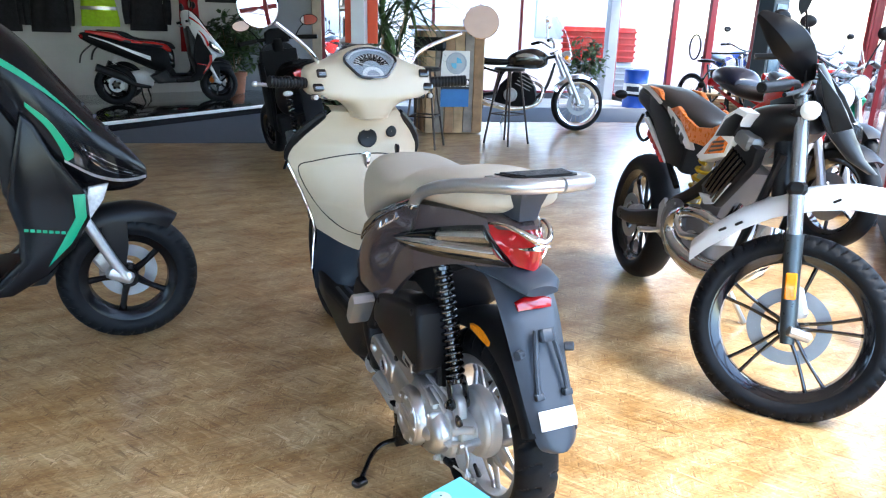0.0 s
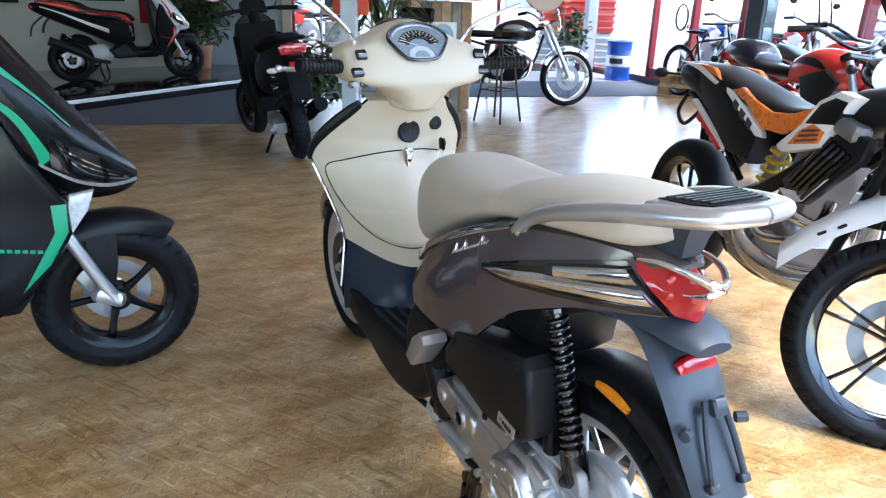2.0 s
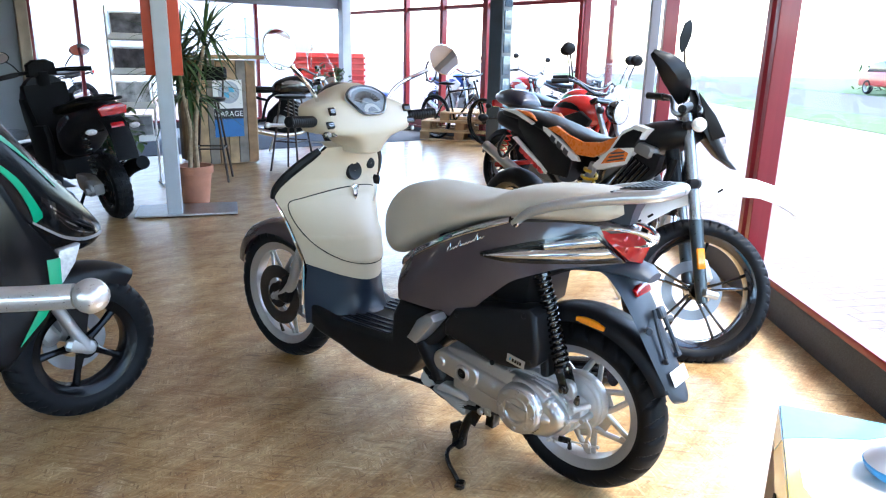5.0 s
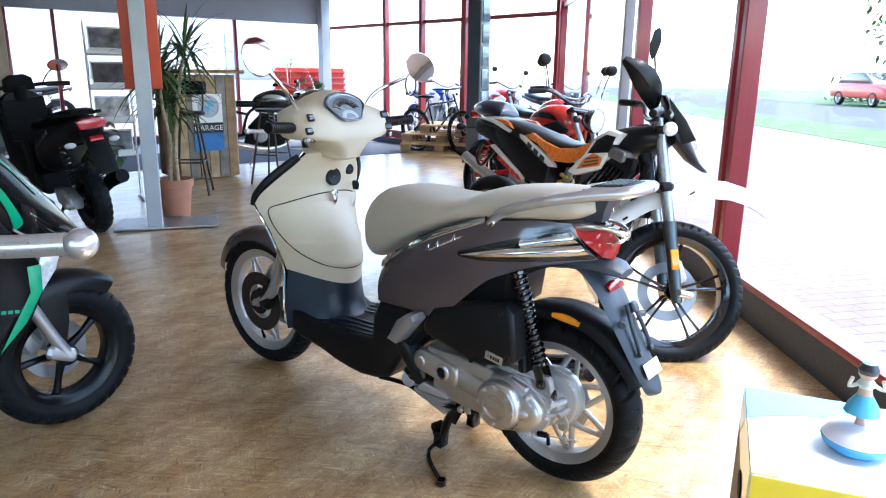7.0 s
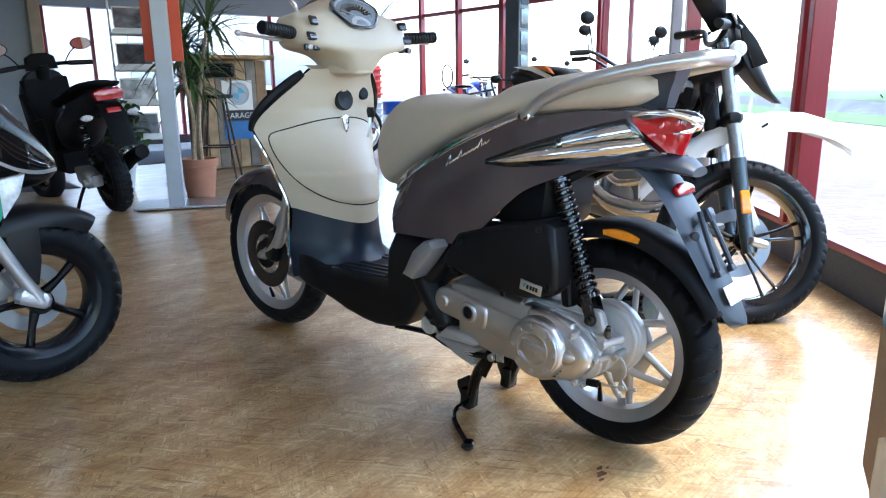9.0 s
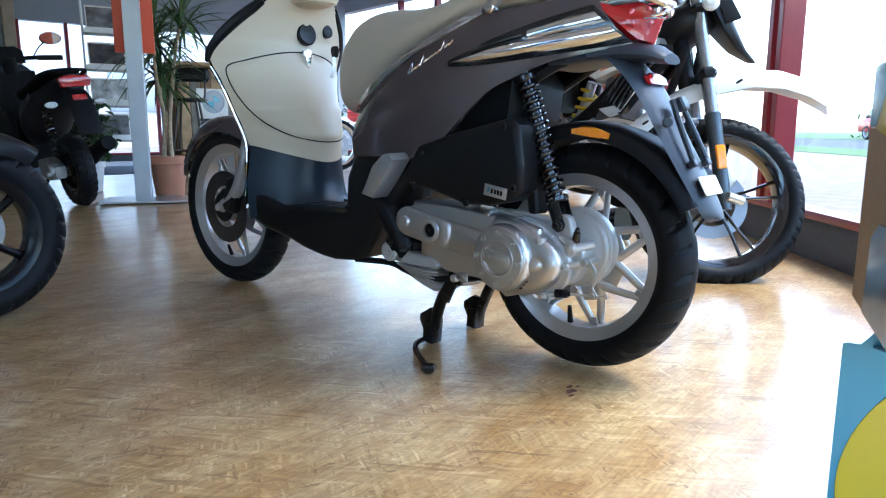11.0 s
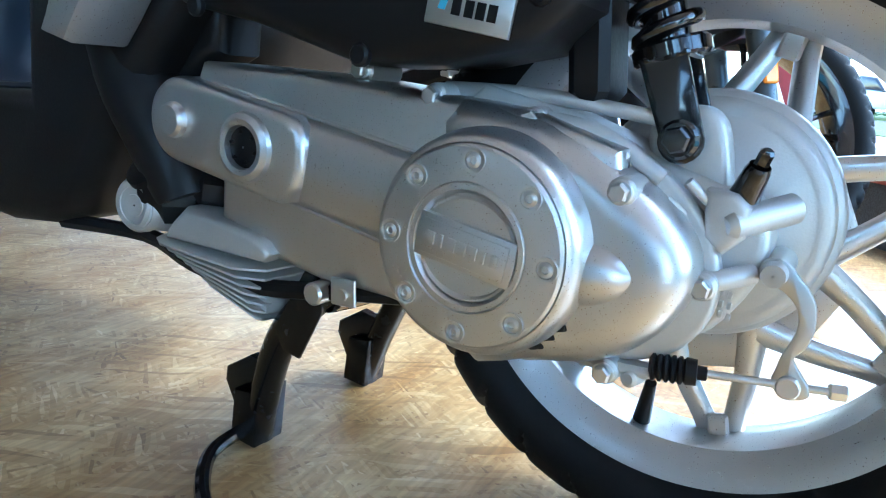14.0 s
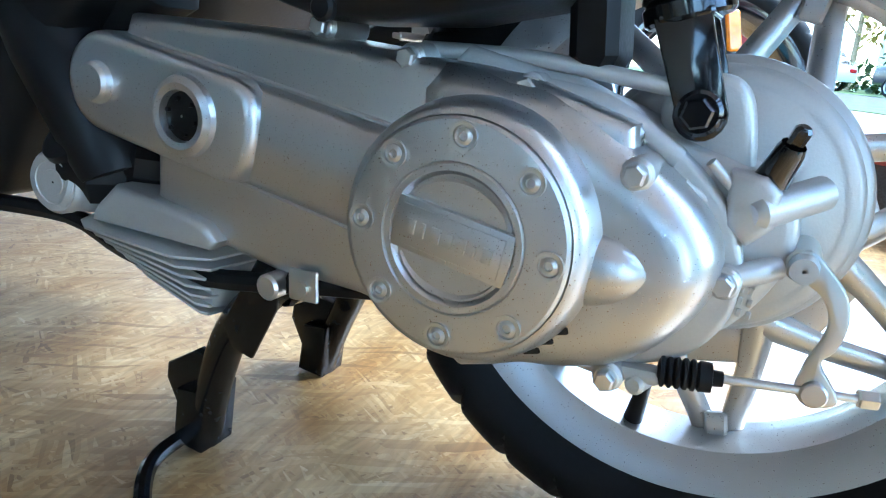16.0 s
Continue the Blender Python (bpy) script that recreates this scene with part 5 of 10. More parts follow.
# clutch cover
CY, CZ = 0.114, 0.266
bm = bm_new()
lathe(bm, [(0.078, -0.09), (0.0768, -0.05), (0.0755, -0.02), (0.073, -0.008), (0.0695, -0.0015), (0.0665, 0.0)], (X0 - 0.172, CY, CZ), (-1, 0, 0), 72)
drum = part("clutch_drum", bm, M["alu"], engine, "rounded aluminium clutch housing", sharp=50)
bm = bm_new()
lathe(bm, [(0.0665, -0.004), (0.0657, 0.0018), (0.064, 0.0036), (0.062, 0.004), (0.0428, 0.0046), (0.0420, 0.0034), (0.0408, 0.0046), (0.0375, 0.0047), (0.0350, 0.0014), (0.001, 0.0008)], (X0 - 0.172, CY, CZ), (-1, 0, 0), 72)
cap = part("clutch_cover", bm, M["alu"], engine, "round aluminium clutch cover", sharp=30)
TL = radians(-13)
def on_cap(u, v, w):
    return vec(X0 - 0.172 - w, CY - (u * math.cos(TL) - v * math.sin(TL)), CZ + (u * math.sin(TL) + v * math.cos(TL)))
bm = bm_new()
bar = [(-0.0350, -0.0150), (0.0350, -0.0150), (0.0362, 0.0), (0.0350, 0.0150), (-0.0350, 0.0150), (-0.0362, 0.0)]
prism(bm, bar, -0.006, 0.0050, on_cap, 0.0012)
part("cover_bar", bm, M["alu"], cap)
bm = bm_new()
prism(bm, [(-0.031, -0.0115), (0.031, -0.0115), (0.031, 0.0115), (-0.031, 0.0115)], 0.005, 0.0064, on_cap, 0.0008)
part("cover_plate", bm, M["alu"], cap)
for i in range(7):
    u = -0.0235 + 0.0078 * i
    hw = 0.0012 if i in (1, 5) else 0.0028
    bm = bm_new()
    prism(bm, [(u - hw, -0.0042), (u + hw, -0.0042), (u + hw, 0.0042), (u - hw, 0.0042)], 0.006, 0.0076, on_cap, 0.0006)
    part("raised_bar", bm, M["alu"], cap, "raised maker's mark as a plain bar")
for sgn in (-1, 1):
    bm = bm_new()
    rings = []
    for i in range(7):
        f = i / 6
        rings.append([on_cap(0.0335 * math.cos(radians(a)) * (1 - 0.15 * f), sgn * (0.0155 + (0.0335 * math.sin(radians(a)) - 0.0155 if 0.0335 * math.sin(radians(a)) > 0.0155 else 0) * (1 - f)), 0.0034 - 0.009 * math.sin(f * math.pi / 2)) for a in range(28, 153, 8)])
    loft(bm, rings, closed=False)
    part("finger_recess", bm, M["alu"], cap)
for i in range(8):
    a = radians(96 - 45 * i)
    p = vec(X0 - 0.1755, CY + 0.0560 * math.cos(a), CZ + 0.0560 * math.sin(a))
    bm = bm_new()
    lathe(bm, [(0.0080, -0.001), (0.0078, 0.0022), (0.0060, 0.0020), (0.0050, -0.0012), (0.0046, 0.0012), (0.0026, 0.0022), (0.0018, -0.001), (0.0004, -0.001)], p, (-1, 0, 0), 16)
    part("cover_screw", bm, M["steel"], cap)

# rear part of the case
bm = bm_new()
REAR = [(0.155, 0.345), (0.10, 0.352), (0.062, 0.340), (0.027, 0.318), (-0.004, 0.292), (-0.018, 0.268), (-0.016, 0.243), (0.004, 0.214), (0.036, 0.193), (0.085, 0.184), (0.14, 0.186)]
prism(bm, spl([(*p, 0) for p in REAR], 3, True), X0 - 0.075, X0 - 0.150, side, 0.026, 5)
part("rear_case", bm, M["alu"], engine, "smooth aluminium rear case", sharp=50)
bm = bm_new()
REAR2 = [(0.15, 0.356), (0.09, 0.356), (0.045, 0.340), (0.010, 0.3165), (-0.014, 0.292), (-0.0265, 0.266), (-0.0285, 0.244), (-0.022, 0.220), (0.002, 0.196), (0.05, 0.186), (0.12, 0.186)]
prism(bm, spl([(*p, 0) for p in REAR2], 3, True), X0 - 0.096, X0 - 0.112, side, 0.004, 3)
part("rear_flange", bm, M["cast"], engine, "raw cast flange behind the case")
bm = bm_new()
GEAR = [(0.12, 0.350), (0.06, 0.342), (0.015, 0.324), (-0.018, 0.312), (-0.042, 0.300), (-0.053, 0.282), (-0.050, 0.256), (-0.036, 0.230), (-0.014, 0.208), (0.03, 0.194), (0.10, 0.190)]
prism(bm, spl([(*p, 0) for p in GEAR], 3, True), X0 - 0.040, X0 - 0.098, side, 0.008, 3)
part("gearbox", bm, M["cast"], engine, "raw cast gearbox housing", sharp=50)
# short cast webs standing on the gearbox
for a, b, w in (((-0.018, 0.250), (-0.045, 0.256), 0.0068), ((0.006, 0.300), (-0.030, 0.272), 0.0025), ((0.030, 0.330), (0.002, 0.302), 0.0035), ((-0.006, 0.312), (-0.030, 0.285), 0.003)):
    bm = bm_new()
    tube(bm, [vec(X0 - 0.114, *a), vec(X0 - 0.107, (a[0] + b[0]) / 2, (a[1] + b[1]) / 2), vec(X0 - 0.096, *b)], w, 12, 3)
    part("casting_web", bm, M["cast"], engine)
bm = bm_new()
for i in range(3):
    for j in range(3):
        box(bm, (X0 - 0.0985, -0.024 - 0.005 * i, 0.243 - 0.007 * j - 0.001 * i), (0.002, 0.003, 0.0045), (8, 0, 0), 0.0005)
part("cast_marks", bm, M["cast"], engine, "small raised casting marks")
bm = bm_new()
rings = []
for i in range(9):
    f = i / 8
    y = 0.082 - 0.066 * f
    r = 0.0235 * (1 - f ** 5 * 0.72)
    rings.append([vec(X0 - 0.142 - r * 0.85 * math.sin(math.pi * j / 12), y - 0.004 * math.sin(math.pi * j / 12), 0.2535 + 0.001 + r * math.cos(math.pi * j / 12)) for j in range(13)])
loft(bm, rings, closed=False)
ends = [v for v in rings[-1]]
bm.faces.new([bm.verts.new(v) for v in ends])
part("starter_bulge", bm, M["alu"], engine, "rounded starter bulge")
for i in range(3):
    bm = bm_new()
    box(bm, (X0 - 0.1485 + 0.0011 * i, 0.060 + 0.007 * i, 0.2160 - 0.0075 * i), (0.006, 0.0145 - 0.002 * i, 0.0042), (-14, 0, 0), 0.0008)
    part("cooling_slot", bm, M["hole"], engine, "dark cooling slot")
for y, z, x, l in ((0.0255, 0.3060, -0.147, 0.05), (-0.0205, 0.2493, -0.122, 0.06), (0.035, 0.1835, -0.124, 0.05), (0.092, 0.3455, -0.128, 0.05), (0.166, 0.360, -0.13, 0.05), (0.235, 0.378, -0.12, 0.04)):
    bm = bm_new()
    cyl(bm, (X0 + x + l, y, z), (X0 + x, y, z), 0.0105, 0.009, n=18, bev=0.002)
    boss = part("case_boss", bm, M["cast"], engine)
    bm = bm_new()
    cyl(bm, (X0 + x, y, z), (X0 + x - 0.0025, y, z), 0.0078, n=20, bev=0.0008)
    cyl(bm, (X0 + x - 0.0025, y, z), (X0 + x - 0.0085, y, z), 0.0062, n=6, bev=0.0012)
    part("case_bolt", bm, M["steel"], boss, "zinc hexagon bolt", sharp=25)
# ribs and webs of the raw casting
for pts, r in (([(X0 - 0.118, 0.10, 0.348), (X0 - 0.116, 0.05, 0.338), (X0 - 0.112, 0.01, 0.312)], 0.006), ([(X0 - 0.105, 0.17, 0.366), (X0 - 0.105, 0.10, 0.362), (X0 - 0.100, 0.045, 0.353), (X0 - 0.094, 0.008, 0.346)], 0.005)):
    bm = bm_new()
    tube(bm, pts, r, 14, 4)
    part("case_rib", bm, M["cast"], engine)
bm = bm_new()
box(bm, (X0 - 0.124, 0.038, 0.321), (0.012, 0.022, 0.016), (-38, 0, 0), 0.005)
part("case_tab", bm, M["cast"], engine)
bm = bm_new()
cyl(bm, (X0 - 0.112, -0.028, 0.286), (X0 - 0.070, -0.064, 0.296), 0.0098, n=28, bev=0.004)
part("filler_neck", bm, M["cast"], engine)
bm = bm_new()
prism(bm, [(-0.016, 0.308), (-0.034, 0.306), (-0.042, 0.298), (-0.040, 0.279), (-0.028, 0.268), (-0.016, 0.278)], X0 - 0.08, X0 - 0.113, side, 0.005, 3)
part("filler_block", bm, M["cast"], engine)
# shock absorber mount
bm = bm_new()
lug = [(0.026, 0.330), (0.025, 0.344), (0.014, 0.355), (-0.006, 0.357), (-0.018, 0.350), (-0.0235, 0.335), (-0.0265, 0.308), (-0.026, 0.275), (-0.004, 0.285), (-0.003, 0.308), (0.010, 0.315), (0.021, 0.320)]
prism(bm, spl([(*p, 0) for p in lug], 3, True), X0 - 0.070, X0 - 0.094, side, 0.006, 3)
part("shock_lug", bm, M["cast"], engine, "cast shock absorber lug")

# rear brake drum and lever
bm = bm_new()
lathe(bm, [(0.02, 0.012), (0.066, 0.010), (0.070, 0.007), (0.072, 0.007), (0.078, 0.006), (0.0815, 0.002), (0.0825, -0.005), (0.0855, -0.007), (0.0875, -0.010), (0.088, -0.022), (0.086, -0.034), (0.05, -0.04)], (X0 - 0.046, -0.004, 0.281), (-1, 0, 0), 72)
brake = part("brake_drum", bm, M["cast"], S, "cast aluminium rear brake drum", sharp=40)
brake.matrix_basis = SWING
bm = bm_new()
lathe(bm, [(0.001, 0.012), (0.007, 0.012), (0.008, 0.0)], (X0 - 0.096, -0.0575, 0.2585), (-1, 0, 0), 20)
cyl(bm, (X0 - 0.05, -0.0575, 0.2585), (X0 - 0.097, -0.0575, 0.2585), 0.0095, n=20, bev=0.001)
ARM = [(-0.060, 0.268), (-0.072, 0.257), (-0.081, 0.244), (-0.083, 0.228), (-0.079, 0.214), (-0.0735, 0.206), (-0.083, 0.191), (-0.083, 0.183), (-0.070, 0.180), (-0.0625, 0.189), (-0.0645, 0.200), (-0.0665, 0.208), (-0.071, 0.218), (-0.0735, 0.230), (-0.070, 0.241), (-0.061, 0.249), (-0.051, 0.252), (-0.050, 0.262)]
prism(bm, spl([(*p, 0) for p in ARM], 3, True), X0 - 0.093, X0 - 0.098, side, 0.0014)
part("brake_arm", bm, M["steel"], brake, "zinc plated brake arm")
bm = bm_new()
cyl(bm, (X0 - 0.088, -0.0725, 0.189), (X0 - 0.103, -0.0725, 0.189), 0.0072, n=16, bev=0.001)
part("arm_pin", bm, M["steel"], brake)
bm = bm_new()
cyl(bm, (X0 - 0.090, -0.100, 0.1885), (X0 - 0.108, -0.025, 0.1905), 0.0026, n=12)
cyl(bm, (X0 - 0.089, -0.104, 0.1885), (X0 - 0.091, -0.094, 0.1885), 0.0055, n=6, bev=0.001)
part("brake_rod", bm, M["steel"], brake, "threaded brake rod")
bm = bm_new()
pts = [(X0 - 0.108, -0.027, 0.1905), (X0 - 0.112, 0.0, 0.190), (X0 - 0.116, 0.025, 0.190)]
d = (Vector(pts[2]) - Vector(pts[0])).normalized()
lathe(bm, [(0.003, 0), (0.0045, 0.0005), (0.0048, 0.006), (0.0085, 0.0065), (0.009, 0.013)] + [q for i in range(5) for q in ((0.0074, 0.0145 + 0.0042 * i), (0.0092, 0.0155 + 0.0042 * i), (0.0092, 0.0172 + 0.0042 * i))] + [(0.005, 0.036)], pts[0], d, 24)
part("cable_boot", bm, M["black"], brake, "ribbed black cable boot")
bm = bm_new()
cyl(bm, (X0 - 0.122, 0.020, 0.181), (X0 - 0.105, 0.016, 0.180), 0.006, n=16, bev=0.002)
box(bm, (X0 - 0.112, 0.024, 0.186), (0.016, 0.040, 0.008), (0, 0, 0), 0.003)
tube(bm, [(X0 - 0.116, 0.03, 0.184), (X0 - 0.10, 0.12, 0.19), (X0 - 0.08, 0.3, 0.2)], 0.005, 8, 4)
part("cable_bracket", bm, M["cast"], brake)
bm = bm_new()
lathe(bm, [(0.0095, 0.0), (0.0088, 0.006), (0.0078, 0.018), (0.0066, 0.022)], (X0 - 0.098, -0.036, 0.304), vec(-0.35, -0.35, 0.87).normalized(), 14)
box(bm, vec(X0 - 0.098, -0.036, 0.304) + vec(-0.35, -0.35, 0.87) * 0.026, (0.008, 0.0085, 0.014), (22, -22, 0), 0.002)
part("oil_filler", bm, M["gloss"], engine, "black oil filler cap")

# cylinder, intake and front of the engine
bm = bm_new()
HEAD = [(0.434, 0.240), (0.428, 0.246), (0.408, 0.262), (0.335, 0.247), (0.318, 0.241), (0.308, 0.231), (0.318, 0.223), (0.438, 0.231)]
prism(bm, HEAD, X0 - 0.05, X0 - 0.149, side, 0.006, 4)
head = part("cylinder_head", bm, M["cast"], engine, "cast cylinder cover", sharp=50)
for i in range(7):
    z0, slope = 0.2215 - 0.0058 * i, 0.11 + 0.045 * i
    bm = bm_new()
    rim_line = [(0.472 - 0.004 * i, -0.06), (0.466 - 0.004 * i, -0.115), (0.452 - 0.006 * i, -0.146 + 0.003 * i), (0.435 - 0.006 * i, -0.156 + 0.004 * i), (0.345, -0.156 + 0.004 * i), (0.322 + 0.003 * i, -0.140 + 0.002 * i), (0.312 + 0.003 * i, -0.06)]
    prism(bm, rim_line, 0, 0.0024, lambda u, v, w: vec(X0 + v, u, z0 + w + (u - 0.40) * slope), 0.0007)
    part("cooling_fin", bm, M["cast"], head)
bm = bm_new()
prism(bm, [(0.46, -0.07), (0.452, -0.11), (0.42, -0.128), (0.335, -0.128), (0.31, -0.07)], 0, 0.036, lambda u, v, w: vec(X0 + v, u, 0.187 + w + (u - 0.40) * 0.26), 0.004)
part("cylinder", bm, M["cast"], head, "cast cylinder core")
bm = bm_new()
cyl(bm, (X0 - 0.148, 0.470, 0.2580), (X0 - 0.095, 0.452, 0.244), 0.022, 0.020, n=28, bev=0.003)
part("head_neck", bm, M["cast"], head, "round cast neck")
bm = bm_new()
lathe(bm, [(0.001, 0.003), (0.010, 0.0035), (0.0105, 0.0025), (0.017, 0.0025), (0.0175, 0.0035), (0.023, 0.003), (0.0255, 0.0), (0.026, -0.006)], (X0 - 0.151, 0.470, 0.2580), (-1, -0.12, 0), 36)
part("spark_cover", bm, M["cast"], head, "round cast cover")
bm = bm_new()
tube(bm, [(X0 - 0.10, 0.60, 0.44), (X0 - 0.112, 0.53, 0.42), (X0 - 0.118, 0.485, 0.36), (X0 - 0.120, 0.45, 0.305), (X0 - 0.122, 0.43, 0.262)], [0.036, 0.040, 0.042, 0.038, 0.032], 18, 6)
part("air_duct", bm, M["matt"], engine, "black rubber air duct", sharp=60)
bm = bm_new()
box(bm, (X0 - 0.118, 0.458, 0.270), (0.070, 0.092, 0.056), (4, 0, 0), 0.020)
box(bm, (X0 - 0.104, 0.412, 0.276), (0.060, 0.050, 0.044), (14, 0, 0), 0.014)
part("duct_flange", bm, M["matt"], engine, "black intake flange")
bm = bm_new()
lathe(bm, [(0.001, 0.004), (0.014, 0.003), (0.020, 0.0), (0.021, -0.006)], (X0 - 0.146, 0.462, 0.293), (-0.75, 0, 0.66), 24)
part("duct_cap", bm, M["black"], engine, "round black cap")
bm = bm_new()
prism(bm, [(0.415, 0.382), (0.44, 0.360), (0.47, 0.345), (0.52, 0.36), (0.55, 0.45), (0.43, 0.47), (0.385, 0.44), (0.392, 0.392)], X0 - 0.06, X0 - 0.115, side, 0.014, 3)
part("duct_cover", bm, M["matt"], engine, "black plastic cover before the case")
bm = bm_new()
box(bm, (X0 - 0.02, 0.33, 0.30), (0.16, 0.22, 0.12), (15, 0, 0), 0.03)
box(bm, (0.03, 0.28, 0.23), (0.12, 0.2, 0.06), (0, 0, 0), 0.02)
part("crankcase", bm, M["cast"], engine, "cast crankcase")
bm = bm_new()
tube(bm, [(X0 - 0.13, 0.62, 0.225), (X0 - 0.12, 0.5, 0.222), (X0 - 0.13, 0.42, 0.205), (X0 - 0.13, 0.34, 0.196), (X0 - 0.13, 0.24, 0.207), (X0 - 0.125, 0.16, 0.214)], 0.008, 8, 4)
part("breather_hose", bm, M["black"], engine, "black hose under the engine")
bm = bm_new()
box(bm, (X0 - 0.142, 0.238, 0.21), (0.003, 0.024, 0.022), (0, 0, 0), 0.001)
cyl(bm, (X0 - 0.142, 0.238, 0.208), (X0 - 0.146, 0.238, 0.208), 0.005, n=10)
part("hose_clip", bm, M["steel"], engine)

# air box with badge
bm = bm_new()
BOX = [(0.36, 0.505), (0.25, 0.535), (0.10, 0.567), (0.075, 0.552), (0.062, 0.47), (0.062, 0.415), (0.085, 0.392), (0.15, 0.378), (0.22, 0.374), (0.32, 0.400), (0.395, 0.412), (0.398, 0.45)]
prism(bm, BOX, X0 - 0.06, X0 - 0.165, side, 0.016, 3)
air = part("air_box", bm, M["matt"], S, "matt black air filter box")
for y, z in ((0.345, 0.49), (0.11, 0.548), (0.083, 0.42), (0.21, 0.38), (0.37, 0.41)):
    bm = bm_new()
    cyl(bm, (X0 - 0.160, y, z), (X0 - 0.168, y, z), 0.008, n=12, bev=0.002)
    part("box_screw", bm, M["black"], air)
bm = bm_new()
def badge_put(u, v, w):
    a = radians(-9)
    return vec(X0 - 0.164 - w, 0.128 - (u * math.cos(a) - v * math.sin(a)), 0.410 + u * math.sin(a) + v * math.cos(a))
prism(bm, [(-0.030, -0.0125), (0.030, -0.0125), (0.030, 0.0125), (-0.030, 0.0125)], 0, 0.004, badge_put, 0.0015)
badge = part("badge", bm, M["steel"], air, "brushed metal badge")
bm = bm_new()
for i, u in enumerate((-0.008, 0.001, 0.009, 0.017)):
    prism(bm, [(u - 0.003, -0.005), (u + 0.003, -0.005), (u + 0.003, 0.005), (u - 0.003, 0.005)], 0.004, 0.0047, badge_put)
part("badge_bars", bm, M["black"], badge, "plain dark marks")
bm = bm_new()
prism(bm, [(-0.021, -0.003), (-0.016, -0.003), (-0.014, 0.006), (-0.019, 0.006)], 0.004, 0.0047, badge_put)
part("badge_dot", bm, M["cyan"], badge)

# shock absorber
TOP, BOT = vec(X0 - 0.085, 0.118, 0.675), vec(X0 - 0.080, 0.008, 0.342)
d = (BOT - TOP).normalized()
bm = bm_new()
cyl(bm, TOP, BOT - d * 0.05, 0.014, n=14)
cyl(bm, TOP + d * 0.02, TOP + d * 0.032, 0.025, n=20, bev=0.002)
cyl(bm, BOT - d * 0.062, BOT - d * 0.05, 0.025, n=20, bev=0.002)
shock = part("shock_absorber", bm, M["gloss"], S, "black shock absorber")
bm = bm_new()
u, v = frame_of(d)
L = (BOT - TOP).length - 0.085
turns = 16
tube(bm, [TOP + d * (0.03 + L * (i / (turns * 14))) + 0.0195 * (math.cos(2 * math.pi * i / 14) * u + math.sin(2 * math.pi * i / 14) * v) for i in range(turns * 14 + 1)], 0.0050, 8, 1)
part("spring", bm, M["gloss"], shock, "glossy black coil spring", sharp=80)
for e in (-1, 1):
    bm = bm_new()
    PLATE = [BOT + vec(0, 0.0145 * math.cos(radians(q)), 0.0145 * math.sin(radians(q)) - 0.001) for q in range(170, 371, 20)] + [BOT + vec(0, 0.0015, 0.052), BOT + vec(0, 0.031, 0.048)]
    prism(bm, [(p.y, p.z) for p in (PLATE[:-2] + [BOT + vec(0, 0.0325, 0.046), BOT + vec(0, 0.0035, 0.053)])], BOT.x + e * 0.0205 - 0.002, BOT.x + e * 0.0205 + 0.002, lambda u, v, w: vec(w, u, v), 0.0012)
    part("clevis_plate", bm, M["gloss"], shock, "black steel fork end plate")
bm = bm_new()
box(bm, BOT - d * 0.052, (0.045, 0.030, 0.006), (-15, 0, 0), 0.002)
part("clevis_bridge", bm, M["gloss"], shock)
bm = bm_new()
cyl(bm, BOT + vec(-0.030, 0, 0), BOT + vec(0.028, 0, 0), 0.0125, n=18, bev=0.002)
cyl(bm, BOT + vec(-0.037, 0, 0), BOT + vec(-0.030, 0, 0), 0.0088, n=6, bev=0.0015)
part("mount_bolt", bm, M["gloss"], shock, "black mounting bolt")
# black bracket and plate by the shock absorber
bm = bm_new()
box(bm, (X0 - 0.085, 0.075, 0.42), (0.05, 0.028, 0.12), (-6, 0, 0), 0.006)
part("mudguard_bracket", bm, M["black"], S, "black mudguard bracket")

# exhaust on the far side
bm = bm_new()
tube(bm, [(0.115, 0.32, 0.235), (0.118, 0.20, 0.262), (0.115, 0.06, 0.30), (0.112, -0.03, 0.325)], [0.034, 0.046, 0.046, 0.040], 18, 5)
part("muffler", bm, M["gloss"], S, "black exhaust muffler")
bm = bm_new()
tube(bm, [(0.02, 0.34, 0.20), (0.10, 0.36, 0.17), (0.15, 0.30, 0.22), (0.16, 0.25, 0.26)], 0.016, 12, 5)
part("exhaust_pipe", bm, M["steel"], S, "exhaust pipe")
# frame and dark inner parts under the seat
bm = bm_new()
box(bm, (0, 0.32, 0.62), (0.20, 0.40, 0.16), (8, 0, 0), 0.03)
tube(bm, [(-0.07, 0.5, 0.50), (-0.085, 0.25, 0.58), (-0.07, 0.05, 0.68), (-0.04, 0.0, 0.69)], 0.014, 10, 4)
tube(bm, [(0.07, 0.5, 0.50), (0.085, 0.25, 0.58), (0.07, 0.05, 0.68), (0.04, 0.0, 0.69)], 0.014, 10, 4)
part("under_seat_box", bm, M["black"], S, "black under seat box and frame")

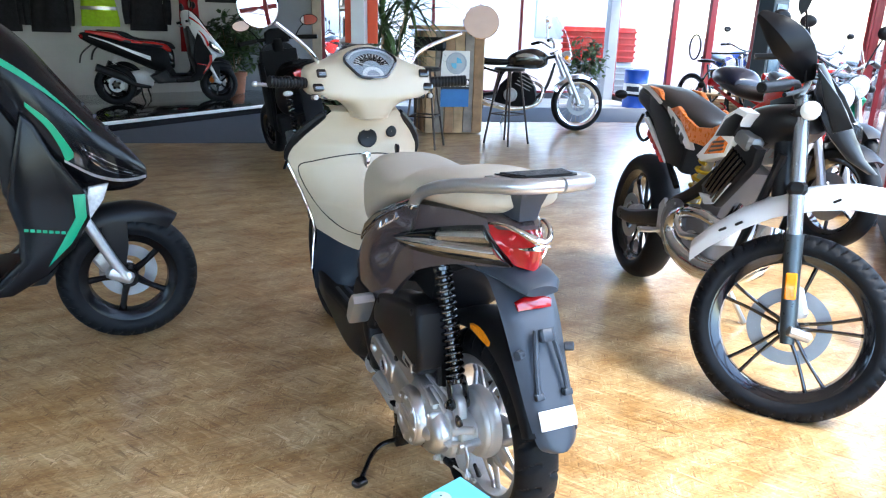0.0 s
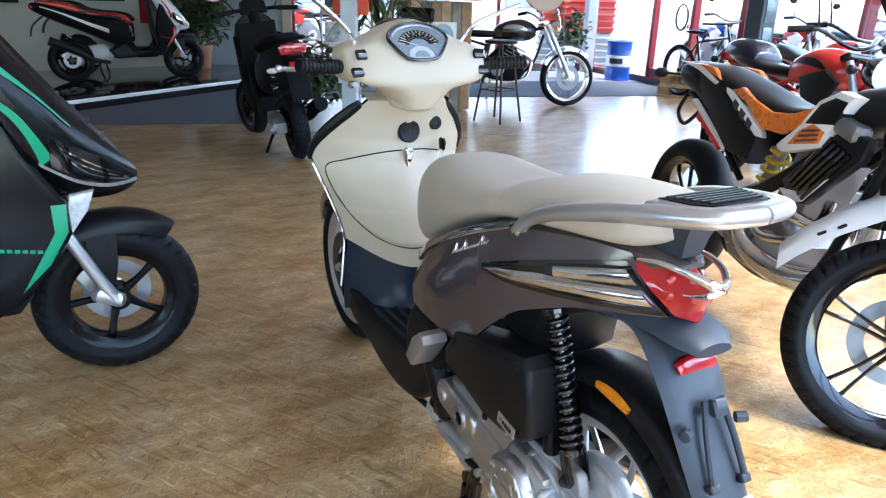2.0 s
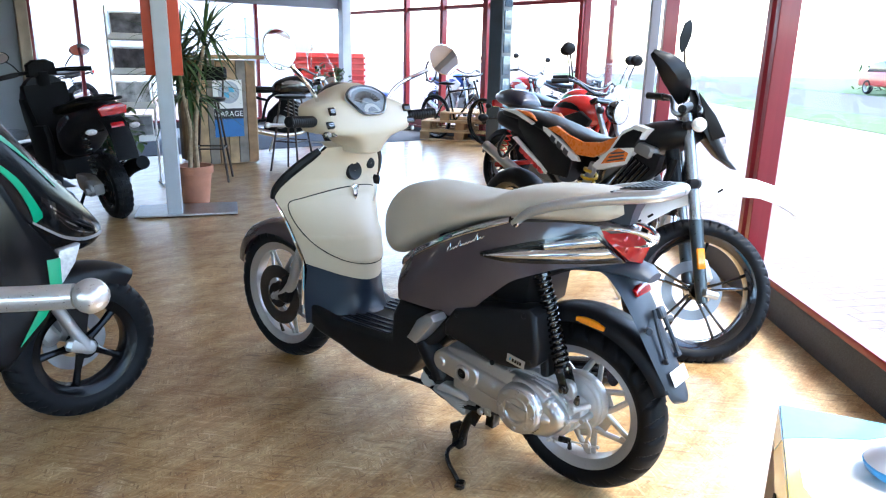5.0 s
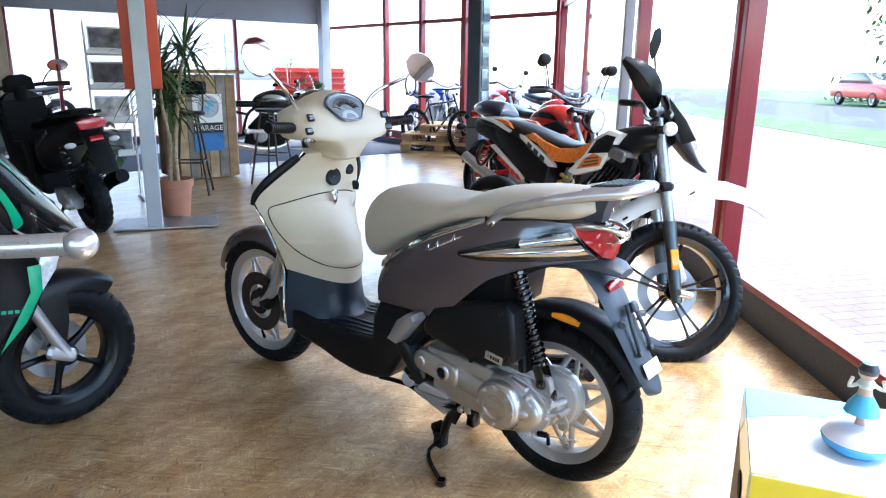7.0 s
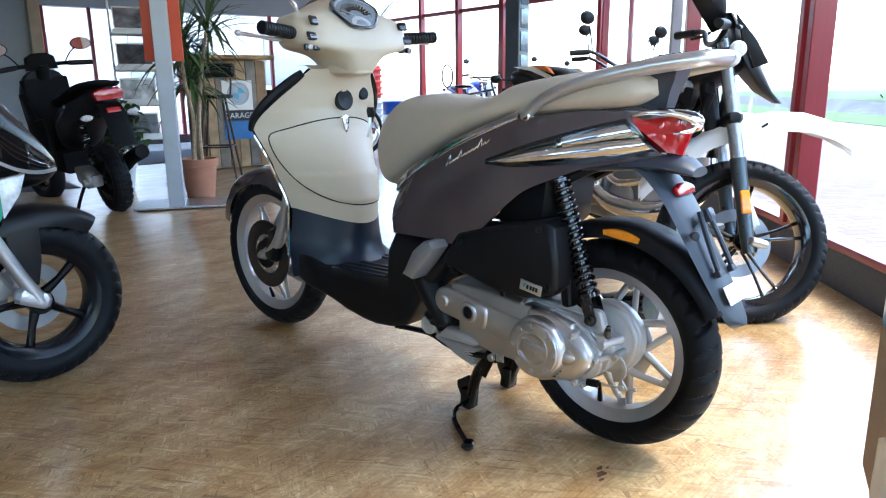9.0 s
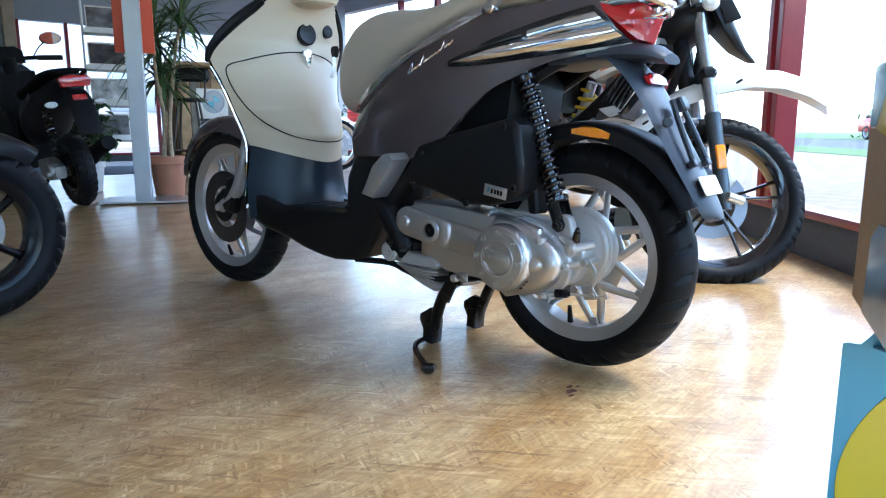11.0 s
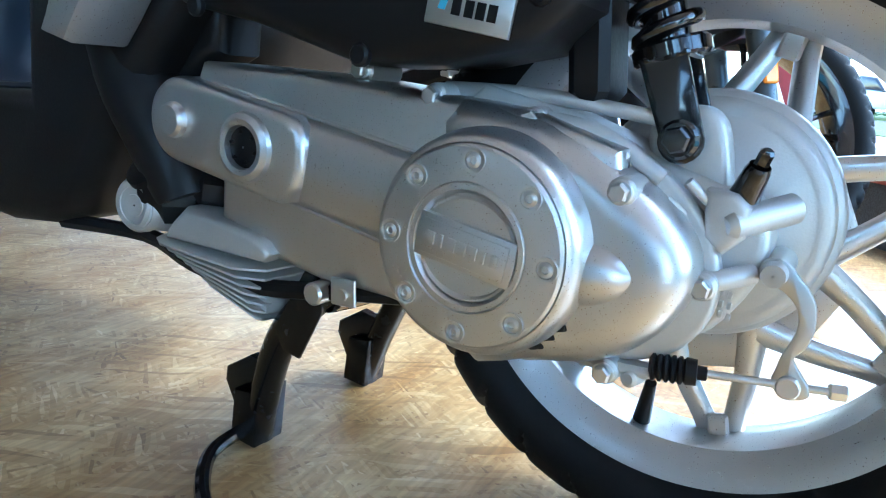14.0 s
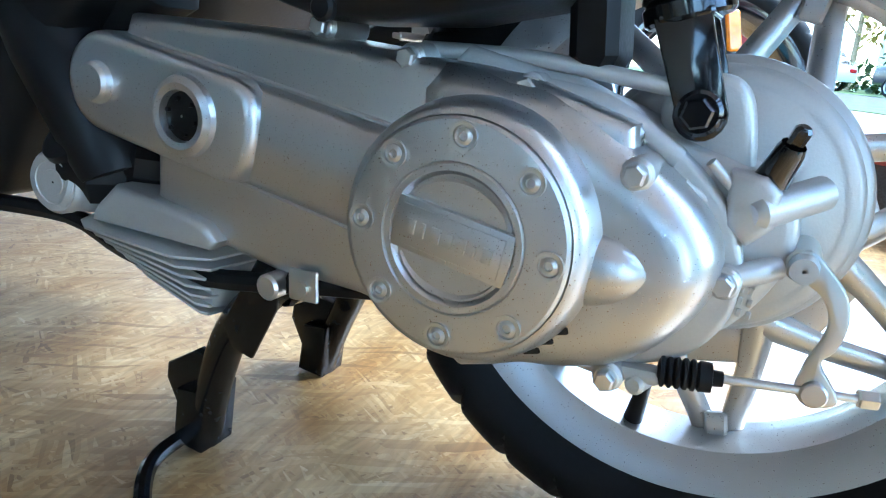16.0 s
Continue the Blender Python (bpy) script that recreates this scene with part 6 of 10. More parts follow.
# centre stand
stand = part("centre_stand", bm_new(), M["gloss"], S, "black steel centre stand")
bm = bm_new()
tube(bm, [(-0.13, 0.268, 0.185), (-0.05, 0.275, 0.176), (0.085, 0.268, 0.185)], 0.013, 12, 4)
stand.data = finish("centre_stand", bm, M["gloss"])
for x0, x1 in ((-0.128, -0.092), (0.085, 0.088)):
    bm = bm_new()
    tube(bm, [(x0, 0.258, 0.200), (x0 - 0.002, 0.282, 0.182), (x0 * 0.7 + x1 * 0.3, 0.330, 0.132), (x0 * 0.35 + x1 * 0.65, 0.362, 0.07), (x1, 0.385, 0.010)], 0.0150, 16, 6)
    leg = part("stand_leg", bm, M["pipe"], stand, "bent glossy black stand leg")
    bm = bm_new()
    prism(bm, [(0.358, 0.084), (0.392, 0.090), (0.424, 0.070), (0.426, 0.055), (0.398, 0.0), (0.372, 0.0)], x1 - 0.007, x1 + 0.007, side, 0.002)
    prism(bm, [(0.366, 0.062), (0.398, 0.058), (0.404, 0.004), (0.372, 0.001)], x1 - 0.022, x1 + 0.020, side, 0.003)
    part("stand_foot", bm, M["pipe"], leg, "flared stand foot paddle")
bm = bm_new()
prism(bm, [(0.262, 0.206), (0.285, 0.208), (0.318, 0.150), (0.308, 0.132), (0.290, 0.128), (0.268, 0.172)], -0.143, -0.137, side, 0.002)
part("stand_plate", bm, M["pipe"], stand)
bm = bm_new()
cyl(bm, (-0.160, 0.262, 0.196), (-0.12, 0.262, 0.196), 0.0095, n=16, bev=0.002)
cyl(bm, (-0.134, 0.262, 0.196), (-0.122, 0.262, 0.196), 0.015, n=16, bev=0.002)
part("stand_pivot", bm, M["steel"], stand, "zinc pivot pin")
bm = bm_new()
tube(bm, [(-0.095, 0.390, 0.014), (-0.150, 0.386, 0.012), (-0.195, 0.350, 0.010), (-0.236, 0.290, 0.009), (-0.262, 0.250, 0.009)], 0.0072, 10, 5)
box(bm, (-0.268, 0.240, 0.010), (0.046, 0.030, 0.018), (0, 10, 30), 0.006)
part("stand_lever", bm, M["gloss"], stand, "black stand foot lever")

# ---- shared parts of the other machines ----
def share(name, me, parent, at, label=""):
    """Another object on the same mesh."""
    ob = new(name, me)
    ob.parent = parent
    ob.matrix_basis = at
    if label:
        tagged(ob, label)
    return ob


def body(bm, rows, n=24, px=0.7, pz=0.8, steps=4):
    """A rounded hull along y from rows of (y, low z, high z, half width)."""
    cols = [spl([(r[0], r[i], 0) for r in rows], steps) for i in (1, 2, 3)]
    rings = []
    for lo, hi, w in zip(*cols):
        rings.append([vec(max(0.004, w.y) * math.copysign(abs(math.cos(a)) ** px, math.cos(a)), lo.x, (lo.y + hi.y) / 2 + (hi.y - lo.y) / 2 * math.copysign(abs(math.sin(a)) ** pz, math.sin(a))) for a in [2 * math.pi * (i + 0.5) / n for i in range(n)]])
    loft(bm, rings)


def hull_x(rows, y, z, px=0.7, pz=0.8):
    """Half width of such a hull at that height."""
    rr = sorted(rows)
    lo, hi, w = (lerp_at([(r[0], r[i]) for r in rr], y) for i in (1, 2, 3))
    s = min(0.98, abs((z - (lo + hi) / 2) / max(0.01, (hi - lo) / 2)))
    a = math.asin(s ** (1 / pz))
    return w * math.cos(a) ** px


def stripe(rows, top, low, sgn, off=0.002, thick=0.002, n=20, k=3):
    """A thin plate laid on the hull between two lines of (y, z)."""
    bm = bm_new()
    tp, bt = spl([(*p, 0) for p in top], 8), spl([(*p, 0) for p in low], 8)
    rings = []
    for i in range(n + 1):
        a, b = tp[round(i * (len(tp) - 1) / n)], bt[round(i * (len(bt) - 1) / n)]
        outer, inner = [], []
        for j in range(k + 1):
            q = a.lerp(b, j / k)
            x = hull_x(rows, q.x, q.y)
            outer.append(vec(sgn * (x + off + thick), q.x, q.y))
            inner.append(vec(sgn * (x + off - 0.006), q.x, q.y))
        rings.append(outer + inner[::-1])
    loft(bm, rings)
    return bm


def cast_wheel(name, parent, at, R, w, rim, spokes, material, label, disc=0.0, side_of=1, slim=1.0, tread=0, forked=False, wire=False):
    """Rim, hub, each spoke, tyre and brake disc about the x axis."""
    wheel = part(name, rim_bm(rim, w, 48), material, parent, label, at=at)
    part("tyre", tyre_bm(R, w, rim, tread * 6 if tread else 72, tread, depth=0.008), M["rubber"], wheel, "black rubber tyre", sharp=40)
    bm = bm_new()
    cyl(bm, (-w * 0.42, 0, 0), (w * 0.42, 0, 0), 0.036, n=20, bev=0.006)
    cyl(bm, (-w * 0.6, 0, 0), (w * 0.6, 0, 0), 0.014, n=12, bev=0.003)
    part("hub", bm, material, wheel)
    bm = bm_new()
    if wire:
        tube(bm, [(w * 0.3, 0.02, 0.03), (0.0, -0.01, rim - 0.02)], 0.0022, 5, 1)
    else:
        tube(bm, [(0, 0.008 if forked else 0, 0.03), (0.002, 0.014 if forked else 0.003, rim * 0.5), (0.0, 0.030 if forked else 0.0, rim - 0.018)], [0.016 * slim, 0.011 * slim, 0.014 * slim], 8, 4, flat=(1.0, 0.8))
    me = finish("spoke", bm, material)
    for i in range(spokes):
        m = pose(0, 0, 0, 360 * i / spokes)
        if (forked or wire) and i % 2:
            m = m @ Matrix.Diagonal((-1 if wire else 1, -1, 1, 1)) if forked else m @ Matrix.Diagonal((-1, -1, 1, 1))
            if forked:
                m = pose(0, 0, 0, 360 * (i - 1) / spokes) @ Matrix.Diagonal((1, -1, 1, 1))
        share("spoke", me, wheel, m)
    if disc:
        part("brake_disc", disc_bm(side_of * w * 0.5, (0, 0), disc * 0.62, disc, 16), M["disc"], wheel, "drilled steel brake disc")
    return wheel


def mirror_part(parent, base, tip, n, r=0.055, wide=1.35, material=None, label="black mirror", stem=0.005):
    """A stalk and an oval mirror with its glass."""
    material = material or M["matt"]
    base, tip, n = Vector(base), Vector(tip), Vector(n).normalized()
    bm = bm_new()
    tube(bm, [base, base.lerp(tip, 0.4) + vec(0, 0, 0.02), tip], stem, 8, 5)
    u = n.cross(vec(0, 0, 1)).normalized()
    v = u.cross(n)
    rings = []
    for k, h in ((0.35, -0.026), (0.75, -0.02), (0.97, -0.006), (1.0, 0.004), (0.93, 0.006)):
        rings.append([tip + n * h + r * k * (wide * math.cos(a) * u + math.sin(a) * v) for a in [radians(18 * i) for i in range(20)]])
    loft(bm, rings)
    arm = part("mirror", bm, material, parent, label)
    bm = bm_new()
    bm.faces.new([bm.verts.new(tip + n * 0.0075 + r * 0.9 * (wide * math.cos(a) * u + math.sin(a) * v)) for a in [radians(18 * i) for i in range(20)]])
    part("mirror_glass", bm, M["mirror"], arm, "mirror glass")
    return arm


def spring_bm(a, b, r, wire, turns):
    a, b = Vector(a), Vector(b)
    u, v = frame_of(b - a)
    bm = bm_new()
    tube(bm, [a.lerp(b, i / (turns * 10)) + r * (math.cos(radians(36 * i)) * u + math.sin(radians(36 * i)) * v) for i in range(turns * 10 + 1)], wire, 6, 1)
    return bm


def lens_bm(c, n, r, wide=1.5, deep=0.02):
    bm = bm_new()
    c, n = Vector(c), Vector(n).normalized()
    u = n.cross(vec(0, 0, 1)).normalized()
    v = u.cross(n)
    loft(bm, [[c + n * h + r * k * (wide * math.cos(a) * u + math.sin(a) * v) for a in [radians(24 * i) for i in range(15)]] for k, h in ((0.8, -deep), (1.0, -deep * 0.3), (0.92, deep * 0.5), (0.5, deep))])
    return bm


def poly_part(name, poly, x0, x1, material, parent, label="", bev=0.006, at=None):
    bm = bm_new()
    prism(bm, poly, x0, x1, side, bev)
    return part(name, bm, material, parent, label, at=at)


def text_part(name, words, size, m, material, parent, label="", depth=0.0006):
    """Raised lettering; m carries the x axis along the line and z out of the face."""
    cu = bpy.data.curves.new(name, "FONT")
    cu.body, cu.size, cu.extrude, cu.align_x, cu.align_y = words, size, depth, "CENTER", "CENTER"
    tmp = bpy.data.objects.new(name, cu)
    me = bpy.data.meshes.new_from_object(tmp)
    bpy.data.objects.remove(tmp)
    me.materials.clear()
    me.materials.append(material)
    ob = new(name, me)
    ob.parent = parent
    ob.matrix_basis = m
    if label:
        tagged(ob, label)
    return ob

# ---- white, orange and black supermoto beside the window ----
SM = thing("supermoto", pose(1.60, 1.37, 0.0, -1.25, -3.5, 160.0), "white, orange and black supermoto leaning on its side stand", "motorcycle", "parked motorcycles")
M["disc2"] = mat("fork_tube_steel", (0.36, 0.38, 0.40), 0.25, metal=0.8, vary=0.05)
DARKALU = mat("grey_engine_paint", (0.22, 0.22, 0.225), 0.38, metal=0.5, vary=0.12, bump=0.08, bscale=300)
GUNMETAL = mat("dark_fork_casting", (0.07, 0.085, 0.095), 0.3, metal=0.6, vary=0.08)
YELLOWSPRING = mat("yellow_spring_paint", (0.65, 0.42, 0.02), 0.35, vary=0.08)
GREYDECAL = mat("dark_grey_decal", (0.05, 0.05, 0.055), 0.4)
REDDECAL = mat("red_decal", (0.55, 0.03, 0.03), 0.4)
cast_wheel("rear_wheel", SM, pose(0, 0, 0.312, 10), 0.312, 0.145, 0.228, 10, M["gloss"], "black ten-spoke rear wheel", 0.11, 1, 0.9)
bm = bm_new()
for x in (-0.11, 0.11):
    tube(bm, [(x, -0.05, 0.312), (x, 0.12, 0.335), (x * 0.95, 0.35, 0.40), (x * 0.75, 0.46, 0.43)], [0.026, 0.03, 0.032, 0.034], 8, 5, flat=(0.7, 1.2))
cyl(bm, (-0.13, 0, 0.312), (0.13, 0, 0.312), 0.018, n=14, bev=0.003)
part("swingarm", bm, M["matt"], SM, "black swingarm")
bm = bm_new()
box(bm, (0.085, 0.10, 0.36), (0.05, 0.11, 0.06), (20, 0, 0), 0.012)
part("rear_caliper", bm, M["cast"], SM, "grey rear brake caliper")
bm = bm_new()
for x in (-0.07, 0.07):
    tube(bm, [(x * 0.5, 1.13, 0.97), (x * 1.4, 0.95, 0.80), (x * 1.5, 0.72, 0.62), (x * 1.4, 0.50, 0.50), (x * 1.3, 0.44, 0.40), (x, 0.52, 0.30)], 0.021, 8, 5, flat=(0.8, 1.2))
    tube(bm, [(x * 1.3, 0.50, 0.58), (x * 1.2, 0.25, 0.72), (x, -0.02, 0.82)], 0.013, 8, 4)
    tube(bm, [(x * 0.6, 1.13, 0.85), (x * 0.9, 1.08, 0.62), (x, 0.98, 0.38), (x, 0.75, 0.29), (x, 0.52, 0.30)], 0.016, 8, 4)
part("frame", bm, M["matt"], SM, "black tubular frame")
part("shock_spring", spring_bm((0.03, 0.52, 0.46), (0.03, 0.62, 0.72), 0.036, 0.008, 7), YELLOWSPRING, SM, "yellow shock spring")
bm = bm_new()
cyl(bm, (0.03, 0.50, 0.42), (0.03, 0.63, 0.75), 0.022, n=12)
part("shock_body", bm, M["steel"], SM, "silver shock absorber")
# engine
bm = bm_new()
prism(bm, [(0.50, 0.36), (0.56, 0.30), (0.80, 0.29), (0.90, 0.36), (0.92, 0.46), (0.86, 0.54), (0.70, 0.56), (0.54, 0.52), (0.48, 0.44)], -0.12, 0.12, side, 0.03, 3)
engine = part("crankcase", bm, DARKALU, SM, "grey cast engine crankcase")
bm = bm_new()
lathe(bm, [(0.105, 0.0), (0.105, 0.014), (0.098, 0.024), (0.07, 0.028), (0.066, 0.022), (0.04, 0.022), (0.036, 0.028), (0.001, 0.028)], (0.118, 0.62, 0.45), (1, 0, 0), 32)
part("clutch_cover", bm, DARKALU, engine, "round grey clutch cover")
bm = bm_new()
lathe(bm, [(0.075, 0.0), (0.075, 0.012), (0.06, 0.022), (0.001, 0.022)], (0.118, 0.80, 0.40), (1, 0, 0), 28)
part("side_cover", bm, M["cast"], engine, "silver side cover")
for i in range(6):
    a = radians(60 * i + 20)
    bm = bm_new()
    cyl(bm, (0.138, 0.62 + 0.092 * math.cos(a), 0.45 + 0.092 * math.sin(a)), (0.146, 0.62 + 0.092 * math.cos(a), 0.45 + 0.092 * math.sin(a)), 0.006, n=6)
    part("bolt", bm, M["steel"], engine)
bm = bm_new()
prism(bm, [(0.70, 0.54), (0.86, 0.54), (0.93, 0.74), (0.77, 0.77)], -0.08, 0.08, side, 0.012)
part("cylinder", bm, DARKALU, SM, "grey cylinder block")
# radiator with louvres
rad = poly_part("radiator_shroud", [(0.84, 0.62), (0.80, 0.66), (1.02, 0.88), (1.13, 0.86), (1.12, 0.80), (0.93, 0.61)], 0.10, 0.135, M["matt"], SM, "black louvred radiator shroud")
for i in range(5):
    f = i / 4
    bm = bm_new()
    a, b = vec(0.136, 0.845 + 0.05 * f * 1.6, 0.665 - 0.035 * f), vec(0.136, 0.985 + 0.05 * f * 1.9, 0.835 - 0.03 * f)
    tube(bm, [a, a.lerp(b, 0.5) + vec(0.004, 0, 0), b], 0.010, 6, 3, flat=(0.8, 1.0))
    part("louvre", bm, M["gloss"], rad)
bm = bm_new()
box(bm, (0.115, 1.02, 0.875), (0.06, 0.14, 0.05), (-12, 0, 0), 0.012)
part("radiator_cap_tank", bm, DARKALU, SM, "grey radiator end tank")
# exhaust: chrome header wound in front of the engine
bm = bm_new()
tube(bm, [(0.05, 0.95, 0.62), (0.13, 1.02, 0.57), (0.165, 0.93, 0.575), (0.165, 0.80, 0.55), (0.165, 0.70, 0.50), (0.16, 0.69, 0.43), (0.15, 0.77, 0.385), (0.12, 0.92, 0.37), (0.08, 1.05, 0.40), (0.04, 1.14, 0.50), (0.02, 1.13, 0.60)], [0.019, 0.020, 0.022, 0.026, 0.032, 0.044, 0.05, 0.052, 0.046], 14, 6)
pipe = part("exhaust_pipe", bm, M["chrome"], SM, "polished chrome expansion pipe")
bm = bm_new()
tube(bm, [(0.175, 0.97, 0.50), (0.19, 0.85, 0.475), (0.185, 0.77, 0.52), (0.17, 0.80, 0.57)], 0.016, 10, 5)
part("header_bend", bm, M["chrome"], pipe)
# seat and body panels
SEATROWS = [(-0.16, 0.915, 0.935, 0.05), (-0.10, 0.90, 0.952, 0.085), (0.10, 0.885, 0.955, 0.10), (0.30, 0.85, 0.928, 0.105), (0.50, 0.82, 0.895, 0.105), (0.66, 0.81, 0.882, 0.10), (0.80, 0.83, 0.905, 0.085), (0.95, 0.87, 0.955, 0.06), (1.02, 0.90, 0.965, 0.03)]
bm = bm_new()
body(bm, SEATROWS, px=0.6, pz=0.7)
part("seat", bm, M["matt"], SM, "black vinyl seat with orange sides", sharp=60)
for sgn in (-1, 1):
    x0, x1 = sgn * 0.088, sgn * 0.108
    poly_part("seat_side", [(0.33, 0.885), (0.45, 0.855), (0.58, 0.785), (0.70, 0.79), (0.86, 0.872), (0.85, 0.912), (0.74, 0.868), (0.62, 0.852), (0.50, 0.875), (0.40, 0.905)], x0, x1 + sgn * 0.004, M["orange"], SM, "orange seat side")
    poly_part("white_edge", [(0.29, 0.89), (0.34, 0.885), (0.585, 0.775), (0.60, 0.755), (0.55, 0.752), (0.30, 0.868)], x0, x1 + sgn * 0.002, M["white"], SM, "white panel edge")
    side_p = poly_part("side_panel", [(0.06, 0.93), (0.28, 0.868), (0.54, 0.752), (0.52, 0.66), (0.38, 0.66), (0.24, 0.74), (0.08, 0.86)], x0, x1, M["matt"], SM, "black side panel")
    poly_part("tail_stripe", [(-0.12, 0.945), (0.06, 0.95), (0.22, 0.90), (0.20, 0.885), (0.04, 0.925)], x0, x1 + sgn * 0.002, M["white"], SM, "white tail stripe")
    poly_part("orange_fleck", [(0.04, 0.952), (0.16, 0.952), (0.24, 0.91), (0.16, 0.925)], x0, x1 + sgn * 0.005, M["orange"], SM)
    poly_part("plate_stripe", [(0.02, 0.80), (0.06, 0.81), (0.37, 0.668), (0.35, 0.65)], x0, x1 - sgn * 0.004, M["white"], SM, "white and red number panel stripe")
    for i in range(5):
        c = 0.11 + 0.045 * i
        poly_part("letter_bar", [(c, 0.772 - 0.42 * (c - 0.08)), (c + 0.03, 0.76 - 0.42 * (c - 0.08)), (c + 0.026, 0.735 - 0.42 * (c - 0.08)), (c - 0.004, 0.747 - 0.42 * (c - 0.08))], x0, x1 - sgn * 0.0025, REDDECAL, SM, bev=0)
    for i in range(3):
        c = 0.375 + 0.055 * i
        poly_part("script_bar", [(c, 0.858 - 0.45 * (c - 0.375)), (c + 0.035, 0.842 - 0.45 * (c - 0.375)), (c + 0.025, 0.815 - 0.45 * (c - 0.375)), (c - 0.008, 0.832 - 0.45 * (c - 0.375))], x0, x1 + sgn * 0.0055, GREYDECAL, SM, bev=0)
    # shroud in white, orange and black
    s0, s1 = sgn * 0.10, sgn * 0.15
    shr = poly_part("tank_shroud", [(0.74, 0.76), (0.78, 0.745), (0.96, 0.80), (1.0, 0.90), (1.05, 0.965), (0.98, 0.975), (0.90, 0.935), (0.84, 0.85)], s0, s1, M["white"], SM, "white tank shroud with orange and black decals")
    poly_part("orange_patch", [(0.80, 0.775), (0.95, 0.81), (0.965, 0.85), (0.90, 0.865), (0.84, 0.83)], s0, s1 + sgn * 0.002, M["orange"], shr)
    poly_part("black_patch", [(0.86, 0.855), (0.99, 0.875), (1.03, 0.95), (0.97, 0.955), (0.91, 0.925)], s0, s1 + sgn * 0.0025, M["matt"], shr)
    for k in range(3):
        poly_part("stripe_bar", [(0.84 + 0.008 * k, 0.792 + 0.018 * k), (0.94, 0.818 + 0.014 * k), (0.942, 0.826 + 0.014 * k), (0.842 + 0.008 * k, 0.800 + 0.018 * k)], s0, s1 + sgn * 0.003, GREYDECAL, shr, bev=0)
    poly_part("fender_wing", [(1.02, 0.72), (0.93, 0.62), (0.86, 0.60), (0.80, 0.63), (0.92, 0.65)], sgn * 0.11, sgn * 0.14, M["white"], SM, "white lower shroud")
bm = bm_new()
body(bm, [(0.88, 0.86, 0.955, 0.06), (0.95, 0.84, 0.985, 0.10), (1.05, 0.86, 1.005, 0.11), (1.13, 0.90, 1.01, 0.09), (1.18, 0.93, 0.99, 0.05)])
part("tank_cover", bm, M["matt"], SM, "black tank cover", sharp=60)
bm = bm_new()
body(bm, [(-0.24, 0.86, 0.925, 0.03), (-0.18, 0.84, 0.935, 0.07), (0.0, 0.80, 0.93, 0.085), (0.2, 0.72, 0.88, 0.09), (0.42, 0.62, 0.80, 0.085)])
part("tail", bm, M["matt"], SM, "black tail and airbox", sharp=60)
bm = bm_new()
tube(bm, [(-0.06, -0.10, 0.80), (-0.05, -0.17, 0.72), (0.0, -0.19, 0.66), (0.05, -0.17, 0.72), (0.06, -0.10, 0.80)], 0.009, 8, 5)
part("plate_bracket", bm, M["matt"], SM, "black number plate bracket")
for sgn in (-1, 1):
    bm = bm_new()
    tube(bm, [(sgn * 0.05, -0.20, 0.88), (sgn * 0.13, -0.21, 0.88)], 0.006, 6, 1)
    ball(bm, (sgn * 0.15, -0.21, 0.88), 0.026, 12, 8, (1.3, 0.9, 0.9))
    part("rear_indicator", bm, M["black"], SM, "black rear indicator")
    bm = bm_new()
    cyl(bm, (sgn * 0.10, 0.50, 0.385), (sgn * 0.20, 0.48, 0.38), 0.012, n=10, bev=0.002)
    box(bm, (sgn * 0.185, 0.483, 0.38), (0.06, 0.04, 0.016), (0, 0, 0), 0.003)
    part("footpeg", bm, M["steel"], SM, "steel footpeg")
    bm = bm_new()
    prism(bm, [(0.44, 0.36), (0.52, 0.35), (0.50, 0.46), (0.46, 0.52), (0.42, 0.48)], sgn * 0.10, sgn * 0.118, side, 0.003)
    part("footpeg_plate", bm, M["cast"], SM, "silver footpeg plate")
bm = bm_new()
tube(bm, [(-0.10, 0.58, 0.30), (-0.20, 0.62, 0.14), (-0.265, 0.65, 0.035)], 0.012, 8, 3)
box(bm, (-0.275, 0.655, 0.022), (0.06, 0.05, 0.01), (0, -6, 0), 0.002)
part("side_stand", bm, M["steel"], SM, "silver side stand")
bm = bm_new()
box(bm, (-0.12, 0.22, 0.36), (0.03, 0.40, 0.10), (9, 0, 0), 0.01)
part("chain_guard", bm, M["matt"], SM)

# steering, turned hard to its left
LEVEL = pose(0, 1.23, 0.735, 15, 14, 0) @ pose(0, -1.315, -0.70)
MASK = pose(0.02, 1.185, 1.015, 9, 16, 0) @ Matrix.Scale(0.74, 4) @ pose(0, -1.29, -0.98)
BARS = pose(0, 1.06, 1.05, 6, 17, 0) @ pose(0, -1.09, -1.08)
RAKE = vec(0, -math.sin(radians(18)), math.cos(radians(18)))
HEADP = vec(0, 1.285, 0.312)
ST = Matrix.Translation(HEADP) @ Matrix.Rotation(radians(57), 4, RAKE) @ Matrix.Translation(-HEADP)
fr = cast_wheel("front_wheel", SM, ST @ pose(0, 1.31, 0.312, 6), 0.312, 0.112, 0.243, 10, M["gloss"], "black cast front wheel with forked spokes", 0.0, 1, 0.62, 48, True)
part("brake_disc", disc_bm(-0.042, (0, 0), 0.085, 0.130, 22), M["disc"], fr, "drilled steel brake disc")


def along(z, x):
    """A place on the fork leg at that height."""
    return vec(x, 1.31 - (z - 0.312) * math.tan(radians(18)), z)


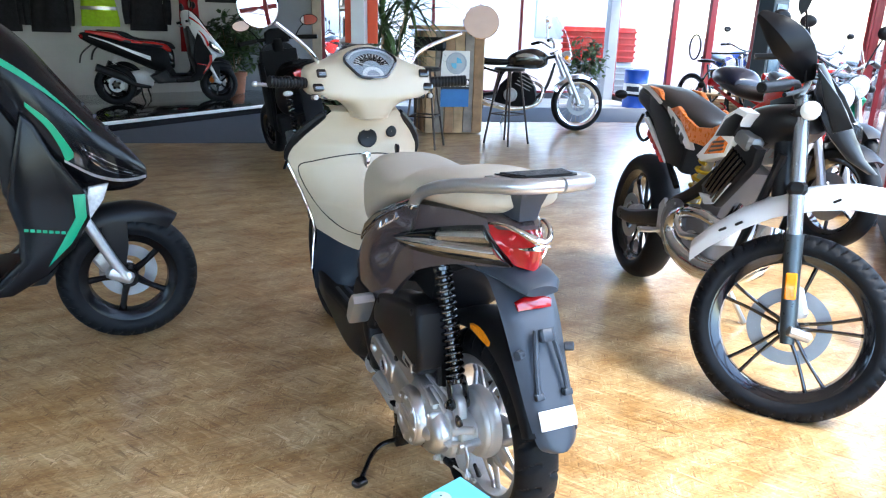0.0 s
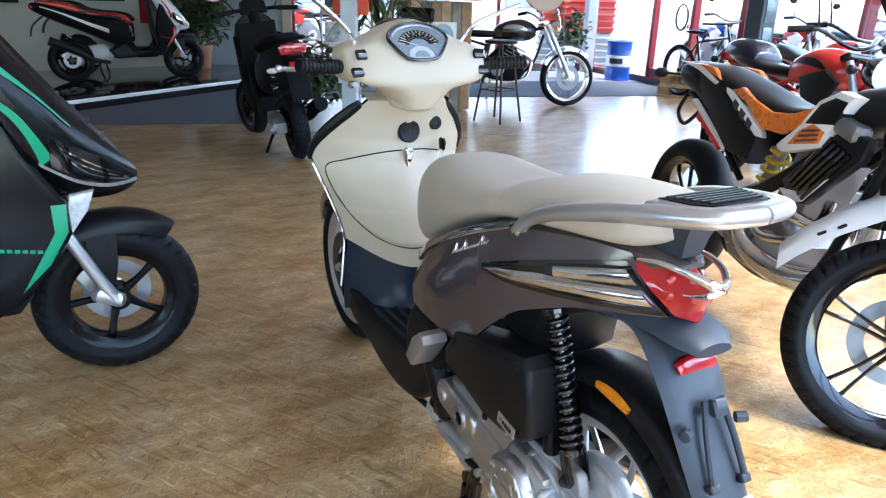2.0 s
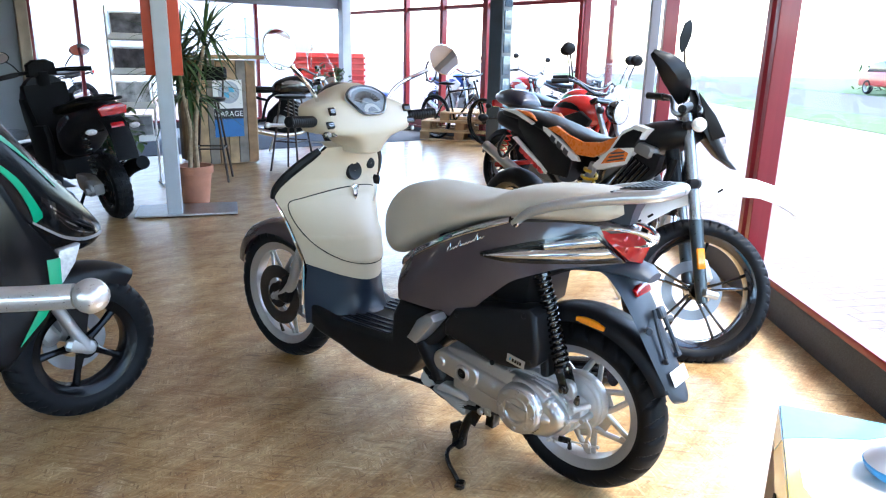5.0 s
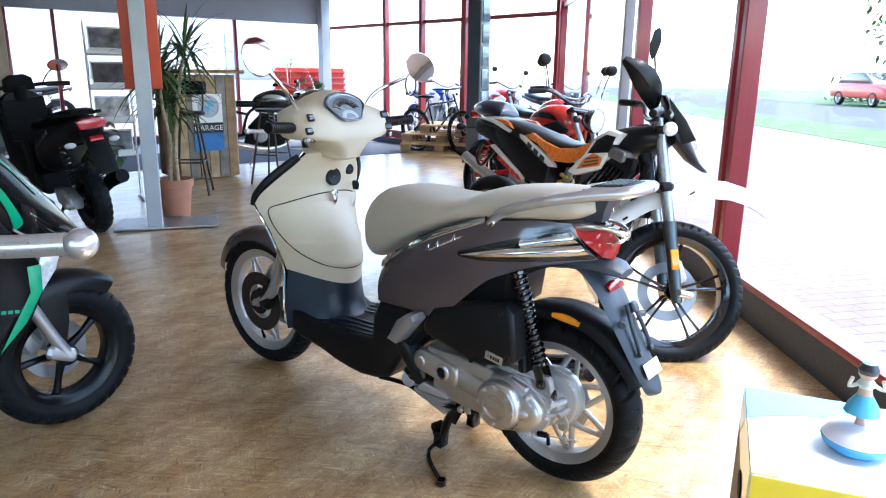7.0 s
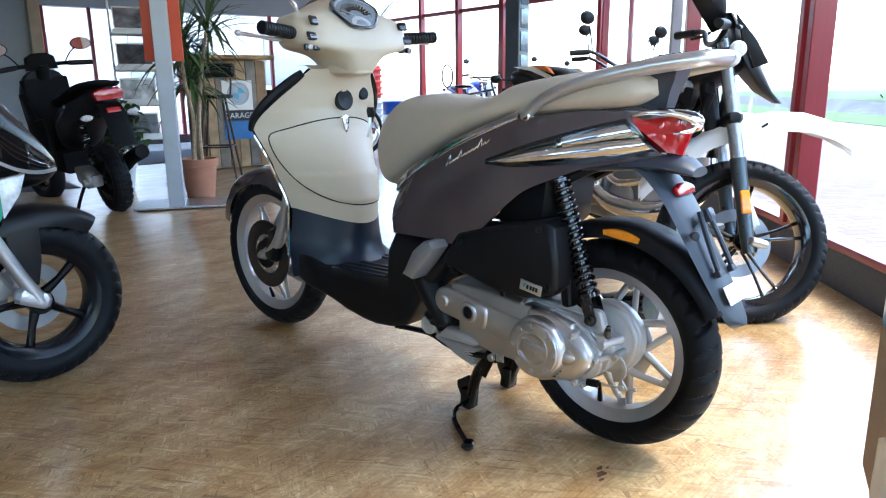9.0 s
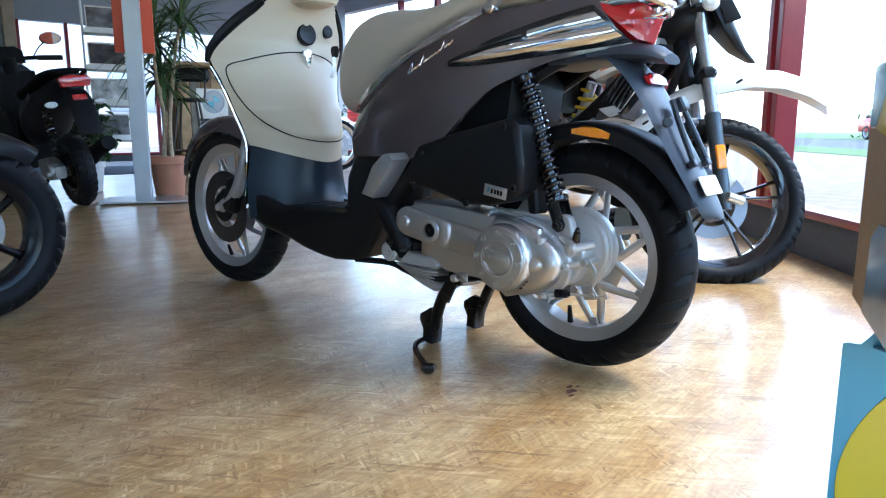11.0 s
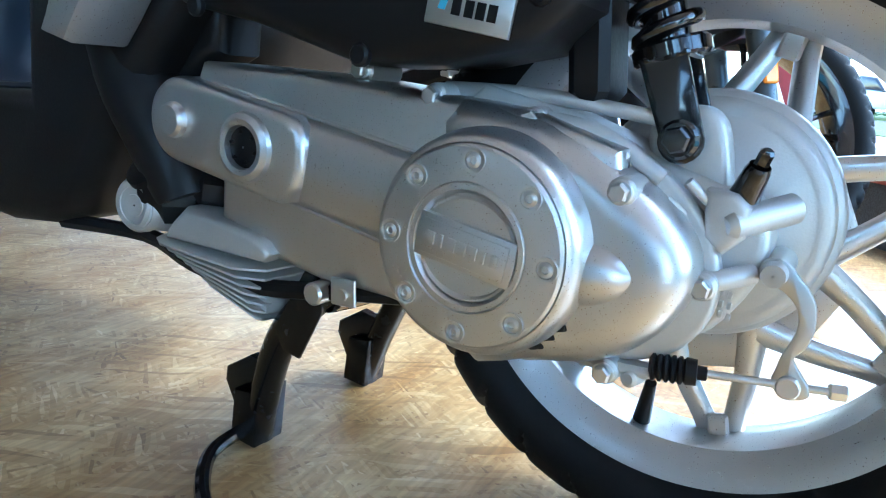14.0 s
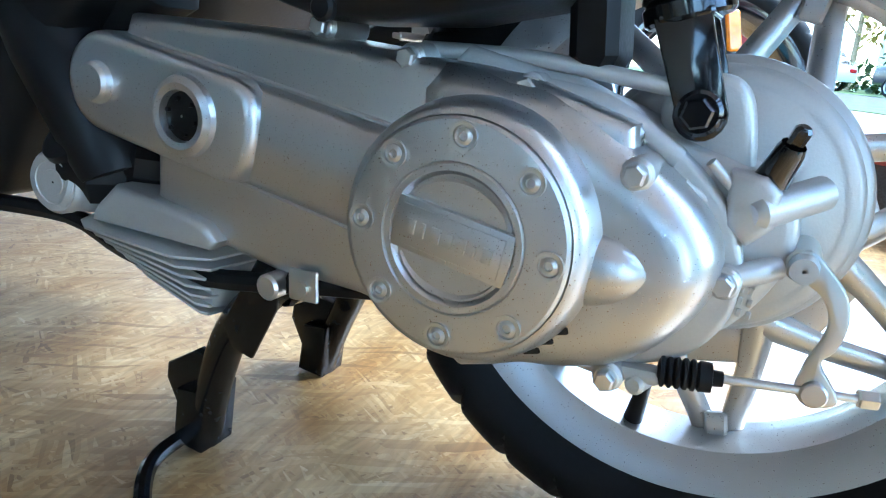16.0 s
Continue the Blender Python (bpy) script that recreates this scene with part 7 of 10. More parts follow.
for sgn in (-1, 1):
    x = sgn * 0.092
    bm = bm_new()
    tube(bm, [along(0.27, x), along(0.36, x), along(0.48, x), along(0.60, x)], [0.022, 0.026, 0.026, 0.030], 14, 4)
    leg = part("fork_leg", bm, GUNMETAL, SM, "dark fork leg with silver upper tube", at=ST)
    bm = bm_new()
    tube(bm, [along(0.60, x), along(0.80, x), along(1.02, x)], 0.024, 14, 2)
    part("fork_tube", bm, M["disc2"], leg, "silver fork tube")
    bm = bm_new()
    c = along(0.445, x)
    box(bm, c + vec(sgn * 0.030, 0, 0), (0.012, 0.034, 0.085), (17, 0, 0), 0.004)
    part("reflector", bm, M["orange_lens"], leg, "amber fork reflector")
    bm = bm_new()
    cyl(bm, (x, 1.375, 0.312), (x + sgn * 0.032, 1.31, 0.312), 0.017, n=12, bev=0.003)
    part("axle_nut", bm, M["steel"], leg, "steel axle nut")
bm = bm_new()
box(bm, along(0.74, 0.0), (0.25, 0.06, 0.04), (17, 0, 0), 0.012)
box(bm, along(0.97, 0.0), (0.25, 0.06, 0.035), (17, 0, 0), 0.012)
cyl(bm, along(0.70, 0) + vec(0, -0.05, 0), along(1.0, 0) + vec(0, -0.05, 0), 0.03, n=14)
part("fork_clamp", bm, M["matt"], SM, "black fork clamps", at=ST)
bm = bm_new()
box(bm, (0.075, 1.30, 0.40), (0.035, 0.06, 0.10), (30, 0, 0), 0.012)
part("front_caliper", bm, M["cast"], SM, "silver front caliper", at=ST)
# high white mudguard with its rear wing
bm = bm_new()
rings = []
for y, z, w in ((0.94, 0.50, 0.035), (1.00, 0.56, 0.055), (1.10, 0.635, 0.068), (1.20, 0.69, 0.075), (1.32, 0.725, 0.078), (1.43, 0.738, 0.078), (1.54, 0.725, 0.072), (1.63, 0.690, 0.062), (1.70, 0.645, 0.05), (1.725, 0.622, 0.042)):
    rings.append([vec(u * w, y, z + v) for u, v in ((-1, -0.052), (-0.96, -0.012), (-0.6, 0.012), (0, 0.02), (0.6, 0.012), (0.96, -0.012), (1, -0.052), (0.92, -0.05), (0.88, -0.016), (0.5, 0.002), (0, 0.01), (-0.5, 0.002), (-0.88, -0.016), (-0.92, -0.05))])
loft(bm, rings)
mg = part("front_mudguard", bm, M["white"], SM, "white high front mudguard", at=ST @ LEVEL, sharp=50)
for y, z in ((1.05, 0.585), (1.10, 0.61), (1.38, 0.71)):
    bm = bm_new()
    box(bm, (0.072, y, z), (0.012, 0.026, 0.008), (30, 0, 0), 0.002)
    part("slot", bm, M["hole"], mg)
# headlamp mask
bm = bm_new()
rings = []
for z, y, w, d in ((0.735, 1.50, 0.03, 0.03), (0.79, 1.44, 0.09, 0.06), (0.88, 1.385, 0.135, 0.09), (0.98, 1.33, 0.145, 0.10), (1.06, 1.27, 0.12, 0.07), (1.12, 1.235, 0.09, 0.03), (1.17, 1.20, 0.07, 0.02)):
    rings.append([vec(w * math.sin(a), y - d + d * math.cos(a) ** 0.8 if math.cos(a) > 0 else y - d, z) for a in [radians(-90 + 15 * i) for i in range(13)]] + [vec(w * 0.8, y - d - 0.01, z), vec(-w * 0.8, y - d - 0.01, z)])
loft(bm, rings)
mask = part("headlamp_mask", bm, M["matt"], SM, "black headlamp mask", at=ST @ MASK, sharp=50)
bm = bm_new()
lathe(bm, [(0.001, 0.02), (0.04, 0.016), (0.062, 0.0), (0.066, -0.01)], (0, 1.385, 0.90), (0, 0.95, 0.2), 24)
part("headlamp_glass", bm, M["clear"], mask, "headlamp glass")
for sgn in (-1, 1):
    poly_part("mask_flank", [(1.19, 1.16), (1.30, 1.04), (1.37, 0.93), (1.30, 0.90), (1.24, 1.02)], sgn * 0.122, sgn * 0.146, M["matt"], mask, "black mask flank")
    bm = bm_new()
    tube(bm, [(sgn * 0.10, 1.12, 0.97), (sgn * 0.15, 1.12, 0.97)], 0.007, 6, 1)
    ind = part("front_indicator", bm, M["matt"], SM, "front indicator with clear lens", at=ST)
    part("indicator_lens", lens_bm((sgn * 0.165, 1.12, 0.97), (sgn * 1, -0.2, 0), 0.030, 1.0, 0.018), M["label"], ind, "pale indicator lens")
bm = bm_new()
tube(bm, [(-0.40, 1.02, 1.11), (-0.34, 1.05, 1.115), (-0.2, 1.09, 1.12), (-0.09, 1.09, 1.07), (0.09, 1.09, 1.07), (0.2, 1.09, 1.12), (0.34, 1.05, 1.115), (0.40, 1.02, 1.11)], 0.011, 10, 4)
part("handlebar", bm, M["matt"], SM, "black handlebar", at=ST @ BARS)
for sgn in (-1, 1):
    bm = bm_new()
    cyl(bm, (sgn * 0.27, 1.073, 1.118), (sgn * 0.40, 1.02, 1.11), 0.017, n=12, bev=0.003)
    part("grip", bm, M["black"], SM, "black rubber grip", at=ST @ BARS)
    bm = bm_new()
    tube(bm, [(sgn * 0.22, 1.12, 1.12), (sgn * 0.30, 1.115, 1.11), (sgn * 0.40, 1.085, 1.10)], 0.007, 8, 4)
    part("lever", bm, M["matt"], SM, "black hand lever", at=ST @ BARS)
bm = bm_new()
box(bm, (0, 1.13, 1.06), (0.11, 0.05, 0.06), (-35, 0, 0), 0.012)
part("instrument", bm, M["matt"], SM, "black instrument pod", at=ST @ BARS)
# a broad curved hand guard at the near grip, a slim kite-shaped mirror on a thin stem
IN_SM = SM.matrix_basis.inverted()
GUARD = spl([IN_SM @ vec(1.136, 0.400, 1.262), IN_SM @ vec(1.172, 0.345, 1.212), IN_SM @ vec(1.232, 0.312, 1.142), IN_SM @ vec(1.308, 0.318, 1.055)], 5)
bm = bm_new()
rings = []
face = (IN_SM.to_3x3() @ vec(0.80, 0.58, -0.12)).normalized()
for i, c in enumerate(GUARD):
    f = i / (len(GUARD) - 1)
    ax = (GUARD[min(i + 1, len(GUARD) - 1)] - GUARD[max(i - 1, 0)]).normalized()
    u = ax.cross(face).normalized()
    w = lerp_at([(0.0, 0.013), (0.06, 0.020), (0.15, 0.027), (0.3, 0.046), (0.5, 0.058), (0.7, 0.054), (0.86, 0.036), (1.0, 0.020)], f)
    rings.append([c + w * p * u + 0.45 * w * q * face + 0.012 * (1 - abs(p)) * -face for p, q in ((-1, 0.1), (-0.8, -0.55), (-0.15, -1.0), (0.45, -0.75), (0.95, -0.2), (1, 0.2), (0.5, 0.5), (0, 0.6), (-0.6, 0.5))])
loft(bm, rings)
part("hand_guard", bm, M["matt"], SM, "black curved hand guard shell", sharp=35)
bm = bm_new()
stem = [IN_SM @ vec(1.275, 0.300, 1.055), IN_SM @ vec(1.245, 0.300, 1.19), IN_SM @ vec(1.222, 0.301, 1.275)]
tube(bm, stem, 0.004, 8, 4)
top = IN_SM @ vec(1.214, 0.301, 1.325)
u = (IN_SM.to_3x3() @ vec(0.66, -0.74, 0.08)).normalized()
v = (IN_SM.to_3x3() @ vec(0.06, -0.02, 1.0)).normalized()
loft(bm, [[top + k * (p * u + q * v) + d * face for p, q in ((-0.017, -0.045), (-0.004, -0.068), (0.012, -0.050), (0.026, 0.0), (0.024, 0.045), (0.012, 0.066), (-0.010, 0.052), (-0.022, 0.0))] for k, d in ((0.6, 0.016), (0.95, 0.008), (1.0, 0.0), (0.92, -0.003))])
part("mirror", bm, M["matt"], SM, "black kite-shaped mirror on a thin stem", sharp=40)

# ---- other scooters ----
NOSE = [(1.385, 0.625, 0.665, 0.014), (1.35, 0.60, 0.715, 0.05), (1.29, 0.588, 0.79, 0.095), (1.20, 0.595, 0.90, 0.145), (1.12, 0.64, 1.01, 0.17), (1.05, 0.72, 1.105, 0.18), (0.98, 0.82, 1.17, 0.165), (0.92, 0.92, 1.185, 0.13), (0.88, 1.0, 1.17, 0.09)]
REAR = [(0.66, 0.40, 0.66, 0.12), (0.58, 0.40, 0.72, 0.17), (0.45, 0.44, 0.75, 0.185), (0.28, 0.52, 0.77, 0.175), (0.10, 0.60, 0.80, 0.155), (-0.10, 0.68, 0.85, 0.12), (-0.26, 0.76, 0.885, 0.075), (-0.34, 0.81, 0.88, 0.03)]


def sport_scooter(m, label, paint, accent, belly, seat_mat, panel, group, wheel_mat=None, seat_accent=None, rise=0.0, rear_paint=None):
    """A sporty scooter with a pointed nose, cast wheels and a stepped seat."""
    wheel_mat = wheel_mat or M["satin"]
    s = thing("sport_scooter", m, label, "scooter", group)
    bm = bm_new()
    body(bm, NOSE)
    nose = part("nose_fairing", bm, paint, s, "pointed nose fairing", sharp=55)
    for sgn in (-1, 1):
        part("lamp_backing", stripe(NOSE, [(1.165, 0.80), (1.25, 0.745), (1.32, 0.695), (1.37, 0.652)], [(1.165, 0.725), (1.25, 0.665), (1.32, 0.642), (1.37, 0.645)], sgn, 0.0, 0.002), M["chrome"] if paint is not M["white"] else M["gloss"], nose, "silvered headlamp reflector")
        lens = part("headlamp_lens", stripe(NOSE, [(1.16, 0.805), (1.25, 0.75), (1.32, 0.70), (1.375, 0.655)], [(1.16, 0.72), (1.25, 0.66), (1.32, 0.637), (1.375, 0.643)], sgn, 0.003, 0.004), M["gloss"], nose, "dark glossy headlamp lens")
        for q in range(3):
            part("reflector_line", stripe(NOSE, [(1.185 + 0.012 * q, 0.775 - 0.022 * q), (1.25, 0.722 - 0.017 * q), (1.32, 0.676 - 0.010 * q), (1.36, 0.655 - 0.004 * q)], [(1.185 + 0.012 * q, 0.768 - 0.022 * q), (1.25, 0.717 - 0.017 * q), (1.32, 0.673 - 0.010 * q), (1.36, 0.6535 - 0.004 * q)], sgn, 0.0055, 0.0025), M["chrome"], lens, "bright reflector line")
        part("lens_rim", stripe(NOSE, [(1.13, 0.735), (1.22, 0.672), (1.30, 0.644), (1.382, 0.640)], [(1.13, 0.727), (1.22, 0.662), (1.30, 0.633), (1.382, 0.630)], sgn, 0.004, 0.006), M["silver"], nose, "bright lamp rim")
        part("upper_stripe", stripe(NOSE, [(0.94, 1.10), (1.05, 1.02), (1.14, 0.925), (1.22, 0.825)], [(0.94, 1.075), (1.05, 0.998), (1.14, 0.915), (1.22, 0.82)], sgn, 0.002, 0.002), accent, nose, "bright decal line")
        part("cheek_stripe", stripe(NOSE, [(1.04, 0.93), (1.10, 0.87), (1.14, 0.80), (1.165, 0.745)], [(1.04, 0.915), (1.09, 0.85), (1.12, 0.785), (1.135, 0.725)], sgn, 0.002, 0.003), accent, nose, "bright decal wedge")
        for i in range(4):
            y = 1.20 + 0.034 * i
            z = lerp_at([(r[0], r[2]) for r in sorted(NOSE)], y)
            bm = bm_new()
            tube(bm, [(sgn * 0.012, y, z + 0.003), (sgn * 0.05, y - 0.012, z - 0.006), (sgn * (0.10 - 0.015 * i), y - 0.035, z - 0.032)], [0.006, 0.010, 0.004], 6, 4, flat=(1.2, 0.6))
            part("vent", bm, M["fender"], nose)
        leg = poly_part("leg_panel", [(1.185, 0.625), (1.185, 0.53), (1.13, 0.43), (1.03, 0.335), (0.92, 0.275), (0.72, 0.27), (0.70, 0.31), (0.88, 0.33), (0.955, 0.40), (0.965, 0.50), (0.945, 0.60), (0.975, 0.74), (1.02, 0.90), (1.06, 0.86), (1.10, 0.76)], sgn * 0.12, sgn * 0.195, paint if belly is None else belly, s, "side leg panel", 0.02)
        poly_part("leg_stripe", [(1.142, 0.62), (1.180, 0.62), (1.176, 0.54), (1.12, 0.45), (1.04, 0.375), (1.09, 0.455), (1.142, 0.54)], sgn * 0.19, sgn * 0.198, accent, leg, "bright decal curve", 0.001)
        for i in range(9):
            y = 0.985 + 0.018 * i
            poly_part("script_bar", [(y, 0.515 - 0.17 * (y - 0.985)), (y + 0.013, 0.513 - 0.17 * (y - 0.985)), (y + 0.012, 0.503 - 0.17 * (y - 0.985)), (y - 0.001, 0.505 - 0.17 * (y - 0.985))], sgn * 0.192, sgn * 0.1965, accent, leg, bev=0)
        bm = bm_new()
        prism(bm, [(1.19, 0.635), (1.255, 0.645), (1.235, 0.59), (1.175, 0.51), (1.165, 0.54)], sgn * 0.13, sgn * 0.17, side, 0.008)
        part("turn_signal", bm, M["frost"], s, "clear front turn signal")
        bm = bm_new()
        tube(bm, [(sgn * 0.072, 1.12, 0.57), (sgn * 0.072, 1.17, 0.48), (sgn * 0.072, 1.235, 0.34), (sgn * 0.070, 1.275, 0.262)], [0.018, 0.02, 0.019, 0.022], 12, 4)
        box(bm, (sgn * 0.072, 1.255, 0.275), (0.035, 0.10, 0.045), (-25, 0, 0), 0.012)
        part("fork_leg", bm, M["silver"], s, "silver fork leg")
        bm = bm_new()
        prism(bm, [(1.21, 0.49), (1.30, 0.50), (1.295, 0.38), (1.28, 0.31), (1.245, 0.31), (1.22, 0.40)], sgn * 0.058, sgn * 0.066, side, 0.002)
        part("mudguard_stay", bm, M["matt"], s, "black mudguard stay")
    bm = bm_new()
    cols = []
    for i in range(19):
        a = radians(-52 + 92 * i / 18)
        r = 0.275 + 0.012 * abs(i - 9) / 9
        k = 1 - 0.45 * (abs(i - 8) / 10) ** 3
        cols.append([vec(x * k, 1.285 + r2 * math.sin(-a) * -1, 0.25 + r2 * math.cos(a)) for x, r2 in ((-0.072, r - 0.05), (-0.07, r - 0.012), (-0.045, r + 0.008), (0, r + 0.014), (0.045, r + 0.008), (0.07, r - 0.012), (0.072, r - 0.05), (0.064, r - 0.02), (0, r + 0.004), (-0.064, r - 0.02))])
    loft(bm, cols)
    part("front_mudguard", bm, M["matt"], s, "matt black front mudguard", sharp=50)
    cast_wheel("front_wheel", s, pose(0, 1.285, 0.25, 22), 0.25, 0.115, 0.172, 5, wheel_mat, "black five-spoke front wheel", 0.0, -1, 1.25, 34)
    part("brake_disc", disc_bm(-0.055, (1.285, 0.25), 0.06, 0.105, 16), M["disc"], s, "drilled steel brake disc")
    bm = bm_new()
    box(bm, (-0.06, 1.20, 0.30), (0.05, 0.06, 0.09), (30, 0, 0), 0.012)
    part("brake_caliper", bm, M["orange"] if rear_paint else M["cast"], s, "brake caliper")
    cast_wheel("rear_wheel", s, pose(0, 0, 0.25, 8), 0.25, 0.12, 0.172, 5, wheel_mat, "black five-spoke rear wheel", 0.09, 1, 1.25, 34)
    bm = bm_new()
    body(bm, REAR)
    tail = part("rear_fairing", bm, rear_paint or paint, s, "upswept rear fairing", sharp=55)
    for sgn in (-1, 1):
        part("tail_stripe", stripe(REAR, [(0.42, 0.60), (0.2, 0.68), (-0.05, 0.78), (-0.25, 0.845)], [(0.42, 0.55), (0.2, 0.645), (-0.05, 0.76), (-0.25, 0.835)], sgn), panel, tail, "contrasting tail flash")
    bm = bm_new()
    body(bm, [(0.70, 0.66, 0.70, 0.05), (0.64, 0.66, 0.755, 0.09), (0.5, 0.70, 0.785, 0.115), (0.30, 0.73, 0.80, 0.12), (0.16, 0.75, 0.83, 0.118), (0.06, 0.78, 0.885, 0.11), (-0.12, 0.83, 0.905, 0.085), (-0.28, 0.87, 0.91, 0.04)])
    seat = part("seat", bm, seat_mat, s, "stepped two-person seat", sharp=60)
    if seat_accent:
        for sgn in (-1, 1):
            poly_part("seat_flank", [(0.60, 0.735), (0.4, 0.765), (0.15, 0.80), (0.10, 0.78), (0.4, 0.73), (0.58, 0.71)], sgn * 0.09, sgn * 0.119, seat_accent, seat, "coloured seat side")
    bm = bm_new()
    prism(bm, [(1.06, 0.34), (1.02, 0.29), (0.5, 0.26), (0.42, 0.36), (0.60, 0.44), (0.66, 0.34)], -0.15, 0.15, side, 0.02)
    part("footboard", bm, M["black"], s, "black footboard")
    bm = bm_new()
    prism(bm, [(1.06, 0.34), (1.02, 0.34), (0.93, 0.62), (0.90, 0.98), (0.98, 1.0), (1.02, 0.70)], -0.13, 0.13, side, 0.02)
    part("inner_shield", bm, M["matt"], s, "black inner leg shield")
    bm = bm_new()
    prism(bm, [(0.45, 0.22), (0.50, 0.34), (0.38, 0.44), (0.12, 0.40), (-0.09, 0.31), (-0.06, 0.20), (0.18, 0.17)], -0.15, -0.065, side, 0.02)
    part("engine_case", bm, M["cast"], s, "grey engine case")
    bm = bm_new()
    tube(bm, [(0.12, 0.40, 0.22), (0.14, 0.2, 0.26), (0.15, 0.05, 0.36), (0.155, -0.22, 0.47)], [0.018, 0.03, 0.05, 0.05], 14, 5)
    part("muffler", bm, M["matt"], s, "black muffler")
    part("shock_spring", spring_bm((-0.11, -0.02, 0.36), (-0.10, 0.06, 0.64), 0.026, 0.006, 8), panel, s, "shock spring")
    bm = bm_new()
    box(bm, (0, -0.335, 0.835), (0.12, 0.04, 0.05), (15, 0, 0), 0.012)
    part("tail_lamp", bm, M["red_lens"], s, "red tail lamp")
    bm = bm_new()
    tube(bm, [(0, -0.20, 0.76), (0, -0.34, 0.64), (0, -0.38, 0.52)], 0.04, 8, 4, flat=(1.6, 0.25))
    part("rear_mudguard", bm, M["matt"], s, "black rear mudguard")
    bm = bm_new()
    tube(bm, [(-0.29, 0.877, 1.03 + rise), (-0.2, 0.92, 1.04 + rise), (0, 0.94, 1.03 + rise * 0.5), (0.2, 0.92, 1.04 + rise), (0.29, 0.877, 1.03 + rise)], 0.012, 10, 4)
    bars = part("handlebar", bm, M["matt"], s, "black handlebar")
    for sgn in (-1, 1):
        bm = bm_new()
        cyl(bm, (sgn * 0.19, 0.925, 1.044 + rise), (sgn * 0.30, 0.872, 1.030 + rise), 0.0165, n=18, bev=0.003)
        part("grip", bm, M["black"], bars, "black rubber grip")
        bm = bm_new()
        tube(bm, [(sgn * 0.16, 0.945, 1.015 + rise), (sgn * 0.24, 0.935, 1.0 + rise), (sgn * 0.30, 0.922, 0.992 + rise), (sgn * 0.348, 0.908, 0.992 + rise)], [0.010, 0.008, 0.0072, 0.0072], 12, 6)
        ball(bm, (sgn * 0.356, 0.905, 0.992 + rise), 0.0100, 14, 9)
        part("brake_lever", bm, M["silver"], bars, "silver brake lever with a ball end")
        mirror_part(s, (sgn * 0.16, 0.93, 1.04 + rise), (sgn * 0.29, 0.93, 1.24 + rise * 1.6), (0, -1, 0), 0.05, 1.3, M["greyframe"] if rise else M["matt"])
    bm = bm_new()
    tube(bm, [(-0.02, 0.30, 0.20), (-0.16, 0.33, 0.10), (-0.19, 0.36, 0.012)], 0.011, 8, 3)
    part("side_stand", bm, M["matt"], s, "black side stand")
    return s


M["smoke"] = glass_mat("smoked_lens", (0.62, 0.63, 0.66), 0.07, 0.02)
M["frost"] = mat("frosted_clear_plastic", (0.55, 0.56, 0.57), 0.12, vary=0.2, scale=70, coat=0.8)
M["dimcast"] = mat("dull_casting", (0.30, 0.30, 0.30), 0.45, metal=0.6, vary=0.1, bump=0.06, bscale=300)
M["satin"] = mat("satin_black_paint", (0.004, 0.004, 0.005), 0.20, vary=0.05, scale=3, rvary=0.1, ior=1.30)
M["ink"] = mat("blue_black_paint", (0.004, 0.005, 0.010), 0.42, ior=1.32, vary=0.1)
M["soot"] = mat("dull_black_plastic", (0.005, 0.005, 0.006), 0.6, ior=1.22, vary=0.15, bump=0.04, bscale=300)
M["signal"] = mat("red_plastic", (0.55, 0.03, 0.02), 0.3, vary=0.05, coat=0.4)
sport_scooter(pose(-2.06, 1.50, 0, 0, 0, -90), "matt black sport scooter with green decal lines", M["satin"], M["green"], None, M["matt"], M["green"], "parked scooters")

# dark utility scooter seen from behind
US = thing("utility_scooter", pose(0.695, 4.33, 0, 0, -6.9, -4), "near-black scooter with red tail lamp on its side stand", "scooter", "parked scooters")
cast_wheel("rear_wheel", US, pose(0, 0, 0.245), 0.245, 0.125, 0.155, 5, M["gloss"], "black rear wheel with knobbly tyre", 0, 1, 1.2)
bm = bm_new()
box(bm, (0, 0, 0), (0.030, 0.034, 0.018), (0, 0, 0), 0.003)
knob_me = finish("tread_block", bm, M["rubber"])
RW = [c for c in US.children if c.name.startswith("rear_wheel")][0]
for i in range(26):
    for k, x in enumerate((-0.042, 0.0, 0.042)):
        share("tread_block", knob_me, RW, pose(0, 0, 0, 360 * (i + 0.5 * (k % 2)) / 26) @ pose(x * 0.92, 0, 0.243 - 0.018 * (k != 1), 0, 28 * (k - 1), 0))
cast_wheel("front_wheel", US, pose(-0.13, 1.19, 0.232, 0, 0, 13), 0.245, 0.12, 0.155, 5, M["gloss"], "black front wheel", 0, 1, 1.2)
bm = bm_new()
body(bm, [(0.52, 0.42, 0.70, 0.13), (0.42, 0.44, 0.76, 0.165), (0.28, 0.52, 0.79, 0.165), (0.10, 0.60, 0.82, 0.15), (-0.10, 0.68, 0.86, 0.12), (-0.24, 0.75, 0.885, 0.085), (-0.32, 0.79, 0.88, 0.05)])
part("rear_fairing", bm, M["ink"], US, "dark blue rear fairing", sharp=55)
bm = bm_new()
body(bm, [(0.60, 0.74, 0.80, 0.10), (0.5, 0.75, 0.83, 0.125), (0.3, 0.79, 0.85, 0.13), (0.1, 0.83, 0.90, 0.13), (-0.08, 0.86, 0.925, 0.12), (-0.22, 0.885, 0.925, 0.08)])
part("seat", bm, M["soot"], US, "black seat", sharp=60)
bm = bm_new()
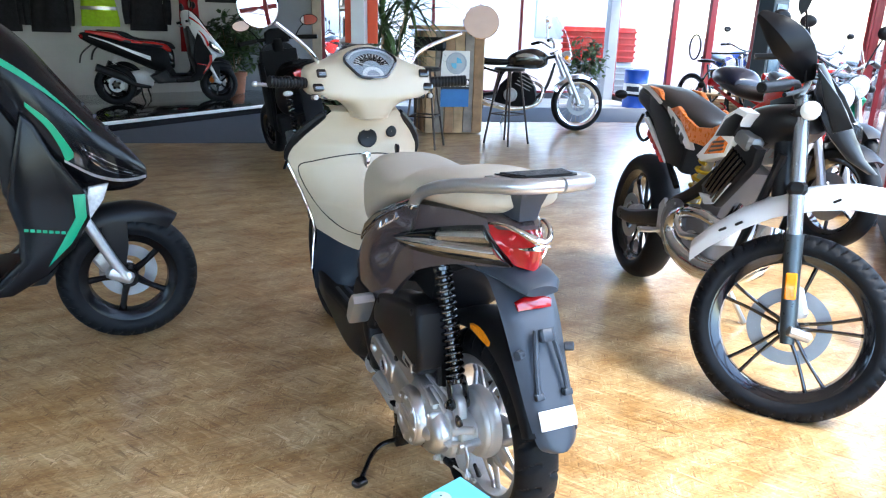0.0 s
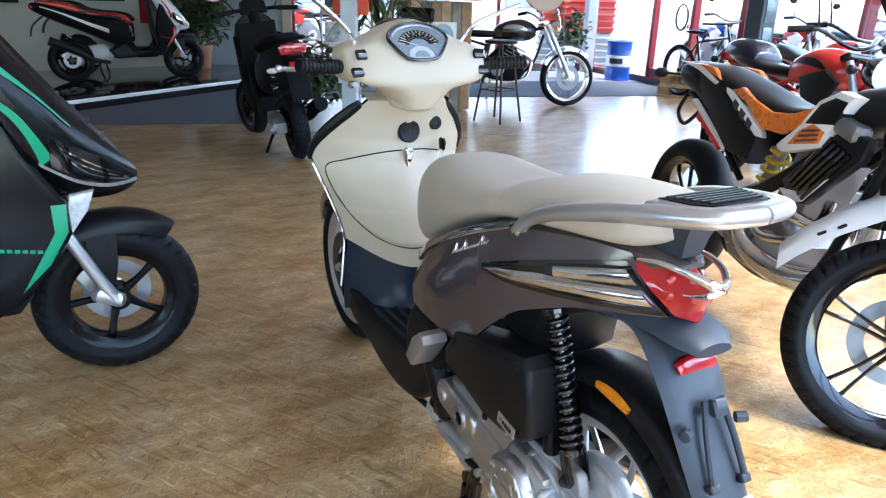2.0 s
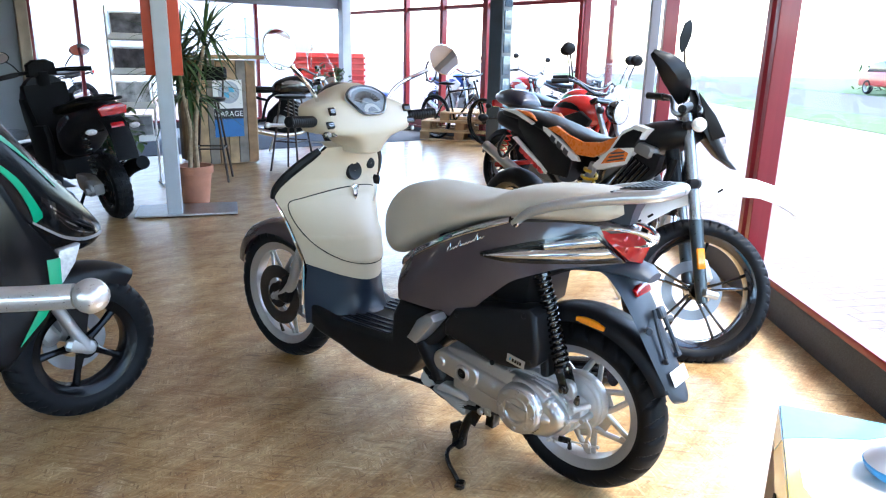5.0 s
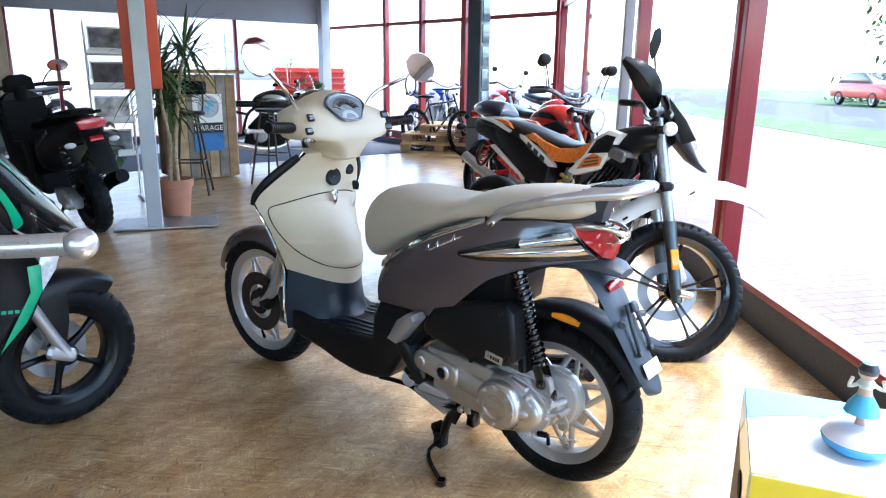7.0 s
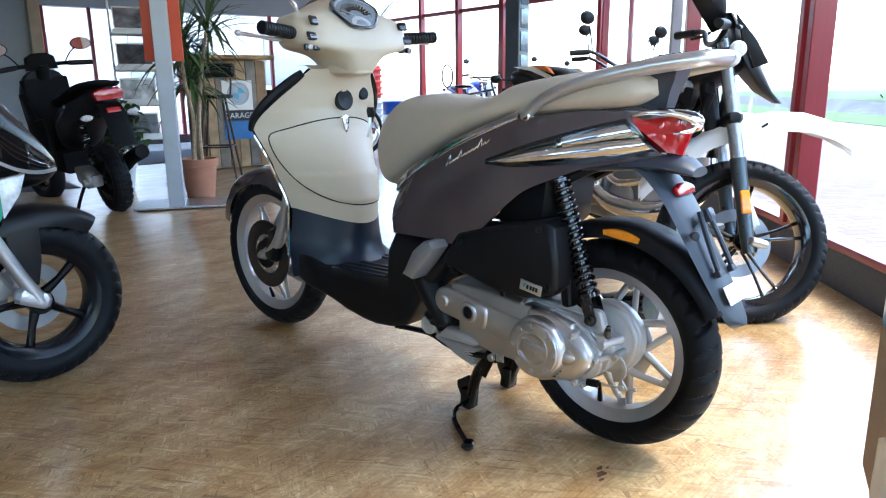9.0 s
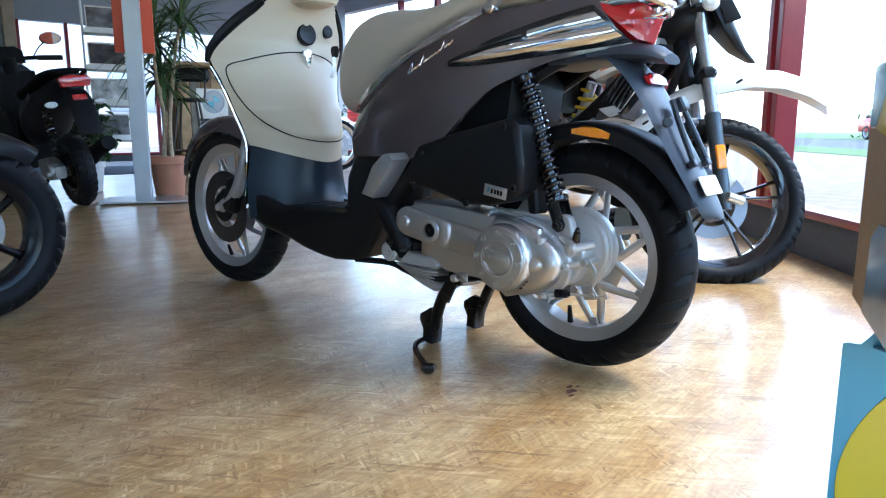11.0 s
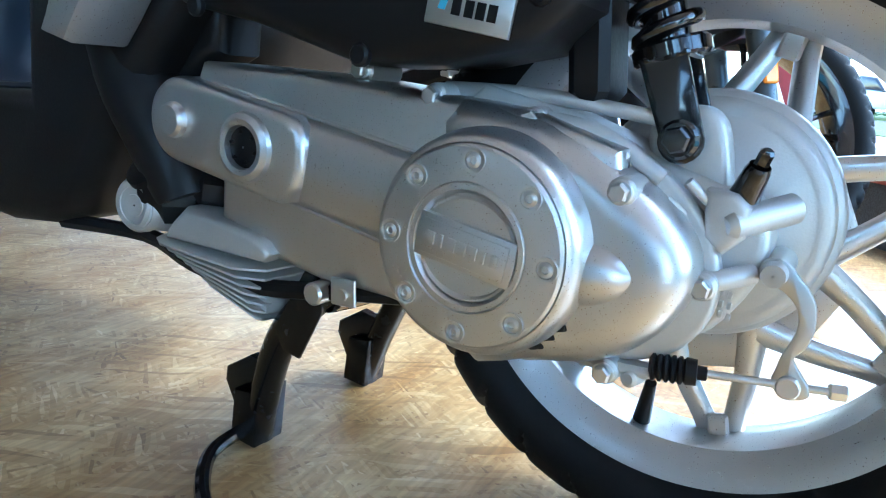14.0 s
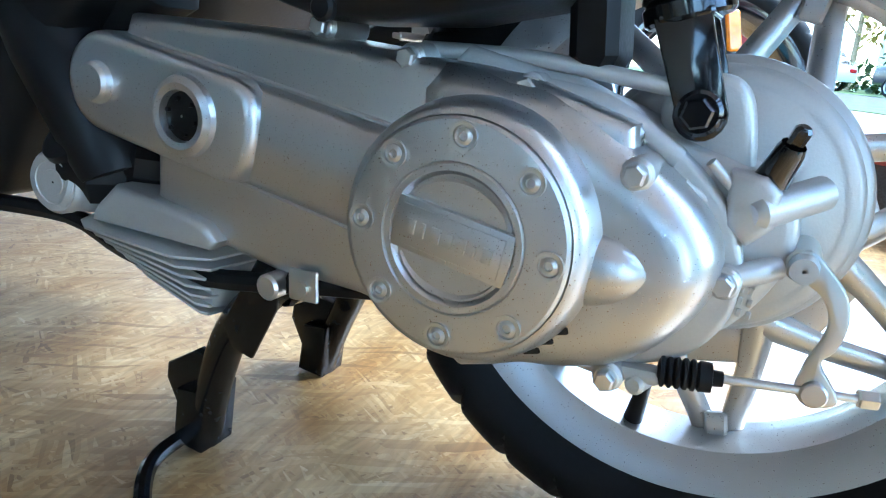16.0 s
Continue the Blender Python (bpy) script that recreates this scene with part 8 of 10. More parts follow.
tube(bm, [(-0.13, 0.0, 0.87), (-0.12, -0.20, 0.895), (-0.06, -0.30, 0.905), (0.06, -0.30, 0.905), (0.12, -0.20, 0.895), (0.13, 0.0, 0.87)], 0.012, 8, 5)
part("grab_rail", bm, M["soot"], US, "black grab rail")
bm = bm_new()
prism(bm, [(-0.085, -0.035), (0.085, -0.035), (0.10, 0.02), (0.06, 0.04), (-0.06, 0.04), (-0.10, 0.02)], 0, 0.05, lambda u, v, w: vec(u, -0.30 - w, 0.835 + v), 0.012)
part("tail_lamp", bm, M["red_lens"], US, "red tail lamp")
bm = bm_new()
tube(bm, [(0, -0.20, 0.80), (0, -0.33, 0.74), (0, -0.40, 0.62), (0, -0.43, 0.50)], 0.075, 12, 5, flat=(1.0, 0.16))
mg2 = part("rear_mudguard", bm, M["soot"], US, "black rear mudguard")
bm = bm_new()
box(bm, (0, -0.362, 0.735), (0.09, 0.012, 0.035), (-25, 0, 0), 0.004)
part("reflector", bm, M["red_lens"], mg2, "red reflector")
for sgn in (-1, 1):
    bm = bm_new()
    tube(bm, [(sgn * 0.06, -0.26, 0.70), (sgn * 0.12, -0.27, 0.70)], 0.007, 6, 1)
    ind = part("rear_indicator", bm, M["soot"], US, "rear indicator")
    part("indicator_lens", lens_bm((sgn * 0.15, -0.275, 0.70), (0, -1, 0), 0.022, 1.8, 0.018), M["frost"], ind, "clear indicator lens")
    part("shock_spring", spring_bm((sgn * 0.105, -0.02, 0.36), (sgn * 0.10, 0.03, 0.68), 0.022, 0.0055, 10), M["gloss"], US, "rear shock spring")
    poly_part("side_leg", [(0.62, 0.30), (0.56, 0.60), (0.60, 0.68), (0.84, 0.66), (0.97, 0.86), (1.05, 0.86), (1.02, 0.60), (0.98, 0.32)], sgn * 0.15, sgn * 0.20, M["soot"], US, "black leg shield side", 0.02)
    for i in range(6):
        y = 0.36 - 0.045 * i
        poly_part("script_bar", [(y, 0.66 + 0.022 * i), (y - 0.034, 0.675 + 0.022 * i), (y - 0.036, 0.655 + 0.022 * i), (y - 0.002, 0.64 + 0.022 * i)], sgn * 0.155, sgn * 0.168, M["fender"], US, bev=0)
bm = bm_new()
prism(bm, [(1.04, 0.34), (0.98, 0.27), (0.42, 0.27), (0.44, 0.42), (0.60, 0.44), (0.66, 0.36), (0.92, 0.36), (0.94, 0.60), (0.96, 0.96), (1.06, 0.96), (1.10, 0.60)], -0.165, 0.165, side, 0.02)
part("leg_shield", bm, M["soot"], US, "black footboard and leg shield")
bm = bm_new()
body(bm, [(1.22, 0.55, 0.72, 0.05), (1.16, 0.50, 0.90, 0.15), (1.06, 0.48, 1.02, 0.19), (0.98, 0.60, 1.02, 0.17)])
part("front_fairing", bm, M["ink"], US, "dark blue front fairing", sharp=55)
bm = bm_new()
prism(bm, [(0.28, 0.22), (0.30, 0.33), (0.10, 0.35), (-0.05, 0.29), (-0.04, 0.21), (0.15, 0.19)], -0.15, -0.07, side, 0.02)
part("engine_case", bm, M["dimcast"], US, "dull silver engine case")
bm = bm_new()
cyl(bm, (-0.175, 0.02, 0.26), (-0.10, 0.02, 0.26), 0.06, n=20, bev=0.01)
cyl(bm, (-0.10, -0.01, 0.245), (-0.20, -0.01, 0.245), 0.025, n=14, bev=0.004)
part("gear_cover", bm, M["dimcast"], US, "silver gear cover")
bm = bm_new()
tube(bm, [(0.12, 0.30, 0.22), (0.15, 0.12, 0.28), (0.16, -0.02, 0.36), (0.165, -0.24, 0.42)], [0.02, 0.035, 0.052, 0.05], 14, 5)
part("muffler", bm, M["soot"], US, "black muffler")
bm = bm_new()
tube(bm, [(-0.05, 0.34, 0.24), (-0.15, 0.28, 0.12), (-0.235, 0.22, -0.014)], 0.012, 8, 3)
box(bm, (-0.27, 0.20, -0.026), (0.10, 0.03, 0.012), (0, 6.9, 20), 0.003)
part("side_stand", bm, M["soot"], US, "black side stand")
bm = bm_new()
cyl(bm, (0, 0.98, 0.95), (0, 0.96, 1.06), 0.05, n=14)
tube(bm, [(-0.30, 0.88, 1.045), (-0.15, 0.95, 1.055), (0, 0.97, 1.05), (0.15, 0.95, 1.055), (0.30, 0.88, 1.045)], 0.016, 10, 4)
bars = part("handlebar", bm, M["soot"], US, "black handlebar")
bm = bm_new()
prism(bm, [(-0.11, -0.05), (0.11, -0.05), (0.10, 0.045), (0.05, 0.075), (-0.05, 0.075), (-0.10, 0.045)], 0, 0.10, lambda u, v, w: vec(u, 0.93 + w, 1.07 + v), 0.02)
part("instrument", bm, M["soot"], bars, "black instrument cowl")
for sgn in (-1, 1):
    bm = bm_new()
    cyl(bm, (sgn * 0.19, 0.935, 1.052), (sgn * 0.35, 0.86, 1.04), 0.02, n=12, bev=0.003)
    part("grip", bm, M["black"], bars, "black rubber grip")
    mirror_part(US, (sgn * 0.17, 0.93, 1.07), (sgn * 0.30, 0.90, 1.19), (0, -1, 0.15), 0.048, 1.7, M["soot"], "grey mirror")

# a further scooter parked beside the camera's way: only its bar end and mirror come into view
sport_scooter(pose(-2.2045, -1.170, 0, 0, 0, -23), "black scooter with a silver brake lever, parked in the row", M["satin"], M["silver"], None, M["matt"], M["silver"], "parked scooters", rise=0.101)

# ---- motorcycles farther off ----
def naked_bike(m, label, tank_mat, trim_mat, group="parked motorcycles", wheelbase=1.42, R=0.30, spokes=6, seat_mat=None, screen=False, classic=False, name="motorcycle", turn=0.0, cowl=None):
    """A road motorcycle: wheels, frame, engine, tank, seat, fork, bars, lamp and pipes."""
    s = thing(name, m, label, "motorcycle", group)
    seat_mat = seat_mat or M["matt"]
    wb = wheelbase
    metal = M["chrome"] if classic else M["gloss"]
    k = ("wire spoked" if classic else "black cast")
    cast_wheel("rear_wheel", s, pose(0, 0, R), R, 0.13, R - 0.085 if not classic else R - 0.07, 24 if classic else spokes, metal, k + " rear wheel", 0.11, 1, 1.0, wire=classic)
    ST2 = pose(0, wb, 0, 0, 0, turn) @ pose(0, -wb, 0)
    cast_wheel("front_wheel", s, ST2 @ pose(0, wb, R), R, 0.11, R - 0.075 if not classic else R - 0.06, 24 if classic else spokes, metal, k + " front wheel", 0.14, 1, 0.9, wire=classic)
    bm = bm_new()
    for x in (-0.10, 0.10):
        tube(bm, [(x, -0.02, R), (x, 0.25, R + 0.05), (x * 0.8, 0.5, R + 0.10)], 0.022, 8, 4)
        tube(bm, [(x * 0.8, 0.45, 0.42), (x, 0.55, 0.70), (x * 0.8, 0.85, 0.80), (x * 0.4, wb - 0.30, 0.88)], 0.018, 8, 4)
        tube(bm, [(x * 0.4, wb - 0.30, 0.80), (x, wb - 0.42, 0.45), (x, 0.75, 0.28), (x, 0.48, 0.32)], 0.016, 8, 4)
        tube(bm, [(x, 0.52, 0.66), (x, 0.2, 0.74), (x * 0.8, -0.08, 0.80)], 0.014, 8, 3)
    part("frame", bm, tank_mat if cowl else M["matt"], s, "tubular frame")
    bm = bm_new()
    prism(bm, [(0.46, 0.32), (0.55, 0.24), (0.90, 0.24), (0.98, 0.36), (0.95, 0.50), (0.85, 0.66), (0.68, 0.68), (0.52, 0.52)], -0.15, 0.15, side, 0.03)
    eng = part("engine", bm, M["soot"] if classic else DARKALU, s, "engine block")
    for i in range(5):
        bm = bm_new()
        box(bm, (0, 0.80 + 0.02 * i, 0.50 + 0.035 * i), (0.36 if classic else 0.24, 0.20, 0.010), (-25, 0, 0), 0.003)
        part("cooling_fin", bm, M["dimcast"] if classic else DARKALU, eng)
    for sgn in (-1, 1):
        bm = bm_new()
        lathe(bm, [(0.085, 0.0), (0.085, 0.016), (0.07, 0.03), (0.001, 0.034)], (sgn * 0.148, 0.66, 0.40), (sgn, 0, 0), 24)
        part("side_cover", bm, M["dimcast"] if classic else M["alu"], eng, "round engine cover")
        bm = bm_new()
        tube(bm, [(sgn * 0.08, 0.95, 0.56), (sgn * 0.12, 1.05, 0.48), (sgn * 0.13, 0.98, 0.30), (sgn * 0.15, 0.70, 0.24), (sgn * 0.17, 0.35, 0.30), (sgn * 0.18, -0.10, 0.36 if classic else 0.46)], [0.02, 0.02, 0.021, 0.024, 0.04, 0.045, 0.042], 12, 5)
        part("exhaust", bm, M["chrome"] if classic else M["steel"], s, "exhaust pipe")
        bm = bm_new()
        tube(bm, [(sgn * 0.09, wb, R), (sgn * 0.09, wb - 0.08, R + 0.17), (sgn * 0.09, wb - 0.30, 0.90)], [0.026, 0.026, 0.02], 10, 3)
        part("fork_leg", bm, M["silver"], s, "silver fork leg", at=ST2)
        part("rear_shock", spring_bm((sgn * 0.12, 0.05, R + 0.06), (sgn * 0.11, 0.16, 0.70), 0.025, 0.006, 8), M["chrome"] if classic else tank_mat, s, "rear shock spring")
        mirror_part(s, (sgn * 0.28, wb - 0.42, 1.05), (sgn * 0.36, wb - 0.42, 1.27), (0, -1, 0.1), 0.045, 1.4, M["chrome"] if classic else M["matt"])
        bm = bm_new()
        ball(bm, (sgn * 0.15, wb - 0.22, 0.86), 0.028, 10, 7, (1.2, 1, 1))
        part("front_indicator", bm, M["orange_lens"] if classic else M["matt"], s, "front indicator", at=ST2)
        bm = bm_new()
        ball(bm, (sgn * 0.13, -0.20, 0.80), 0.026, 10, 7, (1.2, 1, 1))
        part("rear_indicator", bm, M["orange_lens"] if classic else M["matt"], s, "rear indicator")
    T = [(0.58, 0.74, 0.84, 0.07), (0.64, 0.72, 0.90, 0.12), (0.78, 0.72, 0.955, 0.15), (0.92, 0.72, 0.965, 0.155), (1.02, 0.74, 0.93, 0.13), (1.08, 0.78, 0.89, 0.08)]
    bm = bm_new()
    body(bm, T)
    tank = part("tank", bm, tank_mat, s, "painted fuel tank", sharp=60)
    for sgn in (-1, 1):
        part("tank_flash", stripe(T, [(0.70, 0.88), (0.85, 0.90), (0.98, 0.86)], [(0.70, 0.85), (0.85, 0.85), (0.98, 0.835)], sgn), trim_mat, tank, "contrasting tank flash")
        if not classic:
            poly_part("side_shroud", [(0.80, 0.78), (1.0, 0.84), (1.12, 0.78), (1.02, 0.62), (0.90, 0.60)], sgn * 0.13, sgn * 0.17, trim_mat, s, "tank side shroud", 0.01)
    bm = bm_new()
    body(bm, [(0.66, 0.76, 0.82, 0.09), (0.55, 0.75, 0.83, 0.12), (0.35, 0.75, 0.835, 0.13), (0.18, 0.77, 0.86, 0.125), (0.02, 0.80, 0.885, 0.11), (-0.12, 0.84, 0.89, 0.06)])
    part("seat", bm, seat_mat, s, "padded seat", sharp=60)
    bm = bm_new()
    if cowl:
        body(bm, [(0.24, 0.80, 0.88, 0.11), (0.14, 0.80, 0.955, 0.135), (0.0, 0.81, 0.97, 0.13), (-0.12, 0.83, 0.95, 0.10), (-0.22, 0.86, 0.92, 0.05)])
        part("seat_cowl", bm, cowl, s, "dark seat cowl", sharp=60)
    else:
        body(bm, [(0.3, 0.68, 0.80, 0.10), (0.1, 0.71, 0.82, 0.10), (-0.12, 0.77, 0.85, 0.07), (-0.24, 0.81, 0.85, 0.03)])
        part("tail", bm, tank_mat, s, "painted tail", sharp=60)
    bm = bm_new()
    box(bm, (0, -0.245, 0.83), (0.11, 0.04, 0.06), (10, 0, 0), 0.012)
    part("tail_lamp", bm, M["red_lens"], s, "red tail lamp")
    for yy, a0, a1, nm in ((0.0, -75, 25, "rear_mudguard"), (wb, -40, 65, "front_mudguard")):
        bm = bm_new()
        cols = []
        for i in range(15):
            a = radians(a0 + (a1 - a0) * i / 14) * (1 if nm == "rear_mudguard" else -1)
            cols.append([vec(x, yy + r2 * math.sin(a), R + r2 * math.cos(a)) for x, r2 in ((-0.07, R - 0.02), (-0.062, R + 0.018), (0, R + 0.034), (0.062, R + 0.018), (0.07, R - 0.02), (0.055, R + 0.008), (0, R + 0.024), (-0.055, R + 0.008))])
        loft(bm, cols)
        part(nm, bm, M["chrome"] if classic else M["matt"], s, "mudguard", at=ST2 if yy else None, sharp=50)
    bm = bm_new()
    tube(bm, [(-0.36, wb - 0.52, 1.03), (-0.24, wb - 0.44, 1.05), (-0.08, wb - 0.36, 0.98), (0.08, wb - 0.36, 0.98), (0.24, wb - 0.44, 1.05), (0.36, wb - 0.52, 1.03)], 0.013, 10, 4)
    box(bm, (0, wb - 0.33, 0.92), (0.22, 0.07, 0.04), (25, 0, 0), 0.01)
    bars = part("handlebar", bm, metal, s, "handlebar", at=ST2)
    for sgn in (-1, 1):
        bm = bm_new()
        cyl(bm, (sgn * 0.26, wb - 0.455, 1.048), (sgn * 0.37, wb - 0.525, 1.028), 0.019, n=12, bev=0.003)
        part("grip", bm, M["black"], bars, "black rubber grip")
    bm = bm_new()
    lathe(bm, [(0.001, -0.09), (0.05, -0.08), (0.085, -0.03), (0.092, 0.02), (0.085, 0.03)], (0, wb - 0.17, 0.86), (0, 1, -0.05), 24)
    lamp = part("headlamp", bm, M["chrome"] if classic else M["gloss"], s, "round headlamp", at=ST2)
    bm = bm_new()
    lathe(bm, [(0.084, 0.026), (0.05, 0.038), (0.001, 0.042)], (0, wb - 0.17, 0.86), (0, 1, -0.05), 24)
    part("headlamp_glass", bm, M["frost"], lamp, "headlamp glass")
    if screen:
        bm = bm_new()
        rings = []
        for z, y, w in ((0.92, wb - 0.12, 0.13), (1.05, wb - 0.17, 0.20), (1.20, wb - 0.25, 0.20), (1.33 if classic else 1.16, wb - 0.33, 0.14)):
            rings.append([vec(w * math.sin(radians(-60 + 12 * i)), y - 0.10 * (1 - math.cos(radians(-60 + 12 * i))), z) for i in range(11)])
        loft(bm, rings, closed=False)
        part("windscreen", bm, M["clear"], s, "clear windscreen", at=ST2)
    bm = bm_new()
    tube(bm, [(-0.10, 0.60, 0.28), (-0.18, 0.56, 0.15), (-0.26, 0.52, 0.03)], 0.012, 8, 3)
    part("side_stand", bm, M["steel"], s, "side stand")
    return s


def heading(a, b):
    """Pose with its y axis from a towards b."""
    d = Vector(b) - Vector(a)
    return math.degrees(math.atan2(d.y, d.x)) - 90


naked_bike(pose(3.2, 6.75, 0, 0, -5, heading((3.2, 6.75), (4.4, 5.9))), "black classic motorcycle with chrome mudguards and windscreen", M["gloss"], M["silver"], R=0.325, wheelbase=1.47, screen=True, classic=True, turn=18)
naked_bike(pose(3.42, 2.72, 0, 0, -6, heading((3.42, 2.72), (3.0, 1.36))), "red and black sports motorcycle with dark blue seat cowl", M["red"], M["matt"], screen=True, cowl=M["bluepaint"], turn=8)
naked_bike(pose(4.55, 3.25, 0, 0, -6, heading((4.55, 3.25), (3.95, 2.0))), "red, white and green motorcycle parked in the row", M["red"], M["green"], turn=5)
naked_bike(pose(8.9, 8.3, -0.03, 0, -5, heading((8.9, 8.3), (8.4, 6.95))), "blue and white motorcycle parked outside", M["blue"], M["white"], "motorcycles outside")
naked_bike(pose(9.0, 7.0, -0.03, 0, -5, heading((9.0, 7.0), (8.6, 5.65))), "red motorcycle parked outside the shop front", M["red"], M["white"], "motorcycles outside")
naked_bike(pose(9.4, 6.0, -0.03, 0, -5, heading((9.4, 6.0), (9.0, 4.65))), "dark motorcycle parked outside the shop front", M["gloss"], M["silver"], "motorcycles outside")
naked_bike(pose(4.6, 14.0, -0.03, 0, -5, 80), "black motorcycle parked outside the window front", M["gloss"], M["red"], "motorcycles outside")
naked_bike(pose(3.1, 13.2, -0.03, 0, -5, 70), "dark red motorcycle parked outside the window front", M["red"], M["gloss"], "motorcycles outside")

# ---- post, plants, counter and other furnishings ----
random.seed(7)
GALV = mat("brushed_steel_plate", (0.50, 0.52, 0.54), 0.35, metal=0.9, vary=0.1, scale=14, bscale=90, rvary=0.3)
POSTP = mat("pale_grey_paint", (0.46, 0.50, 0.54), 0.4, vary=0.05, bump=0.04, bscale=90)
BOARD = mat("orange_red_board", (0.62, 0.085, 0.035), 0.45, vary=0.06)
PA, PB = vec(0.74, 4.20, 0), vec(1.37, 3.79, 0)
pd = (PB - PA).normalized()
pn = vec(-pd.y, pd.x, 0)
rzp = math.degrees(math.atan2(pd.y, pd.x))
post = thing("display_post", Matrix.Translation((PA + PB) / 2 + pn * 0.20) @ pose(0, 0, 0, 0, 0, rzp), "pale grey steel post with base plate and orange-red board", "display post")
bm = bm_new()
box(bm, (0, 0, 0.015), (0.75, 0.42, 0.014), (0, 0, 0), 0.003)
part("base_plate", bm, GALV, post, "brushed steel base plate")
for x in (-0.33, 0.33):
    for y in (-0.17, 0.17):
        bm = bm_new()
        cyl(bm, (x, y, 0.0), (x, y, 0.009), 0.02, n=12)
        part("foot", bm, M["black"], post)
bm = bm_new()
for x in (-0.05, 0.05):
    box(bm, (x - 0.085, -0.13, 1.43), (0.006, 0.10, 2.82), (0, 0, 0), 0.002)
box(bm, (-0.085, -0.178, 1.43), (0.10, 0.006, 2.82), (0, 0, 0), 0.002)
part("post", bm, POSTP, post, "pale grey steel channel post")
bm = bm_new()
box(bm, (-0.085, -0.065, 1.75), (0.26, 0.024, 1.40), (0, 0, 0), 0.004)
part("board", bm, BOARD, post, "orange-red board on the post")


def pot(name, m, r, h, material, label, plain=False):
    p = thing(name, m, label, "plant")
    bm = bm_new()
    lathe(bm, [(0.001, 0.004), (r * 0.66, 0.0), (r * 0.70, 0.01), (r * 0.90, h * 0.80), (r * 1.0, h * 0.81), (r * 1.02, h), (r * 0.92, h), (r * 0.88, h * 0.9), (r * 0.86, h * 0.86)], (0, 0, 0), (0, 0, 1), 32)
    part("pot", bm, material, p, "round plant pot")
    bm = bm_new()
    lathe(bm, [(r * 0.87, h * 0.885), (r * 0.4, h * 0.90), (0.001, h * 0.89)], (0, 0, 0), (0, 0, 1), 20)
    part("soil", bm, M["soil"], p, "dark potting soil")
    return p


def blade(bm, a, d, length, width, droop):
    """A long arching leaf."""
    d = Vector(d).normalized()
    s = d.cross(vec(0, 0, 1))
    s = s.normalized() if s.length > 0.01 else vec(1, 0, 0)
    q, dd, rows = Vector(a), d.copy(), []
    n = 6
    for i in range(n + 1):
        f = i / n
        w = width * (0.55 + 0.9 * f if f < 0.5 else 2.0 * (1 - f) + 0.02) * 0.5
        up = s.cross(dd).normalized()
        rows.append([q - s * w, q + up * -w * 0.35, q + s * w])
        dd = (dd + vec(0, 0, -droop / n)).normalized()
        q = q + dd * length / n
    loft(bm, rows, closed=False)


yucca = pot("yucca_plant", pose(1.38, 4.40, 0), 0.15, 0.32, M["terracotta"], "tall yucca with bare stems in a terracotta pot")
for k, (bx, by, top, ln) in enumerate((((0.03, 0.02), None, (0.05, 0.10, 0.95), 1.0), ((-0.04, 0.0), None, (-0.06, -0.02, 1.18), 1.0), ((0.01, -0.04), None, (0.13, -0.08, 1.34), 1.0))):
    bm = bm_new()
    tube(bm, [(bx[0], bx[1], 0.26), (bx[0] * 0.5 + 0.02, bx[1] + 0.02, 0.6), (top[0] * 0.7 - 0.02, top[1] * 0.8, top[2] * 0.78), top], [0.020, 0.016, 0.014, 0.012], 8, 5)
    part("stem", bm, M["trunk"], yucca, "bare pale stem")
    bm = bm_new()
    for i in range(64):
        a = random.uniform(0, 2 * math.pi)
        e = random.uniform(-0.5, 1.35)
        blade(bm, Vector(top) + vec(0, 0, random.uniform(-0.12, 0.05)), (math.cos(a) * math.cos(e), math.sin(a) * math.cos(e), math.sin(e) + 0.25), random.uniform(0.34, 0.58), random.uniform(0.020, 0.032), random.uniform(0.7, 1.7))
    part("crown", bm, M["leaf"], yucca, "spray of long narrow leaves", sharp=80)


def leafy(m, label, r, h, crown_r, crown_h, n, potmat, leafsize=0.05):
    p = pot("potted_plant", m, r, h, potmat, label)
    bm = bm_new()
    for i in range(7):
        a = 2 * math.pi * i / 7
        tube(bm, [(0.02 * math.cos(a), 0.02 * math.sin(a), h * 0.85), (crown_r * 0.3 * math.cos(a), crown_r * 0.3 * math.sin(a), h + crown_h * 0.4), (crown_r * 0.7 * math.cos(a + 0.4), crown_r * 0.7 * math.sin(a + 0.4), h + crown_h * random.uniform(0.6, 0.9))], [0.009, 0.004], 6, 4)
    part("stems", bm, M["trunk"], p)
    bm = bm_new()
    for i in range(n):
        a, e, q = random.uniform(0, 2 * math.pi), random.uniform(-1, 1), random.random() ** 0.45
        c = vec(crown_r * q * math.cos(a) * math.sqrt(1 - e * e * 0.8), crown_r * q * math.sin(a) * math.sqrt(1 - e * e * 0.8), h + crown_h * (0.52 + 0.5 * e * q))
        c += vec(random.gauss(0, 0.03), random.gauss(0, 0.03), random.gauss(0, 0.03))
        blade(bm, c, (random.gauss(0, 1), random.gauss(0, 1), random.gauss(0.3, 0.6)), leafsize * random.uniform(0.7, 1.5), leafsize * 0.7, random.uniform(0.5, 1.5))
    part("crown", bm, M["leaf"], p, "bushy green leaves", sharp=80)
    return p


